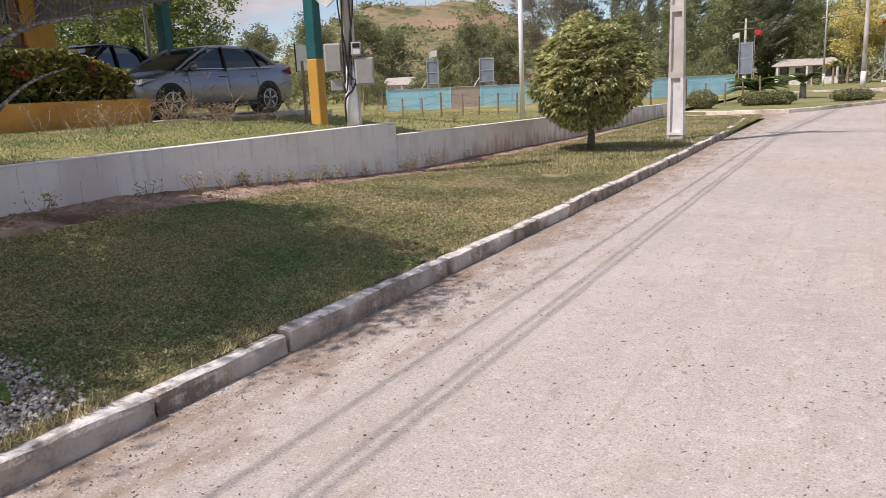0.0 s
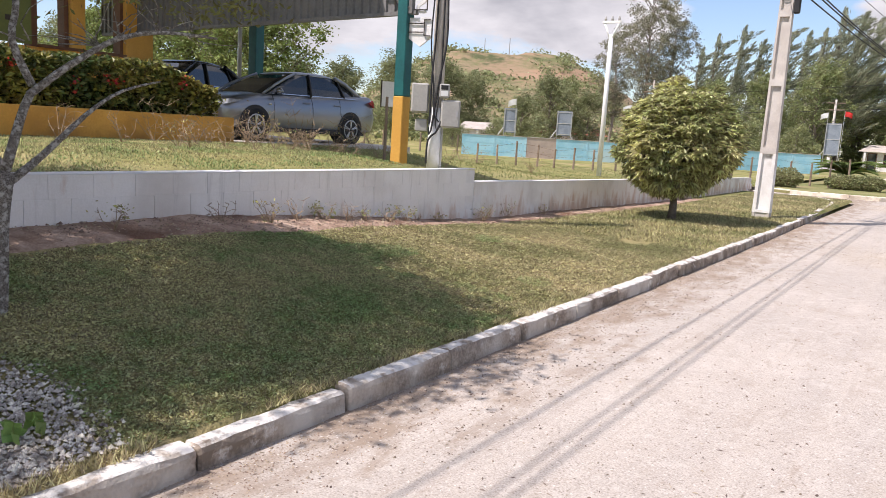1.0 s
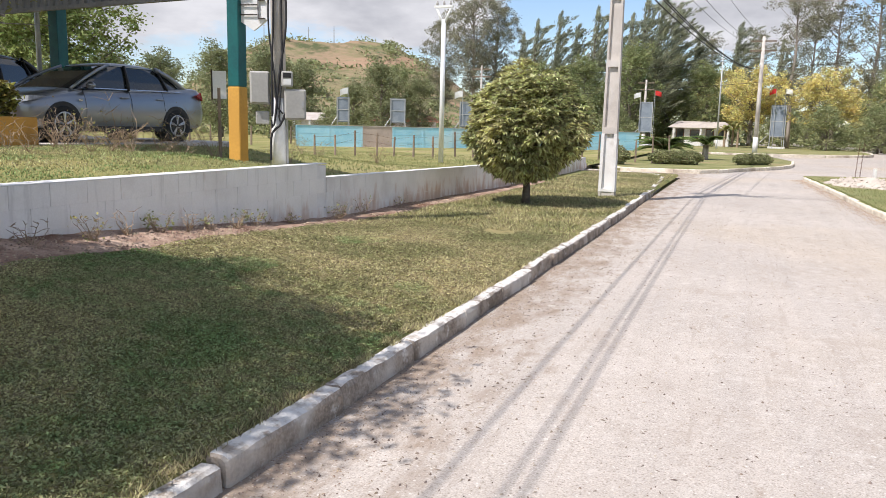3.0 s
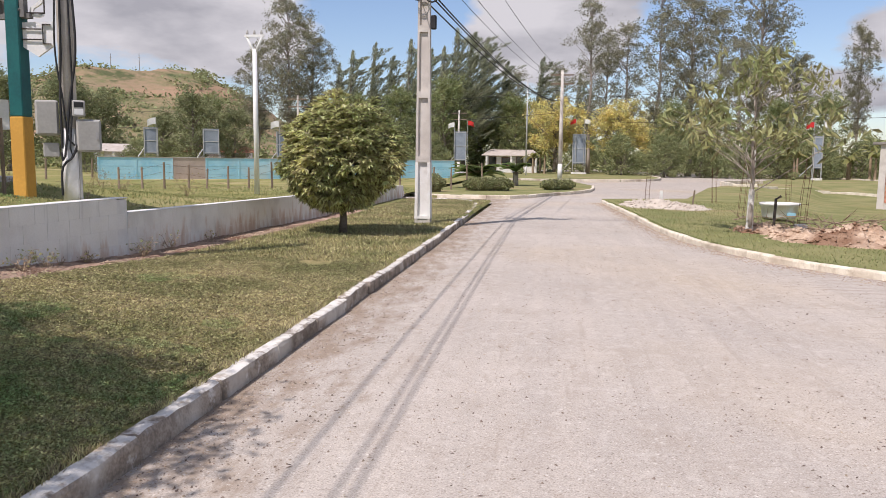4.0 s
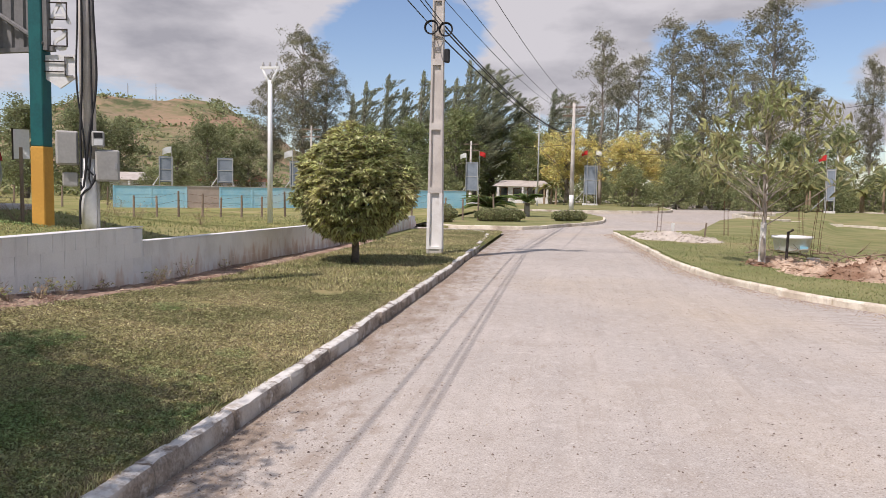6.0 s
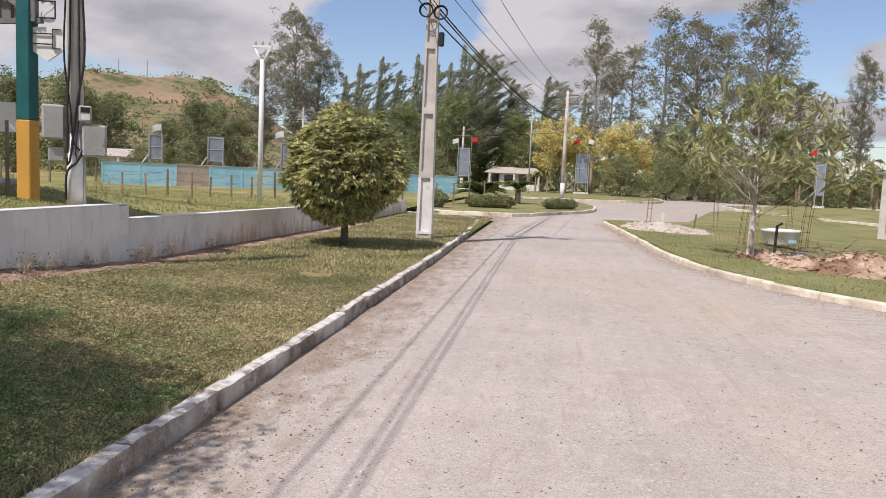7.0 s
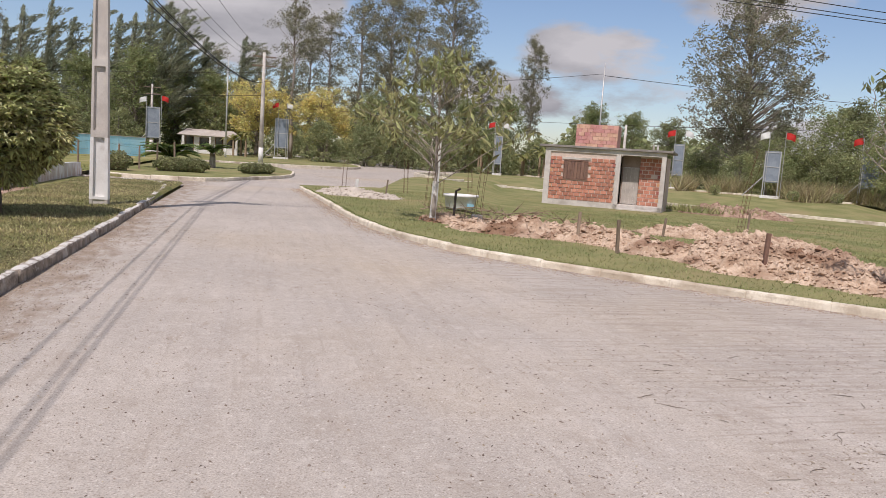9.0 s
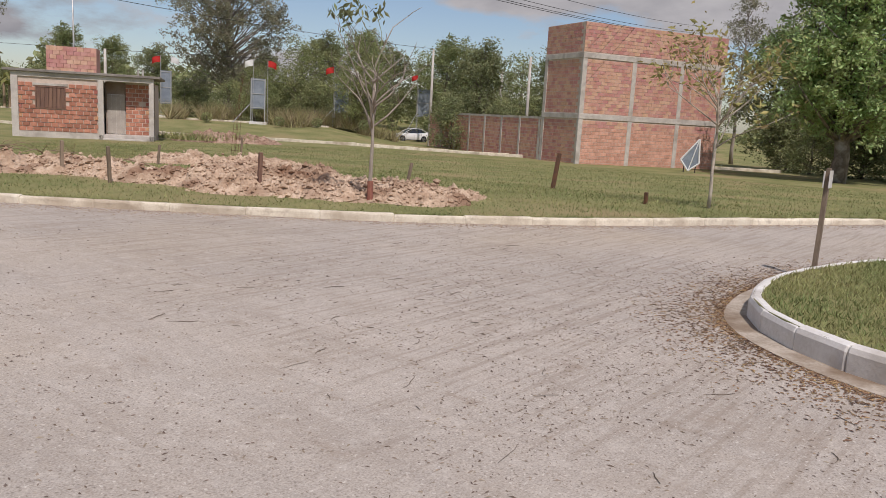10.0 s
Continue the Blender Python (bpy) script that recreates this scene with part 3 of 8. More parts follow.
xs = [-3.04, -3.07] + [-3.10 - 3.415 * i / 26 for i in range(27)]
ys = [-12 + 0.25 * i for i in range(163)]
setting("verge", Geo().grid(list(reversed(xs)), ys, verge_z), LAWN, "sloping verge of short dry lawn between kerb and wall", "lawn", smooth=True)


def soil_edge(y):
    return 0.62 - 0.25 * ease(5.5, 10, y) + 0.1 * nz(0.0, y, 0.9) + 0.05 * nz(3.0, y, 3.0) + 0.35 * ease(7, 12, y) * 0.3


g = Geo()
n = 7
rows_y = [-2 + 0.12 * i for i in range(200)]
for y in rows_y:
    for i in range(n):
        x = -6.5 + soil_edge(y) * i / (n - 1)
        g.v.append((x, y, verge_z(x, y) + (0.012 + 0.022 * nz(x, y, 5.0) if i < n - 1 else -0.012)))
for j in range(len(rows_y) - 1):
    for i in range(n - 1):
        a = j * n + i
        g.f.append((a, a + 1, a + n + 1, a + n))
setting("soil_strip", g, SOIL, "bare reddish soil along the foot of the wall", "soil", smooth=True)

xs = [-70 + 2.0 * i for i in range(25)] + [-21 + 0.8 * i for i in range(18)] + [-6.62]
ys = [-16 + 0.8 * i for i in range(58)] + [31 + 1.5 * i for i in range(20)]
setting("terrace", Geo().grid(xs, ys, field_z), FIELD, "raised grassy terrace behind the block wall", "lawn", smooth=True)

LINE_2 = [down(x, y) for x, y in ((40.0, -6.0), (30.0, 9.0), (22.2, 22.8), (19.2, 27.9), (15.6, 33.4), (13.4, 38.6))]


def slab(name, poly, z1, material, label):
    """A flat lawn with a slightly uneven rim, closed down to below the road."""
    g = Geo().prism(poly, -0.2, z1)
    return setting(name, g, material, label, "lawn")


def plot_z(x, y):
    return 0.09 + dip(x, y)


g = Geo()
cols = [(1.02, 30.9)] + kr[::2]
for x, y in cols:
    az, d = bearing(x, y)
    d += 0.03
    far = 31.0 + 0.3 * max(0, az - 4) if az < 10 else 33 + 24 * ease(10, 11.8, az) + 46 * ease(13, 18, az)
    far = max(far, d + 0.5)
    for j in range(41):
        q = d + (far - d) * (j / 40) ** 1.6
        px, py = polar(az, q)
        g.v.append((px, py, plot_z(px, py)))
for i in range(len(cols) - 1):
    for j in range(40):
        k = i * 41 + j
        g.f.append((k, k + 1, k + 42, k + 41))
setting("plot_lawn", g, PARCEL, "green building plot of rough grass inside a painted kerb", "lawn", smooth=True)
ISLAND_A = [(-38, 33.6), (-7.0, 33.0), (-5.7, 32.0), (-2.5, 32.1), (-1.1, 35.0), (1.0, 40.2), (1.6, 48), (0.5, 58), (-10, 60), (-38, 60)]
slab("island_lawn", ISLAND_A, 0.10, PARCEL, "grassed road island with hedges and cycads")
ISLAND_B = [(-30, 58), (-8, 58.5), (0.3, 61), (4.5, 62.6), (6.8, 64.5), (8.4, 69), (9.2, 78), (8.6, 92), (6.9, 110), (-30, 112)]
slab("far_island_lawn", ISLAND_B, 0.14, PARCEL, "far grassed road island with a rounded end")
ISLAND_C = [(4.1, -25), (4.15, -1.0), (4.2, 0.6), (4.43, 1.65), (4.83, 2.3), (5.28, 2.67), (5.77, 2.84), (6.5, 2.93), (7.35, 2.83), (8.8, 2.4), (11.5, 1.0), (15, -1.2), (26, -8), (40, -17)]
CORNER = [(p.x, p.y) for p in spline(ISLAND_C[1:11], 0.22)]
g = Geo().prism(list(reversed([ISLAND_C[0]] + CORNER + ISLAND_C[11:] + [(40, -25)])), -0.2, 0.178)
setting("corner_lawn", g, PARCEL, "grassed street corner inside a high rounded kerb", "lawn")
far_lawn = [(8.5, 147), (18.7, 108), (28.2, 75.5), (36.3, 56.5), (42.4, 48.5), (160, 150), (160, 260), (-60, 260), (-60, 150)]
slab("far_lawn", far_lawn, 0.12, PARCEL, "far strip of grass along the wood's edge")


# ---- kerbs ----
def kerb_run(name, pts, step, width, z1, material, label, rng, gap=0.012, into=1, rounded=0.02, z0=-0.1, wear=0.0, loose=1.0):
    """Kerb stones laid end to end along a line; the line is the road-side face. Worn ones come in several uneven shapes."""
    root = thing(name, label, "kerb", kind="structure")
    shapes = {}
    line = spline(pts, step)
    for a, b in zip(line, line[1:]):
        d = b - a
        L = round(d.length - gap, 2 if wear else 3)
        key = (L, rng.randrange(9) if wear else 0)
        if key not in shapes:
            c = rounded
            prof = [(q - 0.03, w) for q, w in ((0, z0), (0, z1 * 0.45), (0, z1 - c * 1.4), (c * 0.4, z1 - c * 0.4), (c * 1.2, z1), (width * 0.55, z1 + 0.002), (width - c, z1), (width, z1 - c), (width, z0))]
            cuts = [0, 0.012] + [L * i / 9 for i in range(1, 9)] + [L - 0.012, L] if wear else [0, 0.012, L * 0.5, L - 0.012, L]
            rings = []
            for xx in cuts:
                s = (0.006 if xx in (0, L) else 0.0) + (wear * 0.5 if wear and xx in (0, L) else 0.0)
                row = []
                for i, (p, q) in enumerate(prof):
                    e = wear * nz(xx * 4.5 + 7 * key[1], i * 0.7, 1.0, key[1] * 3.1) + 0.5 * wear * nz(xx * 17 + key[1], i * 1.9, 1.0, 5.0)
                    chip = wear * 1.6 * max(0.0, nz(xx * 6 + 3 * key[1], 2.0, 1.0, 8.0) - 0.15) if i in (2, 3, 4) else 0.0
                    row.append((xx, into * (p + (s if p < width / 2 else -s) + e + chip), q - ((s + chip - 0.7 * e) if q > 0 else 0)))
                rings.append(row)
            if into > 0:
                rings = [list(reversed(r)) for r in rings]
            shapes[key] = mesh_of("kerb_stone", Geo().loft(rings), material)
        tilt = loose * (1.8 if wear else 1.0)
        piece("kerb_stone", shapes[key], root, a.x, a.y, dip(a.x, a.y) + tilt * rng.uniform(-0.012, 0.008), math.atan2(d.y, d.x) + loose * rng.uniform(-0.018, 0.018), tilt * rng.uniform(-0.03, 0.03), rng.uniform(-0.008, 0.008))
    return root


rng = random.Random(4)
kerb_run("kerb_verge", [(-3.0, -7.6), (-3.0, 2.4), (-3.0, 12), (-3.05, 18), (-3.15, 22), (-3.4, 26.5), (-4.2, 28.6), (-6.5, 29.3), (-14, 29.6)], 1.0, 0.13, 0.135, KERB,
         "worn grey concrete kerb with chipped traces of white paint", rng, gap=0.022, wear=0.011, rounded=0.024)
kerb_run("kerb_plot", KERB_R, 1.0, 0.13, 0.105, KERBW, "cream-painted kerb curving round the building plot", rng, wear=0.006, gap=0.004, loose=0.5)
kerb_run("kerb_strip", list(reversed(LINE_2[1:])) + [], 2.0, 0.14, 0.27, KERBW, "pale painted kerb line across the grass", rng, into=-1)
kerb_run("kerb_strip_tip", [LINE_2[-1]] + [down(*polar(a, d)) for a, d in ((18.2, 43), (16, 46), (13.2, 51), (11.9, 55), (12.4, 58), (15.5, 61))], 2.0, 0.14, 0.30, KERBW, "pale painted kerb round the strip's tip", rng, into=-1)
kerb_run("kerb_island", [(-14, 33.2), (-7.0, 33.0), (-5.7, 32.0), (-2.5, 32.1), (-1.1, 35.0), (1.0, 40.2), (1.6, 48)], 1.0, 0.14, 0.15, KERBW, "yellowish painted kerb of the road island", rng)
kerb_run("kerb_far_island", [(-8, 58.5), (0.3, 61), (4.5, 62.6), (6.8, 64.5), (8.4, 69), (9.2, 78), (8.6, 92), (6.9, 110)], 2.0, 0.16, 0.2, KERBW, "white painted kerb of the far island", rng)
kerb_run("kerb_far", [(-30, 150), (8.5, 146), (18.5, 107), (28, 75), (36, 56), (42.2, 48)], 3.0, 0.2, 0.22, KERBW, "white painted kerb before the far woods", rng)
kerb_run("kerb_corner", list(reversed(CORNER + ISLAND_C[11:13])), 0.45, 0.12, 0.187, WHITEWASH, "whitewashed rounded kerb of the street corner", rng, rounded=0.035, gap=0.003, into=1, loose=0.25)


# ---- vegetation ----
def grass(name, points, height, width, material, label, seed):
    """Many single blades; points are their feet."""
    r = np.random.default_rng(seed)
    c = np.asarray(points, float)
    n = len(c)
    a = r.uniform(0, 2 * np.pi, n)
    s = np.stack([np.cos(a), np.sin(a), np.zeros(n)], 1) * (width * r.uniform(0.6, 1.4, n))[:, None]
    tip = np.stack([r.normal(0, 0.55, n), r.normal(0, 0.55, n), np.ones(n)], 1) * (height * r.uniform(0.5, 1.4, n))[:, None]
    v = np.stack([c - s * 0.5, c + s * 0.5, c + tip], 1).reshape(-1, 3)
    g = Geo()
    g.v = list(map(tuple, v.tolist()))
    g.f = [(3 * i, 3 * i + 1, 3 * i + 2) for i in range(n)]
    return tagged(part(name, g, material), label, "grass", kind="stuff")


def scatter(n, x0, x1, y0, y1, h, seed, keep=None):
    r = np.random.default_rng(seed)
    out = []
    while len(out) < n:
        x, y = r.uniform(x0, x1), r.uniform(y0, y1)
        if keep is None or keep(x, y):
            out.append((x, y, h(x, y) - 0.004))
    return out


def branch(g, a, b, r0, r1, rng, bend=0.12, n=6, steps=5):
    """A tapered, slightly crooked limb from a to b."""
    a, b = Vector(a), Vector(b)
    L = (b - a).length
    k = Vector((rng.uniform(-1, 1), rng.uniform(-1, 1), rng.uniform(-0.2, 0.8))) * L * bend
    pts = [a.lerp(b, t) + k * (4 * t * (1 - t)) + Vector((rng.uniform(-1, 1), rng.uniform(-1, 1), 0)) * L * 0.02 * (0 < i < steps) for i, t in ((i, i / steps) for i in range(steps + 1))]
    g.tube(pts, [r0 + (r1 - r0) * i / steps for i in range(steps + 1)], n)
    return pts


def make_tree(name, label, h, r0, env, clumps, clump_r, per, size, leaf, bark, seed, at, droop=0.0, ratio=0.45, flat=0.7, wobble=0.03, twigs=True, category="tree", reach=(0.5, 0.9), tufts=6):
    """Trunk with limbs to every clump of the crown; env gives the crown's radius by height fraction."""
    rng, r = random.Random(seed), np.random.default_rng(seed)
    root = thing(name, label, category, at)
    wood, crown = Geo(), Geo()
    top = h * 0.93
    trunk = [Vector((h * wobble * nz(seed, i * 0.5, 1.0, 3.0), h * wobble * nz(seed, i * 0.5, 1.0, 9.0), top * i / 9)) for i in range(10)]
    trunk[0] = Vector((0, 0, -0.08))
    wood.tube(trunk, [r0 * (1.25 if i == 0 else 1 - 0.88 * i / 9) for i in range(10)], 8)

    def radius(f):
        for (f0, a), (f1, b) in zip(env, env[1:]):
            if f0 <= f <= f1:
                return a + (b - a) * (f - f0) / (f1 - f0)
        return 0.0

    for i in range(clumps):
        f = rng.uniform(env[0][0], env[-1][0])
        R = radius(f) * math.sqrt(rng.uniform(0.08, 1.0)) * rng.uniform(0.75, 1.15)
        a = rng.uniform(0, 2 * math.pi)
        j = min(9, f * h / top * 9)
        axis = trunk[int(j)].lerp(trunk[min(9, int(j) + 1)], j - int(j)) if j < 9 else trunk[9]
        c = Vector((axis.x + R * math.cos(a), axis.y + R * math.sin(a), f * h))
        j0 = max(1.5, min(8.5, j - 9 * R * rng.uniform(*reach) / h - 0.4))
        s = trunk[int(j0)].lerp(trunk[int(j0) + 1], j0 - int(j0))
        pts = [s, s.lerp(c, 0.6), c]
        if twigs:
            pts = branch(wood, s, c, max(0.008, r0 * 0.34 * (1 - 0.6 * f)), max(0.004, r0 * 0.05), rng, n=5, steps=4)
        k = clump_r * rng.uniform(0.7, 1.3)
        for q in range(tufts):
            # small tufts of leaves on twigs near the limb's end
            o = pts[-1].lerp(pts[-2], rng.uniform(0, 1)) + Vector((rng.gauss(0, 0.55), rng.gauss(0, 0.55), rng.gauss(0, 0.55 * flat))) * k
            m = int(per / tufts * 1.5 * rng.uniform(0.5, 1.5))
            p = r.normal(size=(m, 3)) * k * 0.24 * np.array([1, 1, 0.8])
            crown.leaves(p + np.array(o), size * 0.8, r, ratio=ratio, droop=droop)
    part("trunk", wood, bark, root, smooth=True)
    part("crown", crown, leaf, root)
    return root


def put(proto, az, d, s=1.0, turn=0.0, z=0.0, wide=None):
    x, y = polar(az, d)
    return copy_thing(proto, pose(x, y, z + dip(x, y), 0, 0, turn) @ Matrix.Diagonal((wide or s, wide or s, s, 1)))


EUC_ENV = [(0.32, 0.8), (0.5, 3.0), (0.7, 3.9), (0.85, 3.0), (1.0, 0.8)]
euc_a = make_tree("eucalyptus", "tall grey-green eucalyptus with an open ragged crown", 20, 0.28, EUC_ENV, 84, 1.05, 125, 0.33, EUCLEAF, PALEBARK, 11, pose(*polar(-19.3, 92), 0), droop=0.5, ratio=0.34)
euc_b = make_tree("eucalyptus", "slender eucalyptus with a pale trunk at the wood's edge", 21, 0.24, [(0.3, 1.0), (0.45, 2.4), (0.6, 2.0), (0.8, 2.8), (1.0, 0.5)], 58, 0.95, 100, 0.33, EUCLEAF, PALEBARK, 12, pose(*polar(2.6, 96), 0), droop=0.5, ratio=0.34)
euc_c = make_tree("eucalyptus", "broad many-limbed eucalyptus with grey foliage", 18, 0.34, [(0.2, 3.4), (0.4, 5.6), (0.65, 6.4), (0.85, 5.4), (1.0, 2.8)], 165, 1.05, 120, 0.36, EUCLEAF, PALEBARK, 13, pose(*polar(34.9, 76), 0), droop=0.4, ratio=0.36)


def make_casuarina(name, label, h, r0, seed, at):
    """A straight trunk with upswept feathery plumes of needles, all bent a little by the wind."""
    rng, r = random.Random(seed), np.random.default_rng(seed)
    root = thing(name, label, "tree", at)
    wood, crown = Geo(), Geo()
    trunk = [Vector((0.05 * h * (i / 9) ** 1.6 + 0.1 * nz(seed, i * 0.6), 0.1 * nz(seed, i * 0.6, 1.0, 4.0), h * 0.95 * i / 9 - 0.1)) for i in range(10)]
    wood.tube(trunk, [r0 * (1 - 0.9 * i / 9) for i in range(10)], 7)
    v, f = crown.v, crown.f
    for i in range(95):
        u = rng.uniform(0.16, 0.97)
        j = u * 9
        a0 = trunk[int(j)].lerp(trunk[min(9, int(j) + 1)], j - int(j))
        az = rng.uniform(0, 6.283)
        L = (1.5 + 2.4 * (1 - u) ** 0.7) * rng.uniform(0.5, 1.25)
        d = Vector((math.cos(az) * 0.7 + 0.5, math.sin(az) * 0.75, rng.uniform(0.7, 1.7))).normalized()
        b0 = a0 + d * L + Vector((0.16 * L, 0, -0.05 * L))
        branch(wood, a0, b0, 0.035, 0.008, rng, n=4, steps=3, bend=0.06)
        n = int(34 * L)
        t = r.uniform(0.15, 1.1, n)
        p = np.array(a0) + np.outer(t, np.array(b0 - a0)) + r.normal(size=(n, 3)) * (0.17 * (1.25 - t))[:, None] * (0.5 + 0.35 * L)
        ax = np.array(d + Vector((0.25, 0, 0.1))) + r.normal(size=(n, 3)) * 0.38
        ax /= np.linalg.norm(ax, axis=1, keepdims=True)
        sd = np.cross(ax, r.normal(size=(n, 3)))
        sd /= np.linalg.norm(sd, axis=1, keepdims=True)
        q = (r.uniform(0.3, 0.6, n))[:, None]
        w = np.stack([p - ax * q * 0.5, p + sd * 0.04, p + ax * q * 0.5, p - sd * 0.04], 1).reshape(-1, 3)
        k = len(v)
        v.extend(map(tuple, w.tolist()))
        f.extend([(k + 4 * e, k + 4 * e + 1, k + 4 * e + 2, k + 4 * e + 3) for e in range(n)])
    part("trunk", wood, BARK, root, smooth=True)
    part("crown", crown, CASLEAF, root)
    return root


cas = make_casuarina("casuarina", "feathery dark casuarina leaning in the wind", 16, 0.2, 14, pose(*polar(-13.6, 100), 0))
rnd = make_tree("broadleaf_tree", "dense dark broadleaf tree beyond the field", 9, 0.25, [(0.2, 2.4), (0.45, 3.6), (0.75, 3.0), (1.0, 0.8)], 70, 1.1, 130, 0.30, RNDLEAF, BARK, 15, pose(*polar(-34, 84), 0), ratio=0.5)
lush = make_tree("broadleaf_tree", "lush green broadleaf tree behind the canopy", 8.3, 0.22, [(0.16, 2.6), (0.42, 4.0), (0.72, 3.5), (1.0, 1.3)], 120, 0.85, 170, 0.24, leafmat("lush_leaf", (0.185, 0.235, 0.075), (0.31, 0.345, 0.12), vary=0.55), BARK, 16, pose(*polar(-47.6, 42), 0.2), ratio=0.55)
green = make_tree("broadleaf_tree", "mid-green broadleaf tree in the woods", 11, 0.26, [(0.12, 2.2), (0.4, 3.6), (0.7, 3.2), (1.0, 0.7)], 80, 1.15, 140, 0.32, GREENLEAF, BARK, 17, pose(*polar(-8.0, 92), 0), ratio=0.45)
yellow = make_tree("flowering_tree", "spreading tree covered in yellow blossom", 8, 0.22, [(0.35, 2.0), (0.6, 4.0), (0.85, 3.6), (1.0, 1.6)], 70, 0.95, 130, 0.28, YELLOWLEAF, BARK, 18, pose(*polar(0.2, 90), 0.4), ratio=0.6, flat=0.5)
scrub = make_tree("scrub_bush", "dense mixed scrub at the foot of the wood", 4.4, 0.12, [(0.05, 2.2), (0.35, 2.7), (0.7, 2.1), (1.0, 0.8)], 46, 0.85, 110, 0.26, DARKLEAF, BARK, 19, pose(*polar(5, 84), 0), ratio=0.4, category="bush")
dryscrub = make_tree("scrub_bush", "olive scrub tree with thin dry foliage", 7.5, 0.16, [(0.1, 1.8), (0.4, 2.9), (0.75, 2.6), (1.0, 0.9)], 64, 0.95, 120, 0.27, LIGHTLEAF, BARK, 20, pose(*polar(44, 66), 0), ratio=0.38, category="bush")
for az, d, s, w in ((-17.6, 97, 0.86, 1.0), (-21.5, 104, 0.8, 0.9), (9.6, 92, 1.02, 1.15), (14.0, 96, 1.22, 1.1), (16.4, 100, 0.72, 0.9), (20.1, 92, 0.80, 0.55)):
    put(euc_a, az, d, s, az * 37, wide=w)
for az, d, s, w in ((5.2, 101, 0.9, 1.1), (7.4, 94, 1.04, 1.1), (11.5, 100, 0.96, 1.1), (3.8, 110, 0.9, 1.0), (0.3, 112, 0.72, 1.0), (-2.6, 108, 0.66, 0.9), (12.8, 90, 0.7, 1.0)):
    put(euc_b, az, d, s, az * 51, wide=w)
for az, d, s in ((-11.0, 98, 1.02), (-9.6, 104, 1.0), (-8.6, 96, 0.95), (-7.6, 99, 1.12), (-6.6, 96, 1.05), (-5.6, 101, 1.06), (-15.2, 101, 0.95), (-4.0, 104, 0.9), (-12.4, 106, 0.95), (-1.4, 106, 0.95), (1.5, 104, 0.8), (-16.2, 108, 0.9)):
    put(cas, az, d, s, (az * 83) % 70 - 35, wide=s * 1.3)
for az, d, s in ((-37.5, 80, 0.95), (-31.8, 86, 0.85), (-28.0, 94, 0.7), (-26.0, 88, 0.92), (-23.2, 88, 0.75), (-41.5, 90, 0.95), (-44.5, 84, 0.9), (-50, 90, 1.0), (-55, 86, 0.9), (-60, 80, 1.0), (-66, 84, 1.0), (-73, 80, 1.0),
                 (41.5, 82, 0.95), (46.5, 92, 1.0), (53, 64, 0.9), (58.5, 70, 0.92), (37.5, 92, 0.8), (74, 62, 1.05), (30, 96, 0.8)):
    put(rnd, az, d, s, az * 29)
for az, d, s in ((-52.5, 45, 0.95), (-57.5, 50, 0.9), (-41.5, 66, 0.45)):
    put(lush, az, d, s, az * 19, z=0.2)
for az, d, s in ((-5.2, 101, 1.0), (-11.2, 90, 0.85), (-14.4, 92, 0.8), (-2.8, 97, 0.85), (8.3, 88, 0.72), (11.2, 86, 0.7), (15.3, 88, 0.72), (18.2, 86, 0.75), (24.5, 90, 0.75), (27.4, 92, 0.7), (44.5, 76, 0.8), (50.5, 84, 0.95), (-25, 97, 0.8)):
    put(green, az, d, s, az * 41)
for az, d, s in ((4.7, 89, 1.0), (-1.9, 103, 1.1), (7.2, 100, 0.95)):
    put(yellow, az, d, s, az * 63)
for az, d, s in ((-33, 72, 0.7), (-29.5, 74, 0.7), (-18, 82, 0.9), (-15, 84, 0.9), (-12, 82, 1.0), (-9, 85, 0.95), (2.2, 103, 1.0), (8, 82, 1.0), (10.5, 84, 1.1), (13, 82, 1.05), (15.5, 83, 1.0), (18, 82, 0.95), (20.5, 84, 0.9),
                 (23, 85, 0.9), (26, 86, 0.9), (29, 86, 0.85), (32, 80, 0.8), (35, 72, 0.8), (38, 70, 0.8), (41, 68, 0.85), (51, 60, 0.9), (55, 58, 0.9), (59, 60, 0.9)):
    put(scrub, az, d, s, az * 97)
for az, d, s in ((40, 70, 0.95), (49.5, 92, 1.25), (52.5, 86, 1.3), (56, 80, 1.2), (59.5, 82, 1.2), (33, 84, 0.7), (36.8, 66, 0.6), (61, 68, 1.0)):
    put(dryscrub, az, d, s, az * 61)

# the wood that closes the view
r = np.random.default_rng(30)
g = Geo()
az = r.uniform(-80, 95, 52000)
dd = r.uniform(104, 150, 52000)
hh = np.array([2.5 + 5.0 * (0.5 + nz(a, 1.0, 0.22)) + 2.0 * nz(a, 5.0, 0.9) for a in az])
hh = np.where(az < -19, hh * 0.6, hh)
zz = hh * r.uniform(0, 1, 52000) ** 0.7
g.leaves(np.stack([HERE.x + dd * np.sin(np.radians(az)), HERE.y + dd * np.cos(np.radians(az)), zz], 1), 0.95, r, ratio=0.5)
tagged(part("far_woods", g, DARKLEAF), "dark undergrowth of the far woods", "woods", kind="stuff")

# distant hill with terraces of pasture
g = Geo()


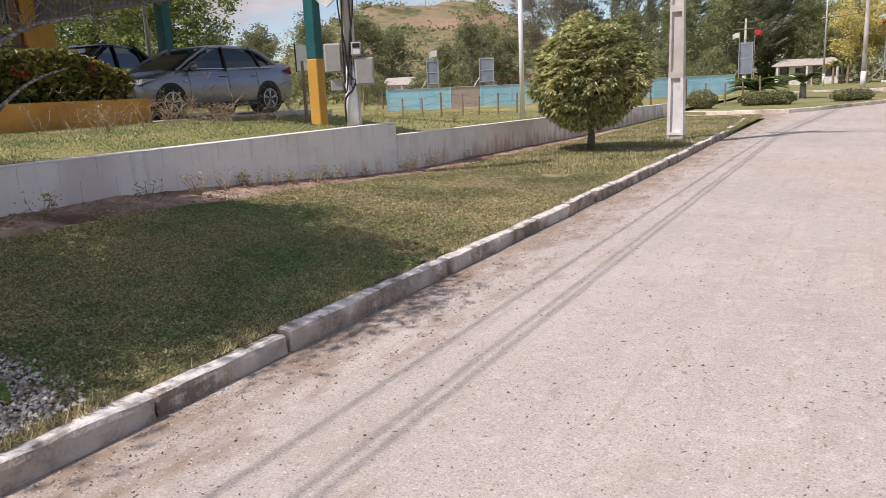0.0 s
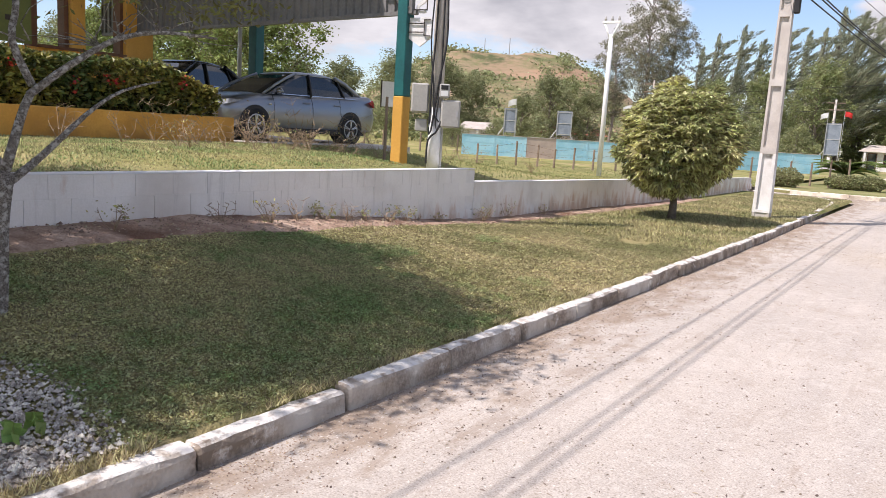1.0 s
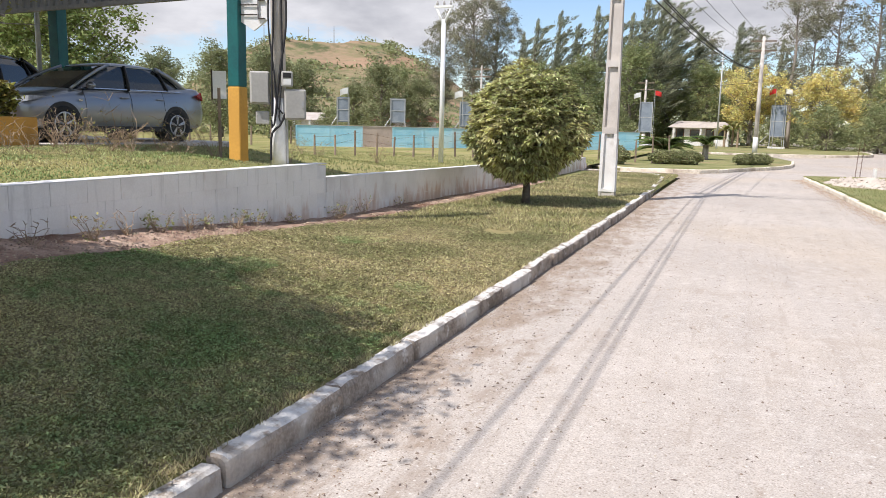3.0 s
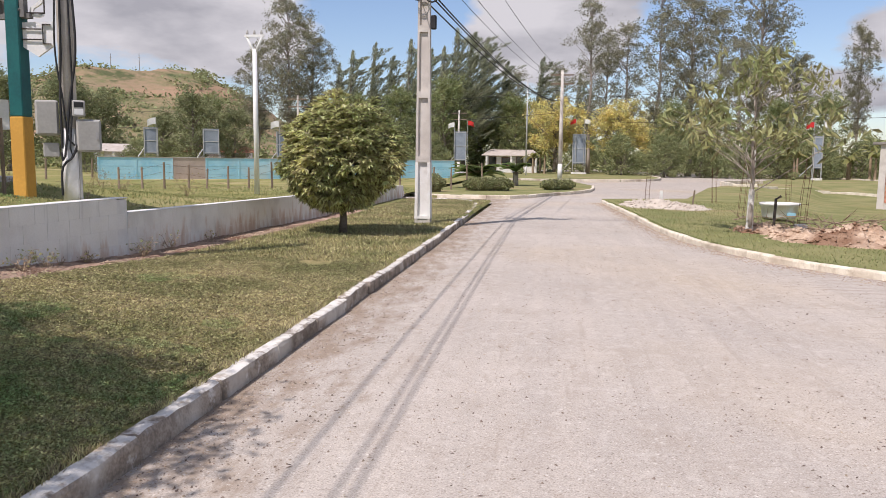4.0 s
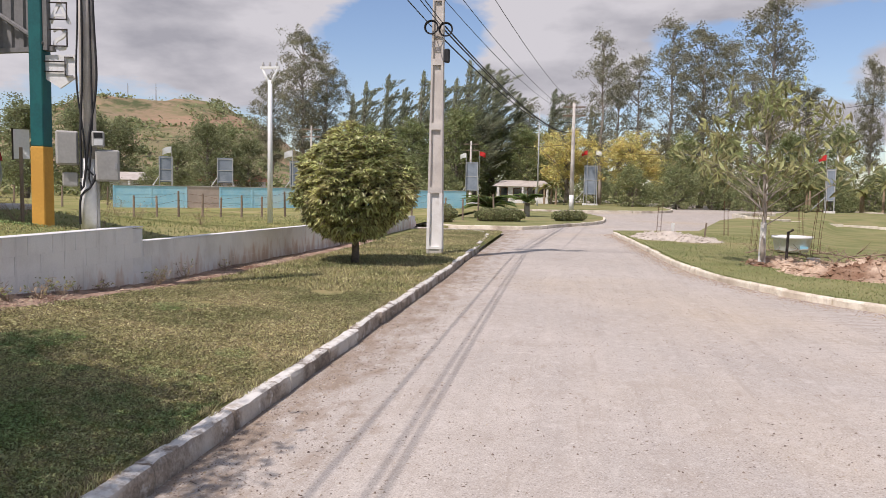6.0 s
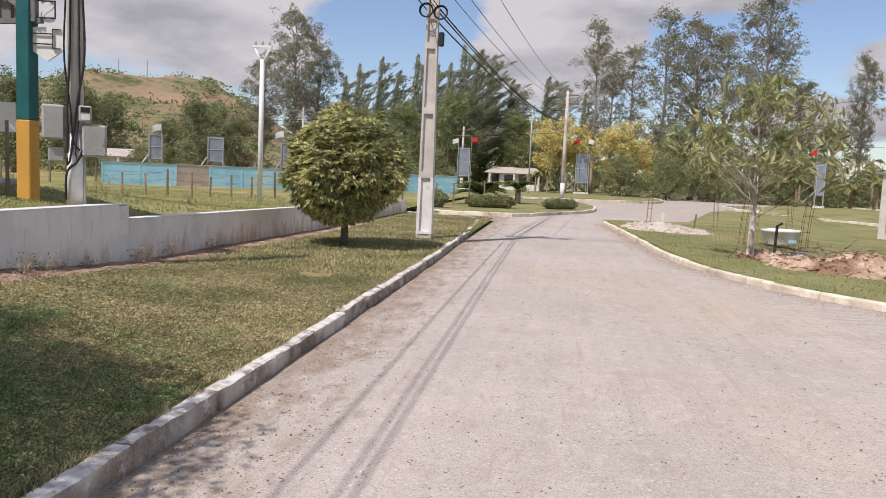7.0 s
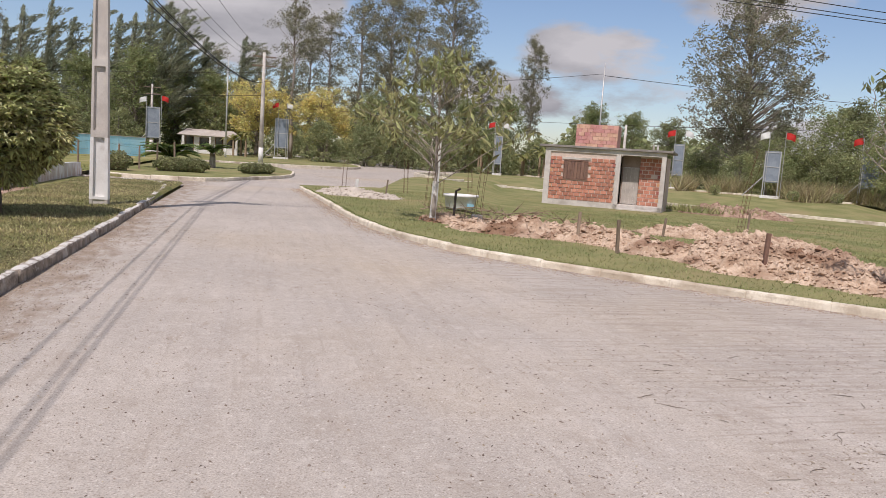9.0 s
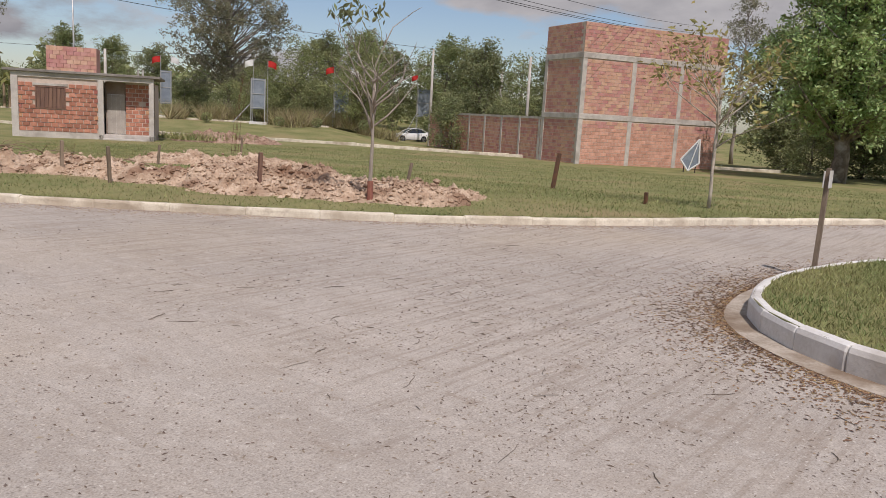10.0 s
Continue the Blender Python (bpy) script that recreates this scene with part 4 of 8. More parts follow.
def hill_z(x, y):
    a, d = math.degrees(math.atan2(x, y)), math.hypot(x, y)
    crest = 60 * math.exp(-((a + 29.5) / 9.3) ** 4) * (1 + 0.025 * math.sin(a * 0.9) + 0.03 * nz(a, 1.0, 0.9)) + 14 * math.exp(-((a + 17) / 6.0) ** 2) + 22 * math.exp(-((a + 46) / 10.0) ** 2)
    z = -2 + crest * math.exp(-((d - 600) / 150) ** 2) * (1 + 0.08 * nz(x, y, 0.012)) + 4 * nz(x, y, 0.02) * math.exp(-((d - 600) / 200) ** 2)
    return z + 0.9 * math.sin(z * 0.8)


na, nd = 130, 40
for j in range(nd):
    d = 250 + 600 * j / (nd - 1)
    for i in range(na):
        a = radians(-70 + 70 * i / (na - 1))
        x, y = d * math.sin(a), d * math.cos(a)
        g.v.append((x, y, hill_z(x, y)))
for j in range(nd - 1):
    for i in range(na - 1):
        k = j * na + i
        g.f.append((k, k + 1, k + na + 1, k + na))
setting("hill", g, HILL, "distant hill of dry pasture with bare terraces", "hill", smooth=True)
g = Geo()
for i in range(800):
    a, d = radians(r.uniform(-52, -12)), r.uniform(380, 640)
    if nz(math.degrees(a), d * 0.02, 0.5) < -0.05:
        continue
    x, y = d * math.sin(a), d * math.cos(a)
    s = r.uniform(1.2, 4.0)
    p = r.normal(size=(34, 3)) * np.array([s, s, s * 0.5])
    g.leaves(p + np.array([x, y, hill_z(x, y) + s * 0.5]), 2.2, r, ratio=0.6)
tagged(part("hill_bushes", g, DARKLEAF), "scattered trees and bushes on the hill", "bushes", kind="stuff")
for a, hgt in ((-34.3, 18), (-31.2, 13), (-29.4, 15)):
    x, y = 596 * math.sin(radians(a)), 596 * math.cos(radians(a))
    m = thing("radio_mast", "thin lattice radio mast on the hilltop", "mast", pose(x, y, hill_z(x, y) - 1), group="hilltop masts")
    part("mast", Geo().tube([(0, 0, 0), (0, 0, hgt)], [0.5, 0.25], 4), STEEL, m)
    part("crossbar", Geo().box(-0.8, 0.8, -0.1, 0.1, hgt * 0.8, hgt * 0.8 + 0.3), STEEL, m)


# ---- terrace wall of painted blocks ----
wall = setting("wall_terrace", Geo().box(-6.655, -6.4965, -9.0, 10.34, -0.1, 0.985).loft(
    [[(-6.655, y, -0.15), (-6.4965, y, -0.15), (-6.4965, y, wall_top(y) - 0.015), (-6.655, y, wall_top(y) - 0.015)] for y in (10.352, 16.0, 22.0, 29.5)]),
    MORTAR, "long low retaining wall of white-painted concrete blocks", "wall")
rng = random.Random(9)
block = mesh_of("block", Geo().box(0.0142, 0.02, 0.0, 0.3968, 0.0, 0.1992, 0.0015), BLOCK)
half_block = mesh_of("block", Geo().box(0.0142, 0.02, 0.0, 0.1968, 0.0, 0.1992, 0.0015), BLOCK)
for c in range(5):
    z = 0.8 - 0.2 * c
    y = -1.9 + (0.2 if c % 2 else 0.0)
    while y < 10.1:
        if z + 0.2 > wall_foot(y) - 0.02:
            last = y + 0.4 > 10.36
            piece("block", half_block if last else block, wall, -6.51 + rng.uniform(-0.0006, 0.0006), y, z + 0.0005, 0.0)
        y += 0.4
y = 10.36
while y < 29.2:
    for c in range(4):
        z = wall_top(y + 0.2) - 0.2 * (c + 1)
        off = 0.2 if c % 2 else 0.0
        if z + 0.2 > wall_foot(y) - 0.03:
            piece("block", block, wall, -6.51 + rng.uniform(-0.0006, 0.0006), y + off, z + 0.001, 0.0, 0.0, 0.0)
    y += 0.4
cap = Geo().box(-6.67, -6.485, -9, 10.35, 0.9985, 1.012, 0.004)
cap.loft([[(-6.67, yy, wall_top(yy) + 0.0), (-6.485, yy, wall_top(yy) + 0.0), (-6.485, yy, wall_top(yy) + 0.013), (-6.67, yy, wall_top(yy) + 0.013)] for yy in (10.358, 16, 22, 29.5)])
setting("wall_cap", cap, WHITE, "thin white-painted mortar cap on the block wall", "trim")

# ---- grasses near the walker ----
rng = random.Random(21)


def on_lawn(x, y):
    return x > -6.5 + soil_edge(y) + 0.02 and not (y < 2.15 + 0.18 * nz(x, y, 1.5) and x < -3.1 and y < 2.3)


def lush_spot(x, y):
    """The lawn is green under the verge tree and in patches, straw-coloured elsewhere."""
    return 5.6 - y + 1.1 * nz(x, y, 0.8) + 1.0 * nz(x, y, 2.6) > 0.0 or nz(x, y, 1.1, 4.0) > 0.42




def creeping(name, points, size, rise, material, label, seed):
    """A mat of small creeping leaves lying a little above the soil."""
    r = np.random.default_rng(seed)
    c = np.asarray(points, float)
    c[:, 2] += 0.004 + rise * r.uniform(0, 1, len(c)) ** 1.3 * (0.6 + 0.8 * np.array([0.5 + nz(p[0], p[1], 6.0) for p in c]))
    return tagged(part(name, Geo().leaves(c, size, r, ratio=0.42, up=0.6), material), label, "grass", kind="stuff")


creeping("lawn_grass_green", scatter(170000, -6.15, -3.12, 1.6, 9.0, verge_z, 1, lambda x, y: on_lawn(x, y) and lush_spot(x, y)), 0.022, 0.024, BLADELAWN, "short green creeping lawn under the verge tree", 1)
creeping("lawn_grass", scatter(95000, -6.15, -3.12, 3.6, 11.0, verge_z, 9, lambda x, y: on_lawn(x, y) and not lush_spot(x, y)), 0.025, 0.022, BLADE, "short dry lawn grass on the verge", 9)
grass("kerb_grass", scatter(6000, -3.15, -3.055, 1.5, 16.0, lambda x, y: 0.135, 8, lambda x, y: nz(x * 3, y, 2.3) > -0.1), 0.04, 0.009, BLADE, "grass creeping over the back of the kerb", 8)
grass("lawn_grass_far", scatter(42000, -6.3, -3.16, 11.0, 28.5, verge_z, 2, on_lawn), 0.040, 0.018, BLADE, "short dry lawn grass further along the verge", 2)
grass("terrace_grass", scatter(80000, -12.4, -6.68, 1.0, 13.0, field_z, 3), 0.024, 0.017, BLADELAWN, "rough grass on the terrace", 3)
grass("field_grass", scatter(40000, -24, -6.7, 13.0, 36, field_z, 4), 0.05, 0.02, BLADEGREEN, "rough field grass beyond the terrace", 4)


def in_plot(x, y):
    k = min(kr, key=lambda p: (p[0] - x) ** 2 + (p[1] - y) ** 2)
    return (x - k[0]) + (y - k[1]) > 0.2


grass("plot_grass", scatter(60000, 1.4, 15, 4.5, 31, plot_z, 5, in_plot), 0.036, 0.015, BLADEGREEN, "rough grass on the building plot", 5)
grass("plot_grass_far", scatter(46000, 10, 34, 0, 34, plot_z, 6, in_plot), 0.045, 0.022, BLADEGREEN, "grass on the far part of the plot", 6)


def in_corner(x, y):
    """Inside the corner's kerb, by counting the crossings of its outline."""
    cx, cy = (x - 7.2) * 1.022 + 7.2, (y - 0.2) * 1.022 + 0.2
    hit = False
    ring = [ISLAND_C[0]] + CORNER + ISLAND_C[11:] + [(40, -25)]
    for (ax, ay), (bx, by) in zip(ring, ring[1:] + ring[:1]):
        if (ay > cy) != (by > cy) and cx < ax + (bx - ax) * (cy - ay) / (by - ay):
            hit = not hit
    return hit


grass("corner_grass", scatter(34000, 4.25, 10.5, -1.0, 2.95, lambda x, y: 0.182, 7, in_corner), 0.038, 0.011, BLADEGREEN, "tufted grass on the street corner", 7)

kg = np.random.default_rng(90)
edge = []
for a, b in zip(kr, kr[1:]):
    a, b = Vector(a[:2]), Vector(b[:2])
    if b.y > 32 or b.x > 24:
        continue
    nrm = Vector((-(b - a).y, (b - a).x)).normalized()
    nrm = nrm if nrm.x + nrm.y > 0 else -nrm
    for i in range(int((b - a).length * 420)):
        q = a.lerp(b, kg.uniform(0, 1)) + nrm * (0.11 + kg.normal(0, 0.035))
        if nz(q.x, q.y, 1.7) > -0.25:
            edge.append((q.x, q.y, 0.095))
grass("kerb_weeds", edge, 0.028, 0.009, BLADEGREEN, "ragged grass hanging over the plot's kerb", 91)

g, r = Geo(), np.random.default_rng(47)
for i in range(7000):
    y = r.uniform(1.6, 16.0)
    x = -6.48 + r.uniform(0, 1.12) ** 1.2 * soil_edge(y)
    if nz(x, y, 1.4) < r.uniform(-0.6, 0.25):
        continue
    q, t = r.uniform(0.005, 0.016) * (1.9 if r.uniform() > 0.95 else 1.0), r.uniform(0, 3.1)
    ct, sn = math.cos(t), math.sin(t)
    w = np.array([(ct, sn, 0.1), (-sn, ct, -0.1), (-ct, -sn, 0.1), (sn, -ct, 0.0), (0.2, 0.1, 0.8)]) * q * r.uniform(0.6, 1.3, (5, 1))
    g.add(w + np.array([x, y, verge_z(x, y) + 0.012 + q * 0.2]), [(0, 1, 4), (1, 2, 4), (2, 3, 4), (3, 0, 4)])
tagged(part("soil_clods", g, CRUMB), "loose clods of red earth along the wall", "soil", kind="stuff")

# ---- gravel bed, road litter ----
r = np.random.default_rng(41)
g = Geo()
for i in range(26000):
    x, y = r.uniform(-6.0, -3.16), r.uniform(0.2, 2.42)
    if y > 2.15 + 0.2 * nz(x, 0.3, 1.6) + 0.06 * r.normal():
        continue
    s = r.uniform(0.008, 0.015) * (1.5 if r.uniform() > 0.95 else 1.0)
    q = r.uniform(0.6, 1.2, (6, 1)) * np.array([(1, 0, 0), (0, 1, 0), (-1, 0, 0), (0, -1, 0), (0.2, 0.1, 0.8), (0, 0, -0.7)]) * s
    t = r.uniform(0, 3.1)
    q = np.stack([q[:, 0] * math.cos(t) - q[:, 1] * math.sin(t), q[:, 0] * math.sin(t) + q[:, 1] * math.cos(t), q[:, 2]], 1)
    g.add(q + np.array([x, y, verge_z(x, y) + 0.008 + s * 0.45]), [(0, 1, 4), (1, 2, 4), (2, 3, 4), (3, 0, 4), (1, 0, 5), (2, 1, 5), (3, 2, 5), (0, 3, 5)])
setting("gravel_soil", Geo().grid([-6.0 + 0.15 * i for i in range(20)], [0.1 + 0.15 * i for i in range(14)], lambda x, y: verge_z(x, y) + 0.003 - 0.03 * (y > 2.0)), GUTTER, "dark dusty soil under the gravel", "soil", smooth=True)
tagged(part("gravel_bed", g, STONE), "bed of loose white and grey gravel on the verge", "gravel", kind="stuff")
g = Geo()
for i in range(38000):
    x, y = (r.uniform(-2.95, 9.0), r.uniform(1.0, 22.0)) if i < 17000 else (r.uniform(-2.95, -2.2), r.uniform(0, 16)) if i < 20000 else (r.normal(4.4, 2.0), r.normal(3.2, 2.0))
    if in_plot(x, y) or in_corner(x, y) or x < -2.95 or y < 0 or nz(x, y, 0.9) + 0.8 * nz(x, y, 3.1) < r.uniform(-0.5, 0.45):
        continue
    s = r.uniform(0.003, 0.010)
    a = r.uniform(0, 6.28)
    c, d = math.cos(a), math.sin(a)
    L = s * r.uniform(0.7, 2.2)
    g.add([(x - c * L, y - d * L, 0.001), (x + d * s * 0.5, y - c * s * 0.5, 0.002), (x + c * L, y + d * L, 0.001), (x - d * s * 0.5, y + c * s * 0.5, 0.002), (x, y, 0.001 + s * 0.6)],
          [(0, 1, 4), (1, 2, 4), (2, 3, 4), (3, 0, 4)])
for i in range(5200):
    x, y = (r.uniform(-2.9, 8.0), 1.2 + 16 * r.uniform() ** 1.5) if i < 3800 else (-2.95 + abs(r.normal(0, 0.5)), r.uniform(1.5, 16))
    if in_plot(x, y) or in_corner(x, y) or nz(x, y, 0.6) < r.uniform(-0.5, 0.3):
        continue
    s, a = r.uniform(0.004, 0.011), r.uniform(0, 3.1)
    c, d = math.cos(a) * s, math.sin(a) * s
    g.add([(x - c, y - d, 0.0), (x + d * 0.7, y - c * 0.7, 0.0), (x + c, y + d, 0.0), (x - d * 0.7, y + c * 0.7, 0.0), (x + c * 0.4, y + d * 0.4, s * 0.9), (x - c * 0.4, y - d * 0.4, s * 0.8)],
          [(0, 1, 5), (1, 4, 5), (1, 2, 4), (2, 3, 4), (3, 5, 4), (3, 0, 5)])
tagged(part("road_litter", g, CHIP), "small stones, dry leaves and chips scattered on the road", "litter", kind="stuff")
g = Geo()
for i in range(16000):
    t = r.uniform(0, 1)
    k = int(t * (len(CORNER) - 1))
    a, b = Vector(CORNER[k]), Vector(CORNER[k + 1])
    p = a.lerp(b, t * (len(CORNER) - 1) - k)
    w = 0.20 + 0.05 * nz(p.x, p.y, 2.2) + (abs(r.normal(0, 0.05)) if i < 5200 else abs(r.normal(0, 0.32)))
    q = p + (p - Vector((7.2, 0.2))).normalized() * w
    s, a = r.uniform(0.004, 0.012) * (1.7 if r.uniform() > 0.96 else 1.0), r.uniform(0, 6.28)
    c, d = math.cos(a) * s * 1.7, math.sin(a) * s * 1.7
    g.add([(q.x - c, q.y - d, 0.002), (q.x + d * 0.4, q.y - c * 0.4, 0.005), (q.x + c, q.y + d, 0.003), (q.x - d * 0.4, q.y + c * 0.4, 0.007)], [(0, 1, 2, 3)])
tagged(part("leaf_litter", g, LEAFLITTER), "dry leaves gathered along the corner kerb", "litter", kind="stuff")
g, rg = Geo(), random.Random(44)
for i in range(110):
    x, y = (rg.uniform(1.8, 7.5), rg.uniform(0.8, 7.0)) if i < 110 else (rg.uniform(-2.8, 2.0), rg.uniform(2.0, 14))
    if in_plot(x, y) or in_corner(x, y):
        continue
    a, L = rg.uniform(-0.5, 0.9), rg.uniform(0.04, 0.22)
    pts = []
    for k in range(6):
        pts.append((x, y, 0.004))
        a += rg.uniform(-0.35, 0.35)
        x, y = x + math.cos(a) * L * 0.2, y + math.sin(a) * L * 0.2
    g.tube(pts, [0.001 + 0.0015 * math.sin(0.5 * k) for k in range(6)], 4)
tagged(part("twig_litter", g, BARK), "thin dry twigs and stalks lying on the road", "litter", kind="stuff")
g = Geo()
for i in range(16000):
    y = r.uniform(0.0, 20.0)
    x = -3.0 + abs(r.normal(0, 0.13 + 0.09 * (1 + nz(0.0, y, 0.8))))
    s, a = r.uniform(0.002, 0.006), r.uniform(0, 6.28)
    c, d = math.cos(a) * s, math.sin(a) * s
    g.add([(x - c, y - d, 0.001), (x + d, y - c, 0.001), (x + c, y + d, 0.001), (x - d, y + c, 0.001), (x, y, 0.001 + s * 0.7)], [(0, 1, 4), (1, 2, 4), (2, 3, 4), (3, 0, 4)])
tagged(part("kerb_crumbs", g, CRUMB), "reddish crumbs of earth gathered along the kerb", "litter", kind="stuff")
g = Geo()
for i in range(15000):
    k = r.integers(0, len(kr) - 1)
    a, b = Vector(kr[k]), Vector(kr[k + 1])
    if a.x > 22:
        continue
    nrm = Vector((-(b - a).y, (b - a).x)).normalized()
    nrm = nrm if nrm.x + nrm.y < 0 else -nrm
    q = a.lerp(b, r.uniform(0, 1))
    q += nrm * (0.03 + abs(r.normal(0, 0.10 + 0.10 * (1 + nz(q.x, q.y, 0.7)))))
    s, t = r.uniform(0.005, 0.014), r.uniform(0, 6.28)
    c, d = math.cos(t) * s, math.sin(t) * s
    g.add([(q.x - c, q.y - d, 0.001), (q.x + d, q.y - c, 0.001), (q.x + c, q.y + d, 0.001), (q.x - d, q.y + c, 0.001), (q.x, q.y, 0.002 + s * 0.7)], [(0, 1, 4), (1, 2, 4), (2, 3, 4), (3, 0, 4)])
tagged(part("kerb_silt", g, CRUMB), "brown earth and dry leaves lying along the painted kerb", "litter", kind="stuff")
setting("gutter", Geo().loft([[(p.x + d.x, p.y + d.y, -0.02), (p.x + e.x, p.y + e.y, -0.02), (p.x + e.x, p.y + e.y, 0.006), (p.x + d.x, p.y + d.y, 0.012)]
                              for p, d, e in ((Vector(p), (Vector(p) - Vector((7.2, 0.2))).normalized() * 0.02, (Vector(p) - Vector((7.2, 0.2))).normalized() * 0.21) for p in CORNER)]),
        GUTTER, "thin concrete gutter at the foot of the corner kerb", "gutter")


# ---- small tree on the verge with its planter and weeds ----
def limb(g, pts, r0, r1, n=7, sub=3):
    p = spline([Vector(q) for q in pts], 0.09)
    g.tube(p, [r0 + (r1 - r0) * i / (len(p) - 1) for i in range(len(p))], n)
    return p


verge_tree = thing("verge_tree", "small crooked tree with lichen-grey bark on the lawn", "tree", pose(-4.87, 2.49, 0.33))
o = Vector((-4.87, 2.49, 0.33))
wood = Geo()
rng = random.Random(77)


def yz(pts, dx=0.0, lean=0.0):
    return [Vector((dx + lean * i, y - o.y, z - o.z)) for i, (y, z) in enumerate(pts)]


limb(wood, [(0, 0, -0.06)] + yz([(2.51, 0.61), (2.52, 0.86), (2.55, 1.08), (2.58, 1.22)]), 0.056, 0.045)
limb(wood, yz([(2.57, 1.16), (2.48, 1.29), (2.32, 1.52), (2.22, 1.8), (2.14, 2.1), (2.0, 2.6)], 0.0, -0.05), 0.031, 0.018)
limb(wood, yz([(2.34, 1.5), (2.33, 1.88), (2.42, 2.18), (2.5, 2.6), (2.4, 3.1)], -0.08, -0.10), 0.028, 0.014)
limb(wood, yz([(2.56, 1.18), (2.67, 1.57), (2.75, 1.67), (2.95, 1.83), (3.21, 1.99), (3.53, 2.06), (3.95, 2.07)], 0.0, 0.03), 0.030, 0.007)
limb(wood, yz([(2.72, 1.66), (2.66, 1.91), (2.74, 2.16), (2.7, 2.7), (2.9, 3.3)], 0.0, -0.10), 0.024, 0.010)
limb(wood, yz([(2.57, 1.1), (2.76, 1.26), (3.06, 1.54), (3.28, 1.68), (3.6, 1.77)], 0.0, 0.02), 0.026, 0.005)
crown = Geo()
r = np.random.default_rng(78)
centre = Vector((-1.5, -1.15, 3.4))
starts = [Vector((-0.4, -0.1, 2.2)), Vector((-0.5, 0.0, 2.7)), Vector((-0.3, 0.2, 2.3)), Vector((-0.25, -0.45, 2.2)), Vector((-0.4, 0.4, 2.9))]
for i in range(225):
    a, q = rng.uniform(0, 6.28), math.sqrt(rng.uniform(0, 1))
    c = centre + Vector((1.85 * q * math.cos(a), 2.75 * q * math.sin(a), rng.uniform(-0.55, 0.9) * (1.1 - 0.5 * q)))
    branch(wood, starts[i % 5], c, 0.014, 0.003, rng, n=4, steps=4)
    p = r.normal(size=(210, 3)) * np.array([0.26, 0.26, 0.14])
    crown.leaves(p + np.array(c), 0.105, r, ratio=0.42)
for i in range(76):
    # unseen clumps added behind the crown to shade the gravel and the kerb
    a, q = rng.uniform(0, 6.28), math.sqrt(rng.uniform(0, 1))
    c = Vector((-1.0, -3.7, 3.5)) + Vector((1.2 * q * math.cos(a), 1.8 * q * math.sin(a), rng.uniform(-0.4, 0.6)))
    # the last four hang out of view to cast a shadow patch on the road
    if i >= 72:
        c = Vector((0.52 + rng.uniform(-0.18, 0.18), 0.25 + rng.uniform(-0.35, 0.35), 3.4 + rng.uniform(-0.1, 0.1)))
    branch(wood, starts[i % 5], c, 0.016, 0.003, rng, n=4, steps=4)
    p = r.normal(size=(190, 3)) * np.array([0.25, 0.25, 0.14])
    crown.leaves(p + np.array(c), 0.105, r, ratio=0.42)
for (y, z), dx, m in (((4.1, 2.32), 0.1, 150), ((3.85, 2.2), 0.1, 90), ((3.3, 2.24), 0.0, 60), ((2.9, 2.25), -0.2, 70), ((2.42, 2.16), -0.3, 60), ((2.1, 2.08), -0.4, 40), ((3.6, 2.35), -0.1, 60)):
    c = Vector((dx, y - o.y, z - o.z))
    branch(wood, c + Vector((-0.4, -0.35, 0.5)), c, 0.008, 0.002, rng, n=4, steps=4)
    p = r.normal(size=(m, 3)) * np.array([0.15, 0.15, 0.05])
    crown.leaves(p + np.array(c), 0.055, r, ratio=0.35, droop=0.2)
for i in range(46):
    yy = rng.choice([(3.3, 2.0), (3.55, 2.06), (2.2, 1.85), (2.13, 2.1), (2.66, 1.9), (2.35, 1.9), (3.1, 1.93), (3.8, 2.07)])
    a = Vector((rng.uniform(-0.05, 0.1), yy[0] - o.y, yy[1] - o.z))
    branch(wood, a, a + Vector((rng.uniform(-0.3, 0.3), rng.uniform(-0.3, 0.35), rng.uniform(-0.05, 0.3))), 0.006, 0.0015, rng, n=4, steps=3, bend=0.25)
part("trunk", wood, GREYBARK, verge_tree, smooth=True)
part("crown", crown, leafmat("verge_tree_leaf", (0.14, 0.155, 0.04), (0.20, 0.19, 0.06), vary=0.35), verge_tree)

pot = thing("planter_pot", "tall white rounded planter pot standing on the gravel", "planter", pose(-5.62, 1.86, 0.30))
g = Geo()
prof = [(0.20, 0.0), (0.30, 0.03), (0.38, 0.12), (0.43, 0.28), (0.445, 0.48), (0.44, 0.70), (0.43, 0.83), (0.44, 0.86), (0.40, 0.86), (0.39, 0.74)]
g.loft([[(q * math.cos(6.2832 * i / 40), q * math.sin(6.2832 * i / 40), z) for i in range(40)] for q, z in prof])
part("bowl", g, PLANTER, pot, smooth=True)
g, r = Geo(), np.random.default_rng(8)
for i in range(34):
    a = r.uniform(0, 6.28)
    e = Vector((0.52 * math.cos(a) * r.uniform(0.6, 1.05), 0.52 * math.sin(a) * r.uniform(0.6, 1.05), r.uniform(0.65, 1.15)))
    g.tube([(0.2 * math.cos(a), 0.2 * math.sin(a), 0.74), (e.x * 0.7, e.y * 0.7, 1.0), e], [0.004, 0.003, 0.001], 4)
    g.leaves(np.array(e) + r.normal(size=(30, 3)) * 0.055, 0.04, r, ratio=0.4)
part("plant", g, leafmat("pot_plant_leaf", (0.06, 0.09, 0.03), (0.10, 0.13, 0.05)), pot, "fine drooping green plant")

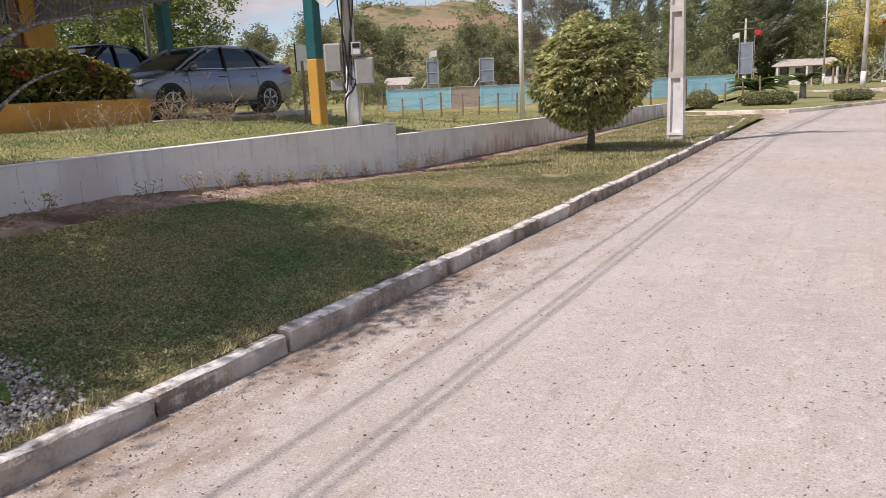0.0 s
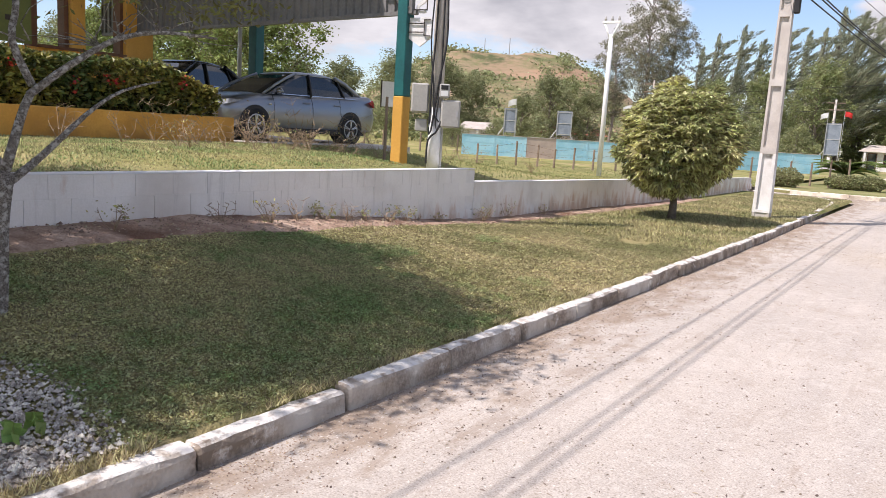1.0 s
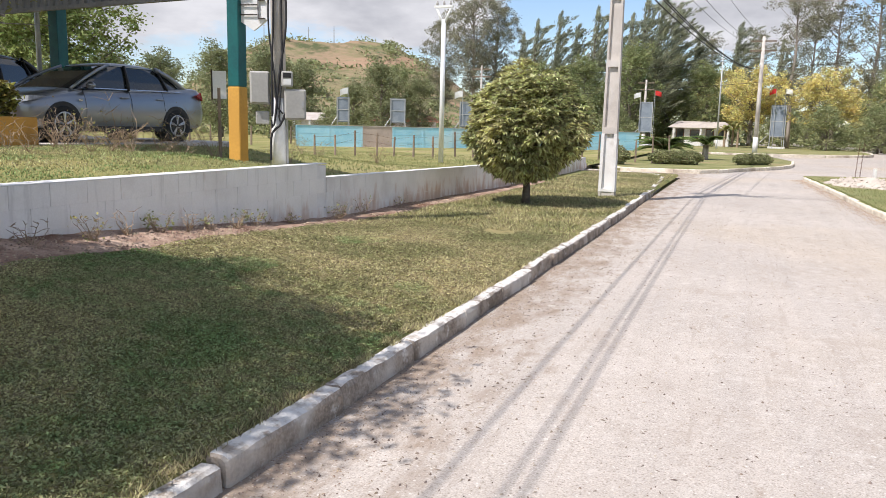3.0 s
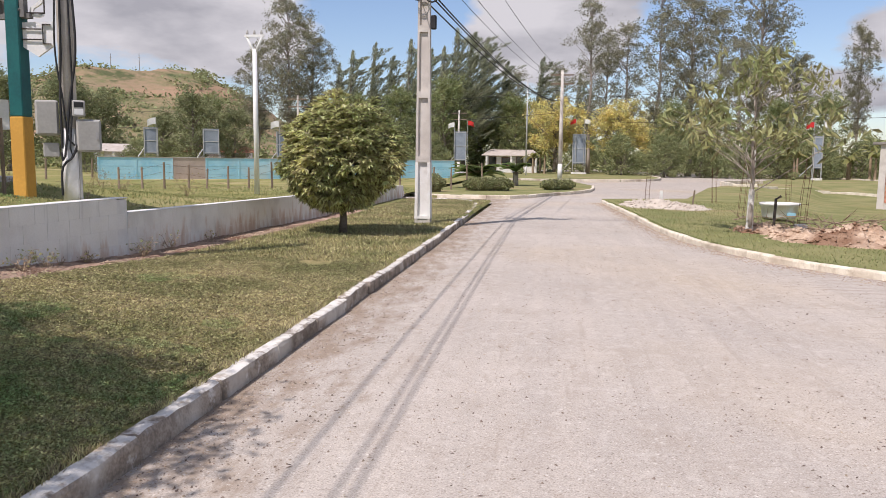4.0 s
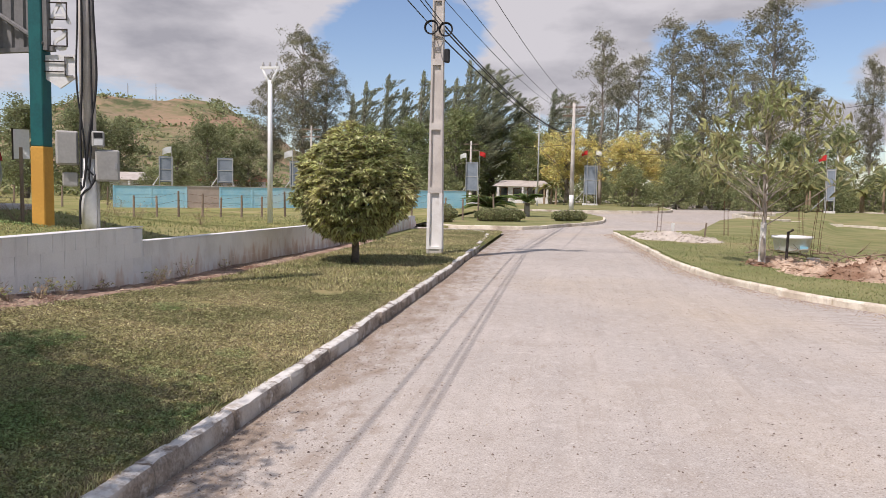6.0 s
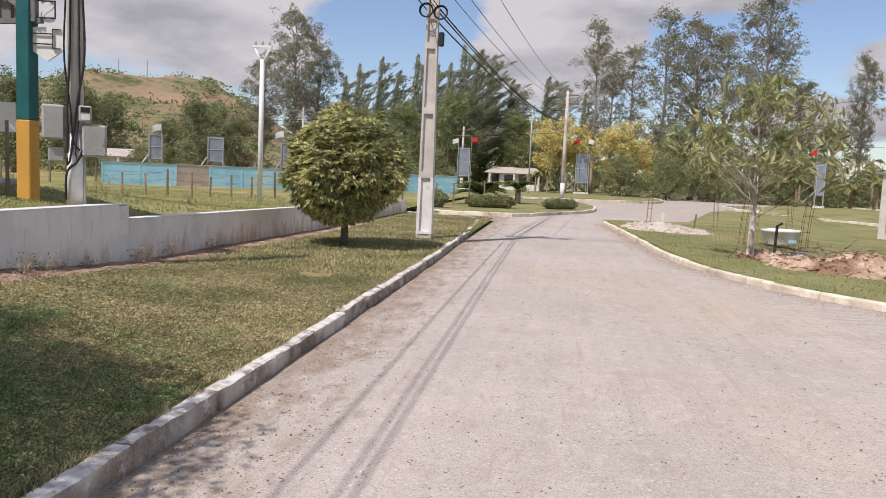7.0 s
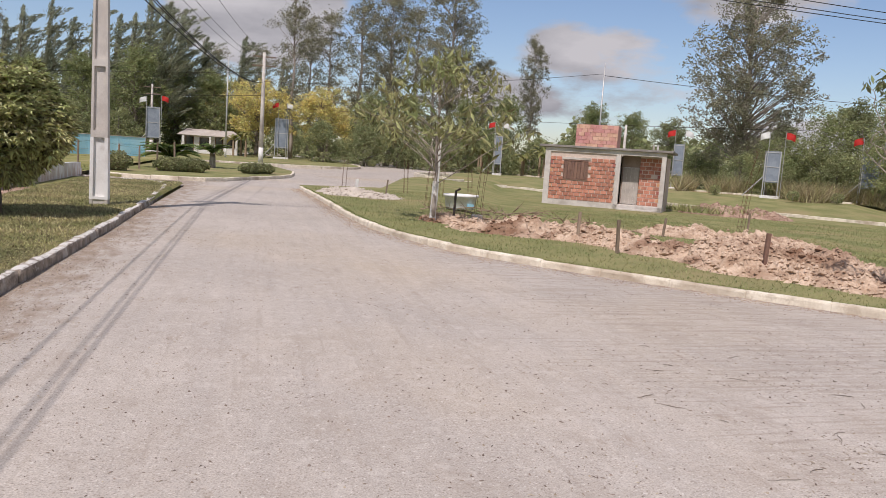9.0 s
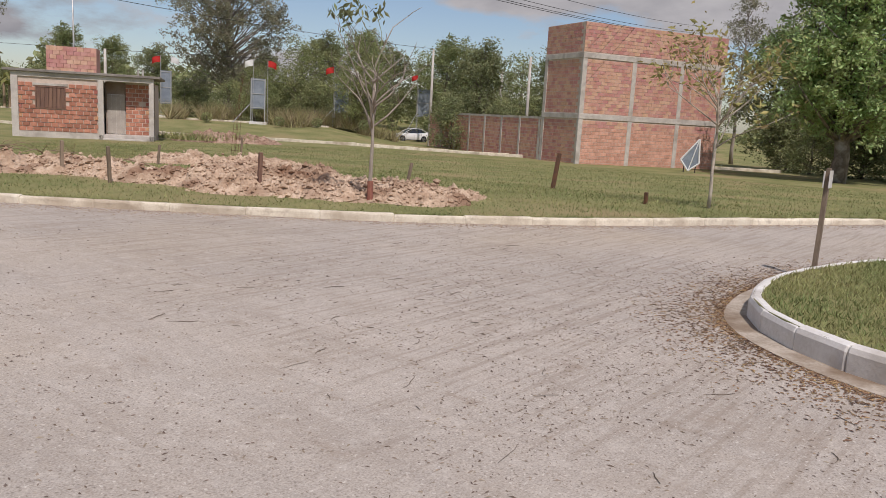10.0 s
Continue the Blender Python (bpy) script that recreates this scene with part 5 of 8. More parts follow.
r = np.random.default_rng(55)
weed = thing("broad_weed", "low broad-leaved weed growing in the gravel", "weed", pose(-3.47, 1.93, 0.15))
g = Geo()
for i in range(16):
    a, d, z = r.uniform(0, 6.28), r.uniform(0.01, 0.11), r.uniform(0.03, 0.12)
    g.leaves([(d * math.cos(a), d * math.sin(a), z)], 0.085, r, ratio=0.85, up=0.9)
part("leaf", g, leafmat("weed_leaf", (0.27, 0.38, 0.11), (0.20, 0.30, 0.08), vary=0.2), weed)


def dry_weed(x, y, z, s, seed, leafy=14):
    r, rg = np.random.default_rng(seed), random.Random(seed)
    w = thing("dry_weed", "dry branching weed with a few leaves by the wall" if leafy else "bare dry twiggy weed on the terrace", "weed", pose(x, y, z), group="dry weeds")
    g, f = Geo(), Geo()
    for i in range(rg.randint(6, 11)):
        a = rg.uniform(0, 6.28)
        e = Vector((math.cos(a) * s * rg.uniform(0.3, 0.8), math.sin(a) * s * rg.uniform(0.3, 0.8), s * rg.uniform(0.4, 1.0)))
        pts = branch(g, (0, 0, -0.02), e, 0.005, 0.002, rg, n=4, steps=3, bend=0.2)
        for k in range(4):
            q = pts[rg.randint(1, 3)]
            branch(g, q, q + Vector((rg.uniform(-1, 1), rg.uniform(-1, 1), rg.uniform(0, 0.8))) * s * 0.28, 0.004, 0.0015, rg, n=3, steps=2)
        if leafy:
            f.leaves(np.array(e) + r.normal(size=(leafy, 3)) * s * 0.16, 0.035, r, ratio=0.5)
    part("stem", g, DRYSTEM, w)
    if leafy:
        part("leaf", f, DRYLEAF, w, "yellow-green leaves", kind="stuff")


rng = random.Random(5)
for i, y in enumerate((5.3, 5.9, 6.35, 6.8, 7.15, 7.5, 7.9, 8.3, 8.7, 9.2, 10.2, 10.35, 11.2, 4.1, 12.6)):
    x = -6.32 + rng.uniform(-0.06, 0.12)
    dry_weed(x, y, verge_z(x, y), rng.uniform(0.10, 0.24) * (1.8 if i in (10, 7, 4) else 1.0), 100 + i, leafy=rng.choice([0, 3, 6, 9]))
for i in range(26):
    x, y = rng.uniform(-12.2, -9.0), rng.uniform(6.0, 12.6)
    dry_weed(x, y, field_z(x, y), rng.uniform(0.35, 0.8), 140 + i, leafy=rng.choice([0, 0, 0, 5]))


# ---- clipped round tree ----
def round_tree():
    root = thing("clipped_tree", "round clipped small tree with dense yellow-green leaves", "tree", pose(-4.86, 15.09, 0.17))
    rg, r = random.Random(3), np.random.default_rng(3)
    wood, crown = Geo(), Geo()
    wood.tube([(0, 0, -0.05), (0.01, 0, 0.25), (-0.01, 0.01, 0.55), (0, 0, 1.0)], [0.085, 0.07, 0.06, 0.05], 10)
    for i in range(30):
        a, b = rg.uniform(0, 6.28), rg.uniform(-0.5, 1.2)
        branch(wood, (0, 0, rg.uniform(0.4, 0.95)), (math.cos(a) * math.cos(b) * 0.95, math.sin(a) * math.cos(b) * 0.95, 1.42 + 0.95 * math.sin(b)), 0.03, 0.006, rg, n=5, steps=4)
    n = 2600
    p = r.normal(size=(n, 3))
    p /= np.linalg.norm(p, axis=1, keepdims=True)
    lump = np.array([1.0 + 0.19 * noise.noise(Vector((q[0] * 2.2, q[1] * 2.2, q[2] * 2.2))) + 0.07 * noise.noise(Vector((q[0] * 6, q[1] * 6, q[2] * 6))) for q in p])
    rad = np.where(r.uniform(0, 1, n) < 0.75, r.uniform(0.86, 1.05, n), r.uniform(0.5, 0.88, n)) * lump
    flat = np.where(p[:, 2] < 0, 0.93, 1.05)
    tufts = np.stack([p[:, 0] * rad * 1.07, p[:, 1] * rad * 1.07, 1.42 + p[:, 2] * rad * flat], 1)
    for c, q in zip(tufts, p):
        # a rosette: long leaves that spread from the twig's end and hang down
        for k in range(9):
            a = 0.7 * k + r.uniform(-0.3, 0.3)
            out = Vector((math.cos(a), math.sin(a), r.uniform(-0.6, 0.7))) + Vector(q) * 0.75
            out.normalize()
            side = out.cross(Vector((0, 0, 1))).normalized() * r.uniform(0.020, 0.028)
            L, b = r.uniform(0.11, 0.17), Vector(c)
            m = b + out * L * 0.5 + Vector((0, 0, 0.012))
            e = b + out * L - Vector((0, 0, 0.03))
            crown.add([b, m + side, e, m - side], [(0, 1, 2), (0, 2, 3)])
    part("trunk", wood, BARK, root, smooth=True)
    part("crown", crown, BUSHLEAF, root)


round_tree()


# ---- poles and wires ----
pole = thing("utility_pole", "tall concrete utility pole with a whitewashed foot", "utility pole", pose(-3.78, 17.94, 0.13))
g = Geo()


def pole_r(z):
    return 0.175 - 0.0095 * z, 0.125 - 0.006 * z


for z0, z1 in ((-0.2, 0.12), (0.12, 1.36), (1.50, 2.78), (2.92, 4.20), (4.34, 5.6), (5.74, 7.3)):
    rings = []
    for z in (z0, z1):
        a, b = pole_r(z)
        w, e = a * 0.30, b * 0.55 if z0 > 0 else b * 0.98
        rings.append([(-a, -b, z), (-a + w, -b, z), (-a + w * 1.25, -b + (b - e) + 0.012, z), (a - w * 1.25, -b + (b - e) + 0.012, z), (a - w, -b, z), (a, -b, z),
                      (a, b, z), (a - w, b, z), (a - w * 1.25, e - 0.012, z), (-a + w * 1.25, e - 0.012, z), (-a + w, b, z), (-a, b, z)])
    g.loft(rings)
for z0 in (1.36, 2.78, 4.20, 5.6, 7.3):
    a, b = pole_r(z0)
    g.loft([[(-a, -b, z), (a, -b, z), (a, b, z), (-a, b, z)] for z in (z0, z0 + 0.14)])
shaft = part("shaft", g, CONCRETE, pole)
a, b = pole_r(0.7)
part("painted_foot", Geo().loft([[(-q - 0.004, -w - 0.004, z), (q + 0.004, -w - 0.004, z), (q + 0.004, w + 0.004, z), (-q - 0.004, w + 0.004, z)] for z, q, w in ((0.10, 0.176, 0.126), (0.16, 0.176, 0.126))]), WHITEWASH, pole)
for s in (-1, 1):
    part("painted_rib", Geo().loft([[(s * (q - 0.06), -w - 0.004, z), (s * (q + 0.004), -w - 0.004, z), (s * (q + 0.004), w + 0.004, z), (s * (q - 0.06), w + 0.004, z)] for z, (q, w) in ((0.12, pole_r(0.12)), (1.36, pole_r(1.36)))]), WHITEWASH, pole)
part("painted_web", Geo().box(-0.12, 0.12, -0.062, 0.062, 0.12, 1.36), WHITEWASH, pole)
for i, z in enumerate((4.95, 5.0)):
    g = Geo()
    for k in range(3):
        q = 0.13 + 0.012 * k
        g.tube([((-0.12 if i else 0.2) + q * math.cos(6.2832 * j / 20), -0.2 - 0.02 * k, z + q * math.sin(6.2832 * j / 20)) for j in range(21)], 0.010, 5)
    part("cable_coil", g, CABLE, pole)
part("splice_box", Geo().box(0.16, 0.28, -0.16, -0.04, 4.25, 4.55, 0.02), CABLE, pole)
for z in (6.6, 7.0):
    part("crossarm", Geo().box(-0.9, 0.9, -0.16, -0.06, z, z + 0.1, 0.01), WOOD, pole)
    for x in (-0.8, -0.3, 0.3, 0.8):
        part("insulator", Geo().tube([(x, -0.11, z + 0.1), (x, -0.11, z + 0.16), (x, -0.11, z + 0.24)], [0.02, 0.045, 0.03], 8), WHITE, pole)


def wire(a, b, sag, rad, label="thin black cable strung between utility poles"):
    a, b = Vector(a), Vector(b)
    g = Geo().tube([a.lerp(b, i / 24) - Vector((0, 0, sag * 4 * (i / 24) * (1 - i / 24))) for i in range(25)], rad, 5)
    return tagged(part("overhead_wire", g, CABLE), label, "cable", "overhead wires")


# the first two, unseen overhead, are spaced to throw one broad soft shadow
for dx, z, q, out in ((0.00, 5.15, 0.009, 0.24), (0.06, 5.18, 0.010, 0.28), (-0.18, 5.1, 0.011, 0.0)):
    wire((-3.72 + dx, 17.8, z + 0.05), (-3.75 + dx + out, -24, z), 0.25, q, "thick black telephone cable along the road")
    wire((-3.72 + dx, 18.1, z + 0.05), (-0.3, 63.8, 6.4), 0.7, 0.018)
for x, z in ((-0.8, 6.8), (-0.3, 6.8), (0.3, 7.2)):
    wire((-3.78 + x, 17.83, z), (-0.3 + x, 63.8, z + 1.4), 0.6, 0.010)
for i, z in enumerate((6.2, 6.35, 6.6, 7.2)):
    wire((-3.7, 17.9, z), (62.0, 24.0 + 0.6 * i, z + 2.6), 1.0, 0.012)
lx, ly = down(29.4, 26.82)
wire((19.0, 43.2, 6.9), (lx, ly, 7.5), 0.25, 0.016)
wire((19.0, 43.2, 7.0), (-0.3, 63.8, 6.5), 0.4, 0.012)
wire((lx, ly, 6.0), (90, 20, 6.2), 0.3, 0.02)
wire((lx, ly, 6.0), (2.0, 92, 6.0), 0.5, 0.016)
wire((-60, 96, 7.6), (-0.3, 63.8, 7.2), 0.8, 0.014)
wire((-60, 92, 5.4), (-0.3, 63.8, 5.4), 0.8, 0.016)


def far_pole(x, y, z, h, rad, material, label, arms=True):
    p = thing("utility_pole", label, "utility pole", pose(x, y, z), group="far utility poles")
    part("shaft", Geo().tube([(0, 0, -0.2), (0, 0, h)], [rad, rad * 0.6], 8), material, p, smooth=True)
    part("painted_foot", Geo().tube([(0, 0, 0), (0, 0, 1.2)], [rad + 0.006, rad * 0.94 + 0.006], 8), WHITEWASH, p, smooth=True)
    if arms:
        for q in (0.4, 1.1):
            part("crossarm", Geo().box(-0.9, 0.9, -0.05, 0.05, h - q, h - q + 0.1), WOOD, p)
    return p


far_pole(-0.25, 63.8, 0.14, 8.6, 0.19, CONCRETE, "far concrete utility pole with crossarms on the island")
far_pole(*polar(-6.9, 90), 0.1, 7.2, 0.18, CONCRETE, "far concrete utility pole with crossarms among the trees")
far_pole(*polar(-18.7, 74), 0.2, 7.2, 0.14, CONCRETE, "grey utility pole with crossarms behind the clipped tree")
far_pole(*polar(-1.9, 78), 0.1, 9.6, 0.09, STEEL, "slim steel pole near the far house", arms=False)
far_pole(*down(29.4, 26.82), dip(*down(29.4, 26.82)), 8.6, 0.15, CONCRETE, "pale lamp pole beside the brick yard wall", arms=False)
far_pole(19.0, 43.2, -0.4, 8.0, 0.06, STEEL, "thin mast behind the brick hut", arms=False)
for az, d, h in ((56.5, 62, 7.6), (58.2, 63, 6.4), (54.5, 66, 6.8), (27.0, 62, 5.0)):
    far_pole(*polar(az, d), dip(*polar(az, d)), h, 0.15, CONCRETE, "bare concrete post beyond the yard wall", arms=False)

lp = thing("light_pole", "slim white pole with a forked top in the field", "pole", pose(-11.5, 27.5, 0.45))
part("shaft", Geo().tube([(0, 0, -0.2), (0, 0, 4.95)], [0.095, 0.08], 10), WHITE, lp, smooth=True)
for s in (-1, 1):
    part("arm", Geo().tube([(0, 0, 4.75), (s * 0.30, 0, 5.4)], [0.05, 0.04], 8), WHITE, lp, smooth=True)
    part("insulator", Geo().tube([(s * 0.26, 0, 5.4), (s * 0.26, 0, 5.5), (s * 0.26, 0, 5.6)], [0.03, 0.055, 0.02], 8), PLASTICGREY, lp)
part("crossarm", Geo().box(-0.36, 0.36, -0.05, 0.05, 5.36, 5.44), WHITE, lp)
part("insulator", Geo().tube([(0, 0, 5.4), (0, 0, 5.5), (0, 0, 5.6)], [0.03, 0.055, 0.02], 8), PLASTICGREY, lp)

# meter pole
mp = thing("meter_pole", "grey pole with a white foot carrying electricity meter boxes", "pole", pose(-6.83, 9.69, 1.0, 0, 0, 34) @ Matrix.Diagonal((0.88, 0.88, 0.88, 1)))
part("shaft", Geo().tube([(0, 0, -0.15), (0.0, 0, 5.5)], [0.112, 0.10], 14), CONCRETE, mp, smooth=True)
part("painted_foot", Geo().tube([(0, 0, -0.05), (0, 0, 1.0)], [0.120, 0.114], 14), WHITE, mp, smooth=True)
box = part("meter_box", Geo().box(-0.42, -0.13, -0.10, 0.12, 0.90, 1.38, 0.02), PLASTICGREY, mp, "grey plastic cabinet")
part("box_door", Geo().box(-0.40, -0.15, -0.125, -0.104, 0.92, 1.36, 0.008), PLASTICGREY, box)
box = part("meter_box", Geo().box(0.08, 0.40, -0.16, 0.06, 0.68, 1.13, 0.02), PLASTICGREY, mp, "grey plastic cabinet")
part("box_door", Geo().box(0.10, 0.38, -0.185, -0.164, 0.70, 1.11, 0.008), PLASTICGREY, box)
part("latch", Geo().box(0.33, 0.36, -0.195, -0.187, 0.86, 0.95), STEEL, box)
box = part("meter", Geo().box(0.04, 0.205, -0.20, -0.10, 1.16, 1.385, 0.015), PLASTICGREY, mp)
part("display", Geo().box(0.065, 0.18, -0.206, -0.202, 1.29, 1.36), TRIMBLACK, box)
part("dial_plate", Geo().box(0.065, 0.18, -0.206, -0.202, 1.19, 1.27), WHITE, box)
part("junction_box", Geo().box(-0.34, -0.14, -0.06, 0.06, 0.60, 0.80, 0.015), PLASTICGREY, mp)
for i, (x0, x1) in enumerate(((-0.12, -0.07), (-0.07, -0.10), (0.03, 0.05), (0.075, 0.02))):
    pts = [(x0, -0.11, 5.4), (x0 + 0.01, -0.125, 3.2), (x0 + 0.02 * (i - 1), -0.13, 2.1), (x1, -0.13, 1.4), (x1 + 0.05 * (1 - i), -0.15, 0.85 - 0.1 * i), ((-1) ** i * 0.12, -0.13, 0.75)]
    part("cable", Geo().tube(spline(pts, 0.12), 0.014 + 0.004 * (i % 2), 6), CABLE, mp)
part("cable", Geo().tube(spline([(0.10, -0.13, 0.8), (0.02, -0.14, 0.6), (-0.11, -0.12, 0.45), (-0.12, -0.10, 0.0)], 0.08), 0.018, 6), CABLE, mp)
part("conduit", Geo().tube([(0.115, -0.06, -0.05), (0.115, -0.06, 0.7)], 0.022, 8), PLASTICGREY, mp)

# ---- forecourt canopy, sign and pavilion ----
def square_post(x, y, z0, z1, w, turn=0.0, group="canopy posts"):
    p = thing("canopy_post", "square canopy post painted teal above ochre yellow", "post", pose(x, y, z0, 0, 0, turn), group=group)
    part("upper_shaft", Geo().box(-w / 2, w / 2, -w / 2, w / 2, 0.98, z1 - z0, 0.012), TEAL, p)
    part("lower_shaft", Geo().box(-w / 2 - 0.004, w / 2 + 0.004, -w / 2 - 0.004, w / 2 + 0.004, -0.1, 0.98, 0.012), YELLOW, p)
    return p


square_post(-7.72, 10.02, 1.06, 4.9, 0.19)
square_post(-17.1, 15.6, 1.06, 4.74, 0.30)
canopy = thing("forecourt_canopy", "open forecourt canopy with grey corrugated metal edge sheets", "canopy", pose(0, 0, 0))
g = Geo()
x, k = -7.62, 0
while x > -17.4:
    for (dx, dy) in ((0, 0), (-0.05, 0), (-0.07, 0.035), (-0.15, 0.035), (-0.17, 0)):
        g.v += [(x + dx, 10.02 - 0.115 * (x + dx + 7.62) + dy, 3.31), (x + dx, 10.02 - 0.115 * (x + dx + 7.62) + dy, 4.75)]
    x -= 0.19
n = len(g.v) // 2
g.f = [(2 * i, 2 * i + 2, 2 * i + 3, 2 * i + 1) for i in range(n - 1)]
part("front_sheet", g, SHEET, canopy)
part("roof_sheet", Geo().prism([(-7.56, 10.03), (-16.9, 15.8), (-20.0, 15.8), (-17.5, 11.16)], 4.76, 4.82), SHEET, canopy)
# roof strip added above the view, sized to put the front sheet in shade
part("near_roof_sheet", Geo().prism([(-8.7, 10.1), (-17.4, 11.1), (-17.4, 9.8), (-8.7, 8.8)], 4.76, 4.82), SHEET, canopy)
part("edge_rail", Geo().loft([[(x, 9.985 - 0.115 * (x + 7.62), z) for x, z in ((q, 3.27), (q, 3.33))] + [(x, 10.06 - 0.115 * (x + 7.62), z) for x, z in ((q, 3.33), (q, 3.27))] for q in (-7.5, -17.4)]), SHEET, canopy)
part("corner_rail", Geo().box(-7.64, -7.56, 9.95, 10.03, 3.28, 4.75), SHEET, canopy)
part("diagonal_brace", Geo().tube([(-7.62, 9.96, 3.36), (-8.9, 10.1, 4.1), (-10.2, 10.25, 4.75)], 0.03, 6), SHEET, canopy)
part("rear_beam", Geo().box(-20.0, -16.9, 15.5, 15.7, 4.5, 4.74), TEAL, canopy)
part("downpipe", Geo().tube([(-17.32, 15.2, 1.1), (-17.32, 15.2, 4.4), (-17.1, 15.45, 4.74)], 0.06, 8), STEEL, canopy, "pale rain pipe beside the post", smooth=True)


def letter(char, x, z, size, parent):
    cu = bpy.data.curves.new("letter", "FONT")
    cu.body, cu.size, cu.extrude, cu.align_x = char, size, 0.018, "CENTER"
    tmp = bpy.data.objects.new("letter", cu)
    me = bpy.data.meshes.new_from_object(tmp)
    bpy.data.objects.remove(tmp)
    bpy.data.curves.remove(cu)
    me.materials.clear()
    me.materials.append(WHITE)
    ob = new("letter", me)
    ob.parent = parent
    ob.matrix_basis = pose(x, 0, z, 90, 0, 180)
    g = Geo()
    for dz in (0.05, 0.26):
        g.tube([(-0.19, -0.03, z + dz), (x + 0.10, -0.03, z + dz)], 0.010, 5)
    g.tube([(x + 0.10, -0.03, z + 0.04), (x + 0.10, -0.03, z + 0.27)], 0.010, 5)
    part("bracket", g, IRON, parent)


sign = thing("letter_sign", "vertical sign of white letters, seen from behind, on a post", "sign", pose(-7.48, 10.05, 0, 0, 0, 12))
for ch, z in (("S", 3.29), ("A", 3.63), ("G", 3.97), ("I", 4.31)):
    letter(ch, 0.03, z, 0.43, sign)
g = Geo()
out = [(-0.16, 3.22), (0.22, 3.24), (0.22, 2.94), (0.03, 2.80), (-0.16, 2.92)]
g.add([(x, -0.02, z) for x, z in out] + [(x, 0.02, z) for x, z in out], [(0, 4, 3, 2, 1), (5, 6, 7, 8, 9)] + [(i, (i + 1) % 5, 5 + (i + 1) % 5, 5 + i) for i in range(5)])
part("arrow_board", g, WHITE, sign)
g = Geo()
for z in (3.01, 3.14):
    g.tube([(-0.2, -0.04, z), (0.09, -0.04, z)], 0.009, 5)
part("bracket", g, IRON, sign)
g = Geo()
for x0, x1, z0, z1 in ((0.10, 0.105, 2.96, 3.2), (0.10, 0.2, 2.955, 2.965), (0.10, 0.2, 3.195, 3.205)):
    g.box(x0, x1, -0.05, -0.025, z0, z1)
part("bracket", g, IRON, sign)

# pavilion behind the hedge
g = Geo().box(-16.2, -15.9, -2.0, 11.4, 0.9, 2.72)
pav = setting("wall_pavilion", g, ORANGE, "ochre pavilion wall with wide open bays", "wall")
for y0, y1, m in ((10.70, 11.38, YELLOW), (9.46, 9.76, YELLOW), (7.2, 7.76, YELLOW), (2.0, 2.6, YELLOW), (-1.6, -1.0, YELLOW)):
    part("column", Geo().box(-16.26, -15.84, y0, y1, 2.72, 4.9, 0.01), m, pav)
for y0, y1 in ((9.36, 9.45), (8.66, 8.80), (10.62, 10.695)):
    part("column", Geo().box(-16.2, -15.95, y0, y1, 2.72, 4.9), BROWN, pav)
part("beam", Geo().box(-16.3, -15.8, -2, 11.4, 4.9, 5.2), YELLOW, pav)
part("sill", Geo().box(-16.25, -15.82, 8.8, 10.7, 2.722, 2.78), BROWN, pav)
setting("ceiling", Geo().box(-22.5, -15.7, -2.2, 11.3, 5.21, 5.4), WHITE, "plain slab roof of the pavilion", "ceiling")
board = thing("picture_board", "framed board with a dark green dotted pattern", "board", pose(-15.86, 4.9, 2.8))
part("frame", Geo().box(0.0, 0.05, -2.2, 2.2, 0.0, 2.0, 0.01), WHITE, board)
g = Geo().box(0.051, 0.056, -2.1, 2.1, 0.35, 1.95)
part("dark_field", g, mat("board_green", (0.02, 0.07, 0.045), (0.03, 0.10, 0.06), scale=3, fine=20, rough=0.5, bump=0), board)
g = Geo()
for i in range(26):
    for j in range(10):
        if (i * 7 + j * 3) % 5:
            g.box(0.057, 0.060, -2.0 + 0.155 * i, -1.91 + 0.155 * i, 0.42 + 0.15 * j, 0.49 + 0.15 * j)
tagged(part("dots", g, mat("board_dots", (0.06, 0.20, 0.13), (0.05, 0.16, 0.10), scale=3, fine=20, rough=0.5, bump=0), board), "pale green dots", kind="stuff")
ban = thing("banner", "olive-green hanging banner with dark marks", "banner", pose(-15.85, 8.2, 2.75))
part("cloth", Geo().box(0.0, 0.02, -0.42, 0.42, 0.0, 1.5), mat("banner_cloth", (0.16, 0.18, 0.05), (0.13, 0.15, 0.045), scale=3, fine=25, rough=0.8, bump=0.1), ban)
part("mark", Geo().box(0.021, 0.025, -0.22, 0.22, 0.85, 0.93), IRON, ban)
part("mark", Geo().box(0.021, 0.025, -0.1, 0.1, 1.05, 1.15), IRON, ban)
part("mark", Geo().box(0.021, 0.025, -0.08, 0.08, 0.4, 0.5), IRON, ban)

planter = thing("hedge_planter", "long low ochre-painted planter wall", "planter", pose(-11.8, -1.0, 0.01))
part("front_wall", Geo().box(-0.18, 0.0, -2.0, 11.25, 0.9, 1.55, 0.015), ORANGE, planter)
part("end_wall", Geo().box(-1.35, -0.182, 11.07, 11.25, 0.9, 1.55, 0.015), ORANGE, planter)
part("soil", Geo().box(-1.5, -0.184, -2.0, 11.06, 0.9, 1.46), SOIL, planter)
hedge = thing("croton_hedge", "dense croton hedge with dark and yellow-red leaves", "hedge", pose(-12.55, -1.0, 1.4))
r = np.random.default_rng(61)
n = 26000
yy = r.uniform(1.5, 11.0, n)
top = np.array([0.98 + 0.10 * nz(y, 2.0, 1.1) + 0.05 * nz(y, 4.0, 4.0) for y in yy]) - np.where(yy > 9.8, (yy - 9.8) * 0.30, 0)
u = r.uniform(0, 1, n) ** 0.6
zz = top * u
face = r.uniform(0, 1, n)
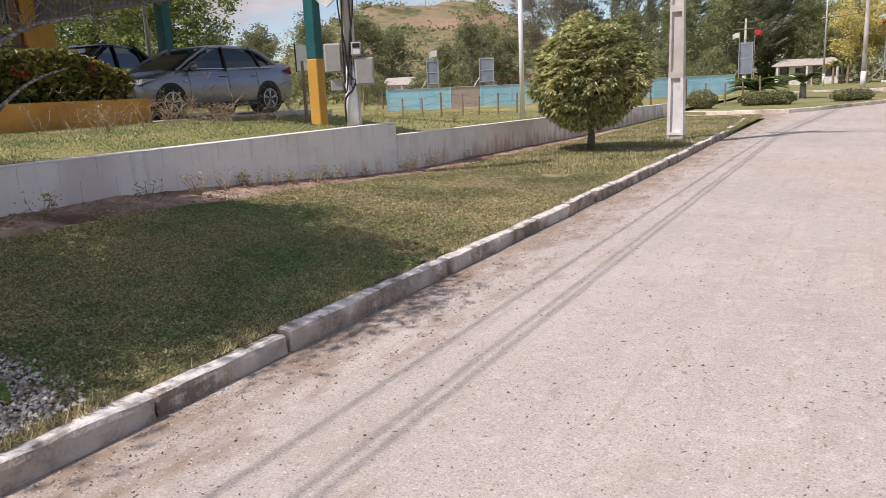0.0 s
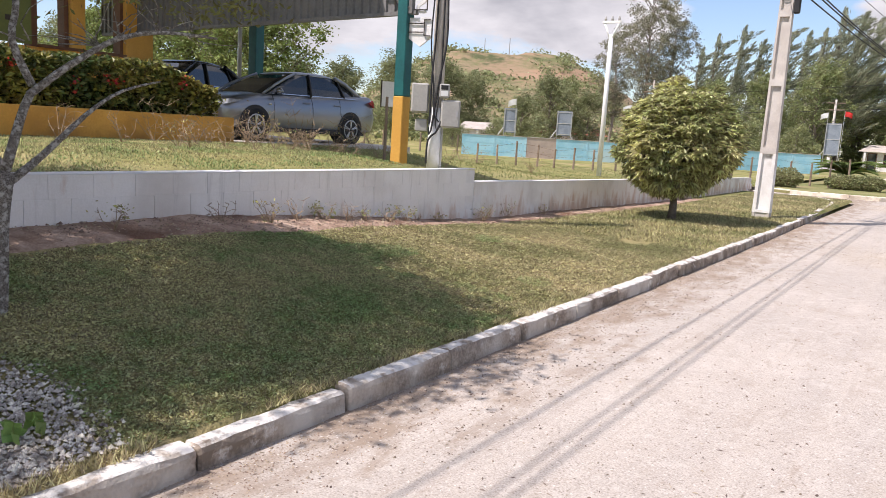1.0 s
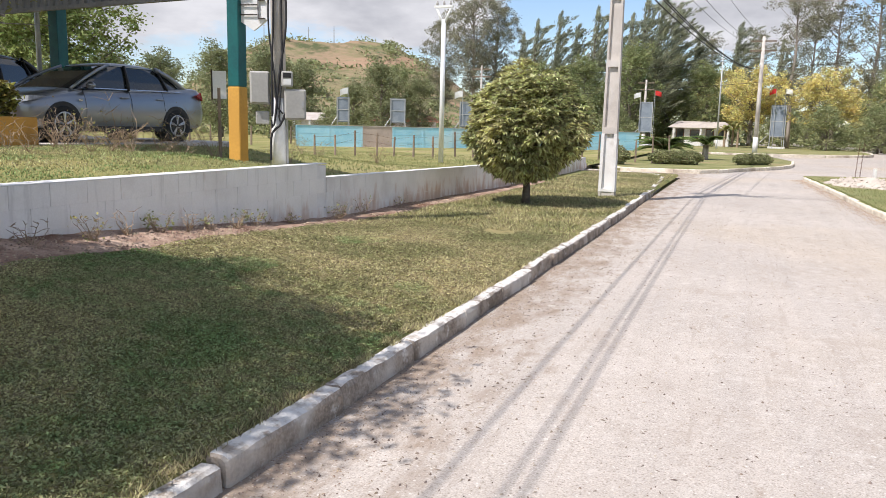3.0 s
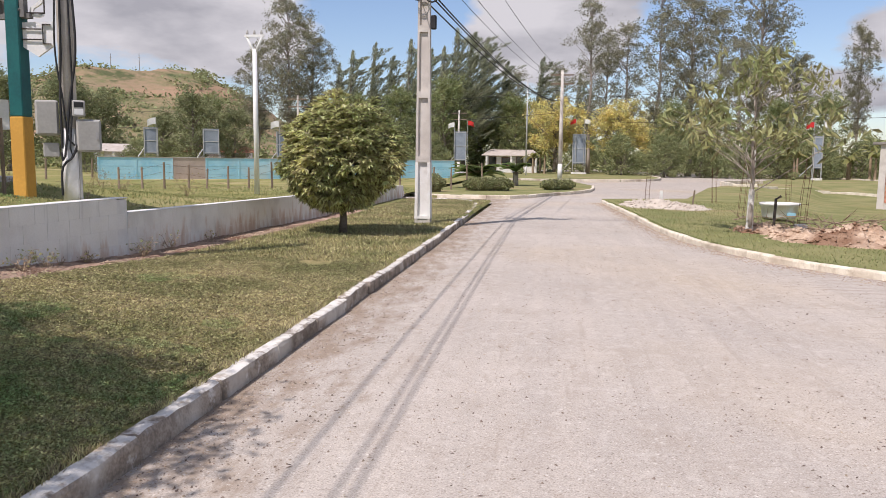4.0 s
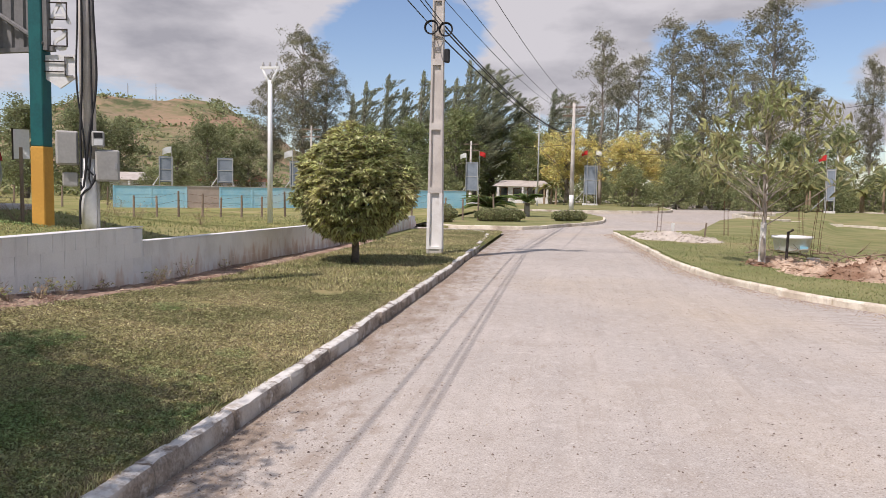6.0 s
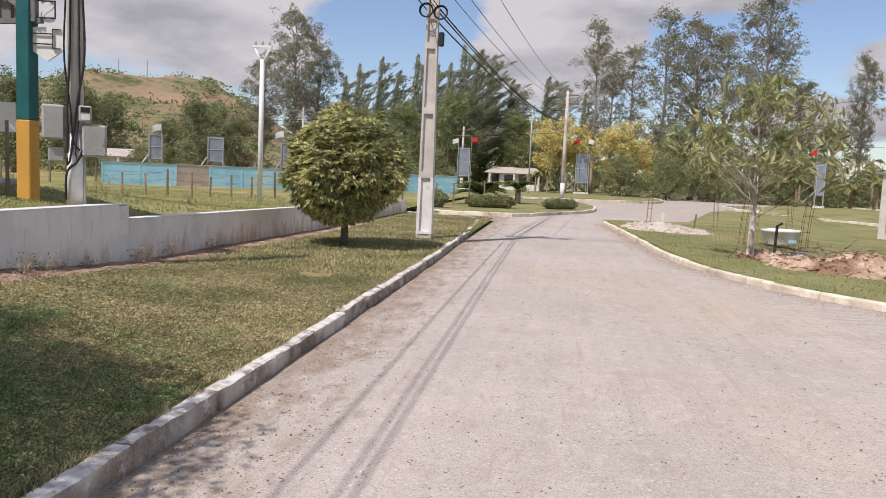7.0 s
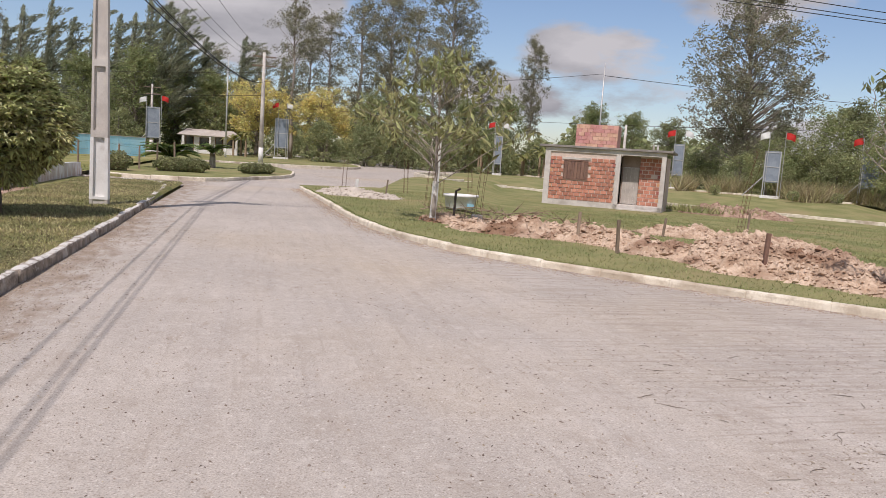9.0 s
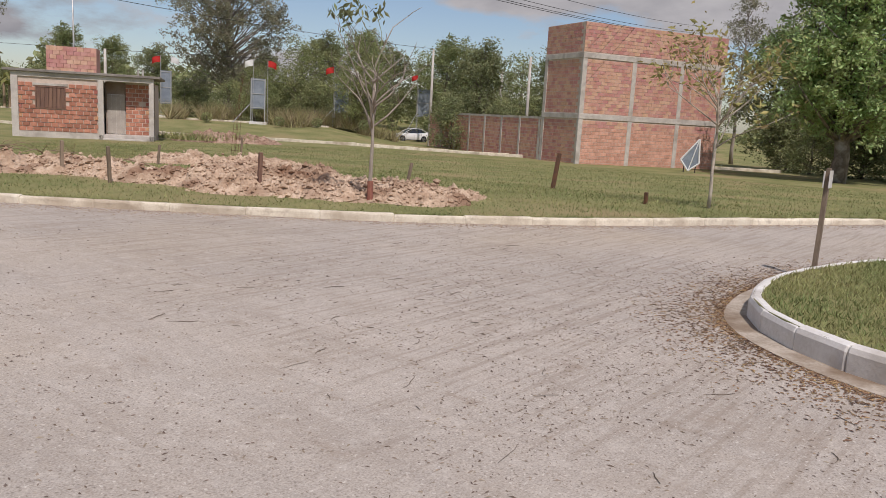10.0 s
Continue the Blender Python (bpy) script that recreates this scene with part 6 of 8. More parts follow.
xx = np.where(face < 0.6, 0.62 - 0.12 * r.uniform(0, 1, n) - 0.25 * np.clip(u - 0.75, 0, 1), r.uniform(-0.5, 0.55, n))
zz = np.where(face < 0.6, zz, top * r.uniform(0.85, 1.04, n))
g = Geo().leaves(np.stack([xx + 0.06 * r.normal(size=n), yy, zz], 1), 0.12, r, ratio=0.42)
part("foliage", g, HEDGELEAF, hedge)
# near-black block behind the leaves paints in the hedge's inner shade
part("inner_growth", Geo().box(-0.45, 0.42, 1.6, 10.6, 0.0, 0.62), mat("hedge_core_dark", (0.02, 0.022, 0.012), (0.03, 0.03, 0.015), scale=4, fine=30, rough=1.0, bump=0.5), hedge)
for i in range(9):
    y, z = r.uniform(2, 10.9), r.uniform(0.35, 0.8)
    part("flower", Geo().leaves(np.array([0.66, y, z]) + r.normal(size=(14, 3)) * 0.05, 0.07, r, ratio=0.8), FLOWER, hedge, "red flower", kind="stuff")


# ---- cars ----
BODY = [(-2.235, 0.60, 0.46, 0.90), (-2.20, 0.74, 0.34, 1.02), (-2.05, 0.81, 0.29, 1.07), (-1.6, 0.855, 0.24, 1.06), (-0.8, 0.865, 0.21, 1.01), (0.0, 0.865, 0.21, 0.97), (0.8, 0.865, 0.21, 0.94),
        (1.15, 0.86, 0.22, 0.93), (1.55, 0.85, 0.24, 0.87), (1.9, 0.81, 0.26, 0.80), (2.12, 0.73, 0.28, 0.72), (2.22, 0.60, 0.33, 0.62)]


def side_y(hw, zb, zt, z):
    m = 0.60
    return hw * (1 - 0.13 * ((z - m) / (zt - m)) ** 2) if z > m else hw * (1 - 0.07 * ((m - z) / (m - zb + 1e-6)) ** 2)


def station(x):
    for a, b in zip(BODY, BODY[1:]):
        if a[0] <= x <= b[0]:
            t = (x - a[0]) / (b[0] - a[0])
            return [a[i] + (b[i] - a[i]) * t for i in range(4)]
    return BODY[0] if x < BODY[0][0] else BODY[-1]


def car(name, label, at, paint, group=""):
    c = thing(name, label, "car", at, group=group)
    rings = []
    xs = [b[0] for b in BODY] + [-1.3, -0.4, 0.4, 1.35, 1.75]
    for x in sorted(xs):
        _, hw, zb, zt = station(x)
        zs = [zb, zb + 0.1 * (zt - zb), 0.45 if zb < 0.4 else zb + 0.02, 0.60 if zt > 0.62 else zt - 0.005, zb + 0.8 * (zt - zb), zt - 0.02]
        zs = sorted(zs)
        right = [(x, side_y(hw, zb, zt, z), z) for z in zs]
        crown = [(x, hw * 0.70, zt + 0.012), (x, hw * 0.35, zt + 0.028)]
        half = [(x, hw * 0.6, zb - 0.02)] + right + crown
        rings.append(half + [(p[0], -p[1], p[2]) for p in reversed(half)])
    part("body", Geo().loft(rings), paint, c, smooth=True)
    # glasshouse and roof
    def ring(z, xf, xr, hw, n=4):
        e = 0.10
        q = [(xf, -hw * 0.72), (xf - 0.10, -hw * 0.93), (xf - 0.30, -hw), (xr + 0.45, -hw), (xr + 0.14, -hw * 0.93), (xr, -hw * 0.70)]
        return [(x, y, z) for x, y in q] + [(x, -y, z) for x, y in reversed(q)]
    part("glasshouse", Geo().loft([ring(0.93, 1.22, -1.86, 0.77), ring(1.12, 0.86, -1.62, 0.71), ring(1.28, 0.52, -1.36, 0.655), ring(1.40, 0.20, -1.06, 0.60)]), CARGLASS, c, smooth=False)
    part("roof", Geo().loft([ring(1.385, 0.26, -1.12, 0.612), ring(1.42, 0.16, -1.02, 0.595), ring(1.455, -0.04, -0.86, 0.50), ring(1.47, -0.25, -0.70, 0.30)]), paint, c, smooth=True)
    for s in (-1, 1):
        for pts, rad, m in (([(1.16, 0.76, 0.93), (0.82, 0.725, 1.13), (0.50, 0.67, 1.28), (0.18, 0.612, 1.40)], 0.030, paint), ([(-0.12, 0.785, 0.95), (-0.15, 0.735, 1.12), (-0.18, 0.62, 1.40)], 0.032, TRIMBLACK),
                            ([(-1.80, 0.66, 1.00), (-1.55, 0.68, 1.13), (-1.28, 0.655, 1.28), (-0.98, 0.605, 1.40)], 0.050, paint), ([(-1.15, 0.775, 0.98), (-1.10, 0.72, 1.14), (-1.02, 0.645, 1.33)], 0.022, TRIMBLACK)):
            part("pillar", Geo().tube([(x, s * (y + 0.006), z) for x, y, z in pts], rad, 8), m, c, smooth=True)
        part("window_trim", Geo().tube([(x, s * 0.787, 0.955 + 0.03 * (0.8 - x) / 2.4) for x in (1.0, 0.3, -0.5, -1.5)], 0.010, 5), CHROME, c)
        for x in (-1.30, 1.40):
            arch = Geo()
            arch.loft([[(x + 0.365 * math.cos(6.2832 * i / 28), s * y, 0.335 + 0.365 * math.sin(6.2832 * i / 28)) for i in range(28)] for y in (0.55, 0.868)])
            part("wheel_arch", arch, TRIMBLACK, c)
            tyre = Geo()
            tyre.loft([[(x + q * math.cos(6.2832 * i / 32), s * y, 0.315 + q * math.sin(6.2832 * i / 32)) for i in range(32)] for q, y in ((0.20, 0.86), (0.225, 0.885), (0.30, 0.885), (0.318, 0.86), (0.318, 0.71), (0.29, 0.69))])
            wh = part("tyre", tyre, TYRE, c, smooth=True)
            part("rim_disc", Geo().loft([[(x + q * math.cos(6.2832 * i / 28), s * y, 0.315 + q * math.sin(6.2832 * i / 28)) for i in range(28)] for q, y in ((0.212, 0.80), (0.212, 0.858), (0.205, 0.87), (0.19, 0.83))]), TRIMBLACK, wh)
            sp = Geo()
            for k in range(5):
                for d in (-0.10, 0.10):
                    a = 6.2832 * k / 5 + 0.3
                    sp.tube([(x + 0.03 * math.cos(a), s * 0.876, 0.315 + 0.03 * math.sin(a)), (x + 0.195 * math.cos(a + d), s * 0.882, 0.315 + 0.195 * math.sin(a + d))], 0.014, 5)
            sp.tube([(x + 0.203 * math.cos(6.2832 * i / 28), s * 0.876, 0.315 + 0.203 * math.sin(6.2832 * i / 28)) for i in range(29)], 0.013, 5)
            part("rim", sp, ALLOY, wh, "silver alloy wheel")
        for x, z0, z1 in ((0.92, 0.30, 0.93), (-0.14, 0.28, 0.95), (-0.98, 0.55, 0.98)):
            st = station(x)
            part("door_seam", Geo().tube([(x - 0.05 * (i == 0), s * (side_y(st[1], st[2], st[3], z0 + (z1 - z0) * i / 6) + 0.0005), z0 + (z1 - z0) * i / 6) for i in range(7)], 0.005, 4), TRIMBLACK, c)
        for x in (0.02, -0.98 + 0.1):
            part("door_handle", Geo().box(x - 0.10, x + 0.10, s * 0.845 - 0.012, s * 0.845 + 0.014, 0.80, 0.825, 0.006), paint, c)
        mir = part("mirror", Geo().ball((0.84, s * 0.90, 1.00), (0.07, 0.10, 0.065), 10, 6), paint, c, smooth=True)
        part("mirror_arm", Geo().tube([(0.86, s * 0.78, 0.95), (0.85, s * 0.86, 0.97)], 0.02, 6), TRIMBLACK, mir)
        part("headlight", Geo().loft([[(x, s * y, z) for x, y, z in p] for p in ([(2.185, 0.55, 0.63), (2.02, 0.79, 0.68), (1.72, 0.85, 0.77), (1.98, 0.77, 0.775), (2.165, 0.56, 0.70)], [(2.20, 0.56, 0.635), (2.04, 0.80, 0.685), (1.74, 0.86, 0.775), (2.0, 0.78, 0.78), (2.18, 0.57, 0.705)])]), LENS, c)
        part("tail_lamp", Geo().loft([[(x, s * y, z) for x, y, z in p] for p in ([(-2.215, 0.45, 0.86), (-2.12, 0.79, 0.84), (-1.88, 0.83, 0.93), (-2.08, 0.78, 1.0), (-2.19, 0.5, 0.96)], [(-2.235, 0.46, 0.865), (-2.14, 0.805, 0.845), (-1.89, 0.848, 0.935), (-2.10, 0.795, 1.005), (-2.21, 0.51, 0.965)])]), REDLAMP, c)
        part("sill_trim", Geo().box(-0.92, 0.90, s * 0.845 - 0.03, s * 0.845 + 0.03, 0.20, 0.29, 0.01), TRIMBLACK, c)
        part("fender_badge", Geo().box(1.00, 1.08, s * 0.864 - 0.004, s * 0.864 + 0.004, 0.72, 0.745), CHROME, c)
    part("grille", Geo().box(2.17, 2.235, -0.5, 0.5, 0.40, 0.56, 0.01), TRIMBLACK, c)
    part("number_plate", Geo().box(-2.26, -2.235, -0.2, 0.2, 0.62, 0.74), WHITE, c)
    part("underbody", Geo().box(-1.9, 1.9, -0.72, 0.72, 0.19, 0.35), TRIMBLACK, c)
    return c


car("parked_sedan", "silver-grey four-door sedan parked under the canopy", pose(-13.46, 13.06, 1.11, 0, 0, -93) @ Matrix.Diagonal((1.05, 1.05, 1.07, 1)), PAINT)
car("parked_car", "black car parked behind the hedge", pose(-16.6, 12.6, 1.112, 0, 0, -75) @ Matrix.Diagonal((1.05, 1.05, 1.22, 1)), BLACKCAR)
car("parked_hatchback", "small white car parked on the far grass", pose(*polar(48.1, 76), dip(*polar(48.1, 76)) + 0.02, 0, 0, 150) @ Matrix.Diagonal((0.8, 0.92, 0.92, 1)), WHITECAR)
setting("paving", Geo().prism([(-12.0, 10.4), (-11.6, 15.6), (-21, 17.5), (-21, 10.5)], 0.8, 1.112), CONCRETE, "low concrete paving under the canopy", "paving")

# ---- field beyond the terrace ----
A, B = Vector((-26.5, 41.5)), Vector((-8.1, 57.6))
d = (B - A).normalized()
L = (B - A).length
turn = math.degrees(math.atan2(d.y, d.x))
blue = thing("blue_wall", "long low wall painted light blue with a bare patch", "wall", pose(A.x, A.y, 0.0, 0, 0, turn), kind="structure")
k = int(L / 2.0)
for i in range(k):
    x0, x1 = i * L / k, (i + 1) * L / k
    bare = 3.6 < x0 + 0.5 < 5.6
    part("wall_panel", Geo().box(x0 + 0.004, x1 - 0.004, -0.07, 0.07, -0.1, 1.50, 0.01), PINKWALL if bare else BLUE, blue)
    part("pilaster", Geo().box(x0 - 0.05, x0 + 0.05, -0.085, -0.072, 0.0, 1.50), BLUE, blue)
    for z in (0.5, 1.0):
        part("joint_band", Geo().box(x0 + 0.01, x1 - 0.01, -0.076, -0.072, z, z + 0.03), PINKWALL if bare else BLUE, blue)
part("cap", Geo().box(0, L, -0.1, 0.1, 1.502, 1.54), CONCRETE, blue)
rng = random.Random(31)
fence = thing("field_fence", "old wire fence of leaning wooden posts in the field", "fence", pose(0, 0, 0))
posts = []
for i in range(20):
    x, y = -18.5 + 0.75 * i, 30.5 + 0.42 * i + rng.uniform(-0.3, 0.3)
    if abs(x + 11.5) < 0.25:
        x += 0.4
    z = field_z(x, y)
    h = rng.uniform(0.85, 1.2)
    t = (rng.uniform(-0.06, 0.06), rng.uniform(-0.06, 0.06))
    part("fence_post", Geo().tube([(x, y, z - 0.1), (x + t[0], y + t[1], z + h)], [0.05, 0.04], 6), WOOD, fence)
    posts.append((x + t[0], y + t[1], z + h))
for q in (0.08, 0.4, 0.7):
    part("fence_wire", Geo().tube([(x, y - 0.05, z - q) for x, y, z in posts], 0.004, 4), RUST, fence)
for i in range(14):
    x, y = rng.uniform(-16, -6.9), rng.uniform(11.2, 25)
    dry_weed(x, y, field_z(x, y), rng.uniform(0.3, 0.55), 300 + i, leafy=8)
for i in range(12):
    az = -41 + 1.4 * i
    x, y = polar(az, rng.uniform(48, 56))
    p = thing("fence_stake", "weathered wooden stake in the far field", "post", pose(x, y, 0.1), group="far stakes")
    part("stake", Geo().tube([(0, 0, -0.1), (0.03, 0, 1.3)], [0.07, 0.05], 6), WOOD, p)
sb = thing("notice_board", "small white notice board on a thin post", "sign", pose(-9.4, 11.8, 1.02, 0, 0, 30))
part("post", Geo().tube([(0, 0, -0.1), (0, 0, 1.1)], 0.03, 6), WOOD, sb)
part("board", Geo().box(-0.10, 0.12, -0.015, 0.015, 0.92, 1.38), WHITE, sb)
part("frame", Geo().box(-0.125, -0.102, -0.02, 0.02, 0.90, 1.40), IRON, sb)


def house(at, w, dpt, h, label, wall_m, roof_m, bays):
    hs = thing("house", label, "house", at)
    part("wall", Geo().box(-w / 2, w / 2, 0, dpt, 0, h), wall_m, hs)
    e = 0.5
    part("roof", Geo().add([(-w / 2 - e, -e, h), (w / 2 + e, -e, h), (w / 2 + e, dpt + e, h), (-w / 2 - e, dpt + e, h), (-w * 0.42, dpt / 2, h + 0.75), (w * 0.42, dpt / 2, h + 0.75)],
                           [(0, 1, 5, 4), (1, 2, 5), (2, 3, 4, 5), (3, 0, 4), (3, 2, 1, 0)]), roof_m, hs)
    for x, z0, z1, ww in bays:
        f = part("window", Geo().box(x - ww / 2, x + ww / 2, -0.05, -0.004, z0, z1), BROWN, hs)
        part("pane", Geo().box(x - ww / 2 + 0.08, x + ww / 2 - 0.08, -0.07, -0.054, z0 + 0.08, z1 - 0.08), CARGLASS, f)
    for x in (-w / 2 + 0.2, 0, w / 2 - 0.2):
        part("porch_post", Geo().box(x - 0.1, x + 0.1, -0.45, -0.25, 0, h), wall_m, hs)


house(pose(*polar(-3.0, 92), 0.14, 0, 0, 3), 6.2, 5, 2.0, "far white house with a pale low roof among trees", WHITEWASH, ROOFTILE, ((-2.2, 0.0, 1.9, 0.9), (-0.6, 0.8, 1.8, 1.1), (1.0, 0.0, 1.9, 0.9), (2.3, 0.8, 1.8, 1.0)))
house(pose(*polar(-31.2, 78), 0.1, 0, 0, 30), 3.4, 3, 1.9, "far small white house beyond the blue wall", WHITEWASH, ROOFTILE, ((-0.8, 0.6, 1.4, 0.7), (0.8, 0.0, 1.5, 0.7)))
house(pose(*polar(-24.2, 88), 0.1, 0, 0, 22), 7.0, 3, 2.0, "far low house with a reddish roof", WHITEWASH, BRICK, ((-2.0, 0.6, 1.5, 0.9), (0.8, 0.6, 1.5, 0.9)))


def billboard(az, d, base, z0, z1, w, flags, face=0.0):
    x, y = polar(az, d)
    b = thing("billboard", "tall narrow board on steel legs, seen from behind", "billboard", pose(x, y, base, 0, 0, -az + face), group="billboards along the road")
    part("panel", Geo().box(-w / 2, w / 2, -0.03, 0.03, z0, z1, 0.006), PANEL, b)
    for s in (-1, 1):
        part("leg", Geo().box(s * (w / 2 - 0.05) - 0.035, s * (w / 2 - 0.05) + 0.035, -0.10, -0.032, -0.1, z1), STEEL, b)
    for z in (z0 + 0.1, (z0 + z1) / 2, z1 - 0.1):
        part("rail", Geo().box(-w / 2 + 0.03, w / 2 - 0.03, -0.06, -0.032, z - 0.03, z + 0.03), STEEL, b)
    part("prop", Geo().tube([(-w / 2, -0.1, z0 + 0.4), (-w / 2 - 1.3, -1.0, 0.0)], 0.035, 6), STEEL, b)
    part("foot_block", Geo().box(-w / 2 - 0.1, w / 2 + 0.1, -0.2, 0.2, -0.1, 0.12, 0.02), WHITEWASH, b)
    for k, (dx, h, m) in enumerate(flags):
        fl = thing("flag", "red flag on a thin pole above a board" if m is RED else "white flag on a thin pole above a board", "flag", pose(x + dx * math.cos(radians(az)), y - dx * math.sin(radians(az)) - 0.2, base, 0, 0, -az), group="flags along the road")
        part("pole", Geo().tube([(0, 0, -0.1), (0, 0, h)], 0.025, 6), STEEL, fl)
        g = Geo()
        s = 1 if k % 2 else -1
        for i in range(9):
            u = i / 8
            for j in range(5):
                g.v.append((s * (0.03 + 0.62 * u), 0.07 * math.sin(5 * u + j * 0.6) * u, h - 0.04 - 0.48 * j / 4 - 0.20 * u * u))
        g.f = [(5 * i + j, 5 * i + j + 1, 5 * i + j + 6, 5 * i + j + 5) for i in range(8) for j in range(4)]
        part("cloth", g, m, fl, smooth=True)
    return b


billboard(17.9, 77.5, 0.15, 1.0, 3.9, 0.75, ((-0.5, 5.2, RED), (0.3, 5.2, CLOTH)))
billboard(30.8, 69, 0.15, 1.1, 3.8, 0.9, ((-0.5, 5.0, RED), (0.3, 5.0, CLOTH)))
billboard(37.0, 63, 0.15, 1.1, 3.45, 1.15, ((-0.5, 4.9, CLOTH), (0.6, 4.9, RED)))
billboard(42.9, 66, 0.15, 1.1, 3.5, 1.2, ((-0.8, 4.9, RED), (0.6, 4.9, CLOTH)))
billboard(48.9, 84, -0.9, 2.2, 5.2, 1.4, ((-0.9, 6.6, RED), (0.6, 6.6, CLOTH)))
billboard(1.95, 88, 0.2, 1.1, 4.4, 1.5, ((-0.4, 6.1, RED), (0.5, 6.1, CLOTH)))
billboard(-6.8, 83, 0.2, 1.3, 4.4, 1.35, ((-0.6, 5.4, CLOTH), (0.8, 5.6, RED)))
billboard(-28.8, 64, 0.2, 1.6, 3.6, 1.05, ((0.5, 4.4, CLOTH),))
billboard(-24.8, 64, 0.2, 1.6, 3.6, 1.25, ())
billboard(-19.8, 62, 0.2, 1.4, 3.4, 1.0, ((-0.2, 4.3, CLOTH),))


# ---- island planting ----
def low_hedge(x0, y0, x1, y1, w, h, seed):
    r = np.random.default_rng(seed)
    a, b = Vector((x0, y0)), Vector((x1, y1))
    L = (b - a).length
    hd = thing("low_hedge", "low clipped hedge with greyish green leaves", "hedge", pose(x0, y0, 0.1, 0, 0, math.degrees(math.atan2(y1 - y0, x1 - x0))), group="island hedges")
    n = int(2200 * L)
    u = r.uniform(0, L, n)
    p = r.normal(size=(n, 3))
    p /= np.linalg.norm(p, axis=1, keepdims=True)
    endf = np.clip(np.minimum(u, L - u) / 0.3, 0.35, 1)
    g = Geo().leaves(np.stack([u, p[:, 1] * w * 0.5 * endf, h * 0.5 + p[:, 2] * h * 0.5 * endf], 1) + r.normal(size=(n, 3)) * 0.03, 0.10, r, ratio=0.5)
    part("foliage", g, leafmat("hedge_leaf", (0.36, 0.36, 0.18), (0.22, 0.235, 0.11)), hd)
    part("stem", Geo().box(0.2, L - 0.2, -0.03, 0.03, -0.05, h * 0.6), DRYSTEM, hd)


low_hedge(-5.1, 37.6, -2.75, 38.1, 0.8, 0.62, 1)
low_hedge(-1.4, 39.9, 0.25, 41.1, 0.7, 0.5, 2)
low_hedge(-7.0, 35.4, -5.7, 35.5, 0.8, 0.8, 3)


def cycad(x, y, z, s, n, stem, seed, label):
    c = thing("cycad", label, "palm", pose(x, y, z))
    rg = random.Random(seed)
    part("stem", Geo().tube([(0, 0, -0.05), (0, 0, stem)], [0.16 * s, 0.13 * s], 8), BARK, c)
    for i in range(n):
        a = i * 2.399 + rg.uniform(-0.2, 0.2)
        e = rg.uniform(0.5, 1.35)
        L = s * rg.uniform(0.85, 1.1)
        g = Geo()
        pts = []
        for k in range(9):
            t = k / 8
            pts.append(Vector((math.cos(a) * L * t * math.cos(e * (1 - 0.55 * t)), math.sin(a) * L * t * math.cos(e * (1 - 0.55 * t)), stem + L * t * math.sin(e) - 0.55 * L * t * t)))
        g.tube(pts, [0.016 * s * (1 - 0.8 * k / 8) for k in range(9)], 4)
        for k in range(1, 27):
            t = k / 27 * 8
            p = pts[int(t)].lerp(pts[min(8, int(t) + 1)], t - int(t))
            w = 0.24 * s * math.sin(math.pi * min(0.98, 0.12 + 0.86 * k / 27))
            side = Vector((-math.sin(a), math.cos(a), 0.25))
            fw = Vector((math.cos(a), math.sin(a), 0)) * 0.10 * s
            for q in (-1, 1):
                tip = p + Vector((side.x * q, side.y * q, side.z)) * w + fw
                g.add([p - fw * 0.35, p + fw * 0.55, tip], [(0, 1, 2)])
        part("frond", g, PALMLEAF, c)


cycad(-4.8, 41.5, 0.1, 1.6, 40, 0.5, 1, "broad dark-green cycad with arching fronds on the island")
cycad(-3.0, 46.0, 0.1, 1.15, 30, 0.8, 2, "smaller dark cycad with a short trunk on the island")
for i, az in enumerate((-2.3, 0.6, 8.6, 16.5, 26.5, 33.5, 38.5, 41.2, 44.6, 46.7)):
    d = (84, 86, 80, 76, 70, 62, 60, 62, 62, 64)[i]
    x, y = polar(az, d)
    s = thing("round_shrub", "small round clipped shrub behind the far kerb", "shrub", pose(x, y, 0.1), group="far round shrubs")
    r = np.random.default_rng(400 + i)
    p = r.normal(size=(420, 3))
    p /= np.linalg.norm(p, axis=1, keepdims=True)
    part("foliage", Geo().leaves(p * np.array([0.42, 0.42, 0.36]) * r.uniform(0.8, 1.05, (420, 1)) + np.array([0, 0, 0.36]), 0.13, r, ratio=0.5), DARKLEAF, s)
    part("stem", Geo().tube([(0, 0, -0.05), (0, 0, 0.4)], 0.03, 5), BARK, s)


BANANA = leafmat("banana_leaf", (0.20, 0.22, 0.07), (0.32, 0.28, 0.12), vary=0.3)


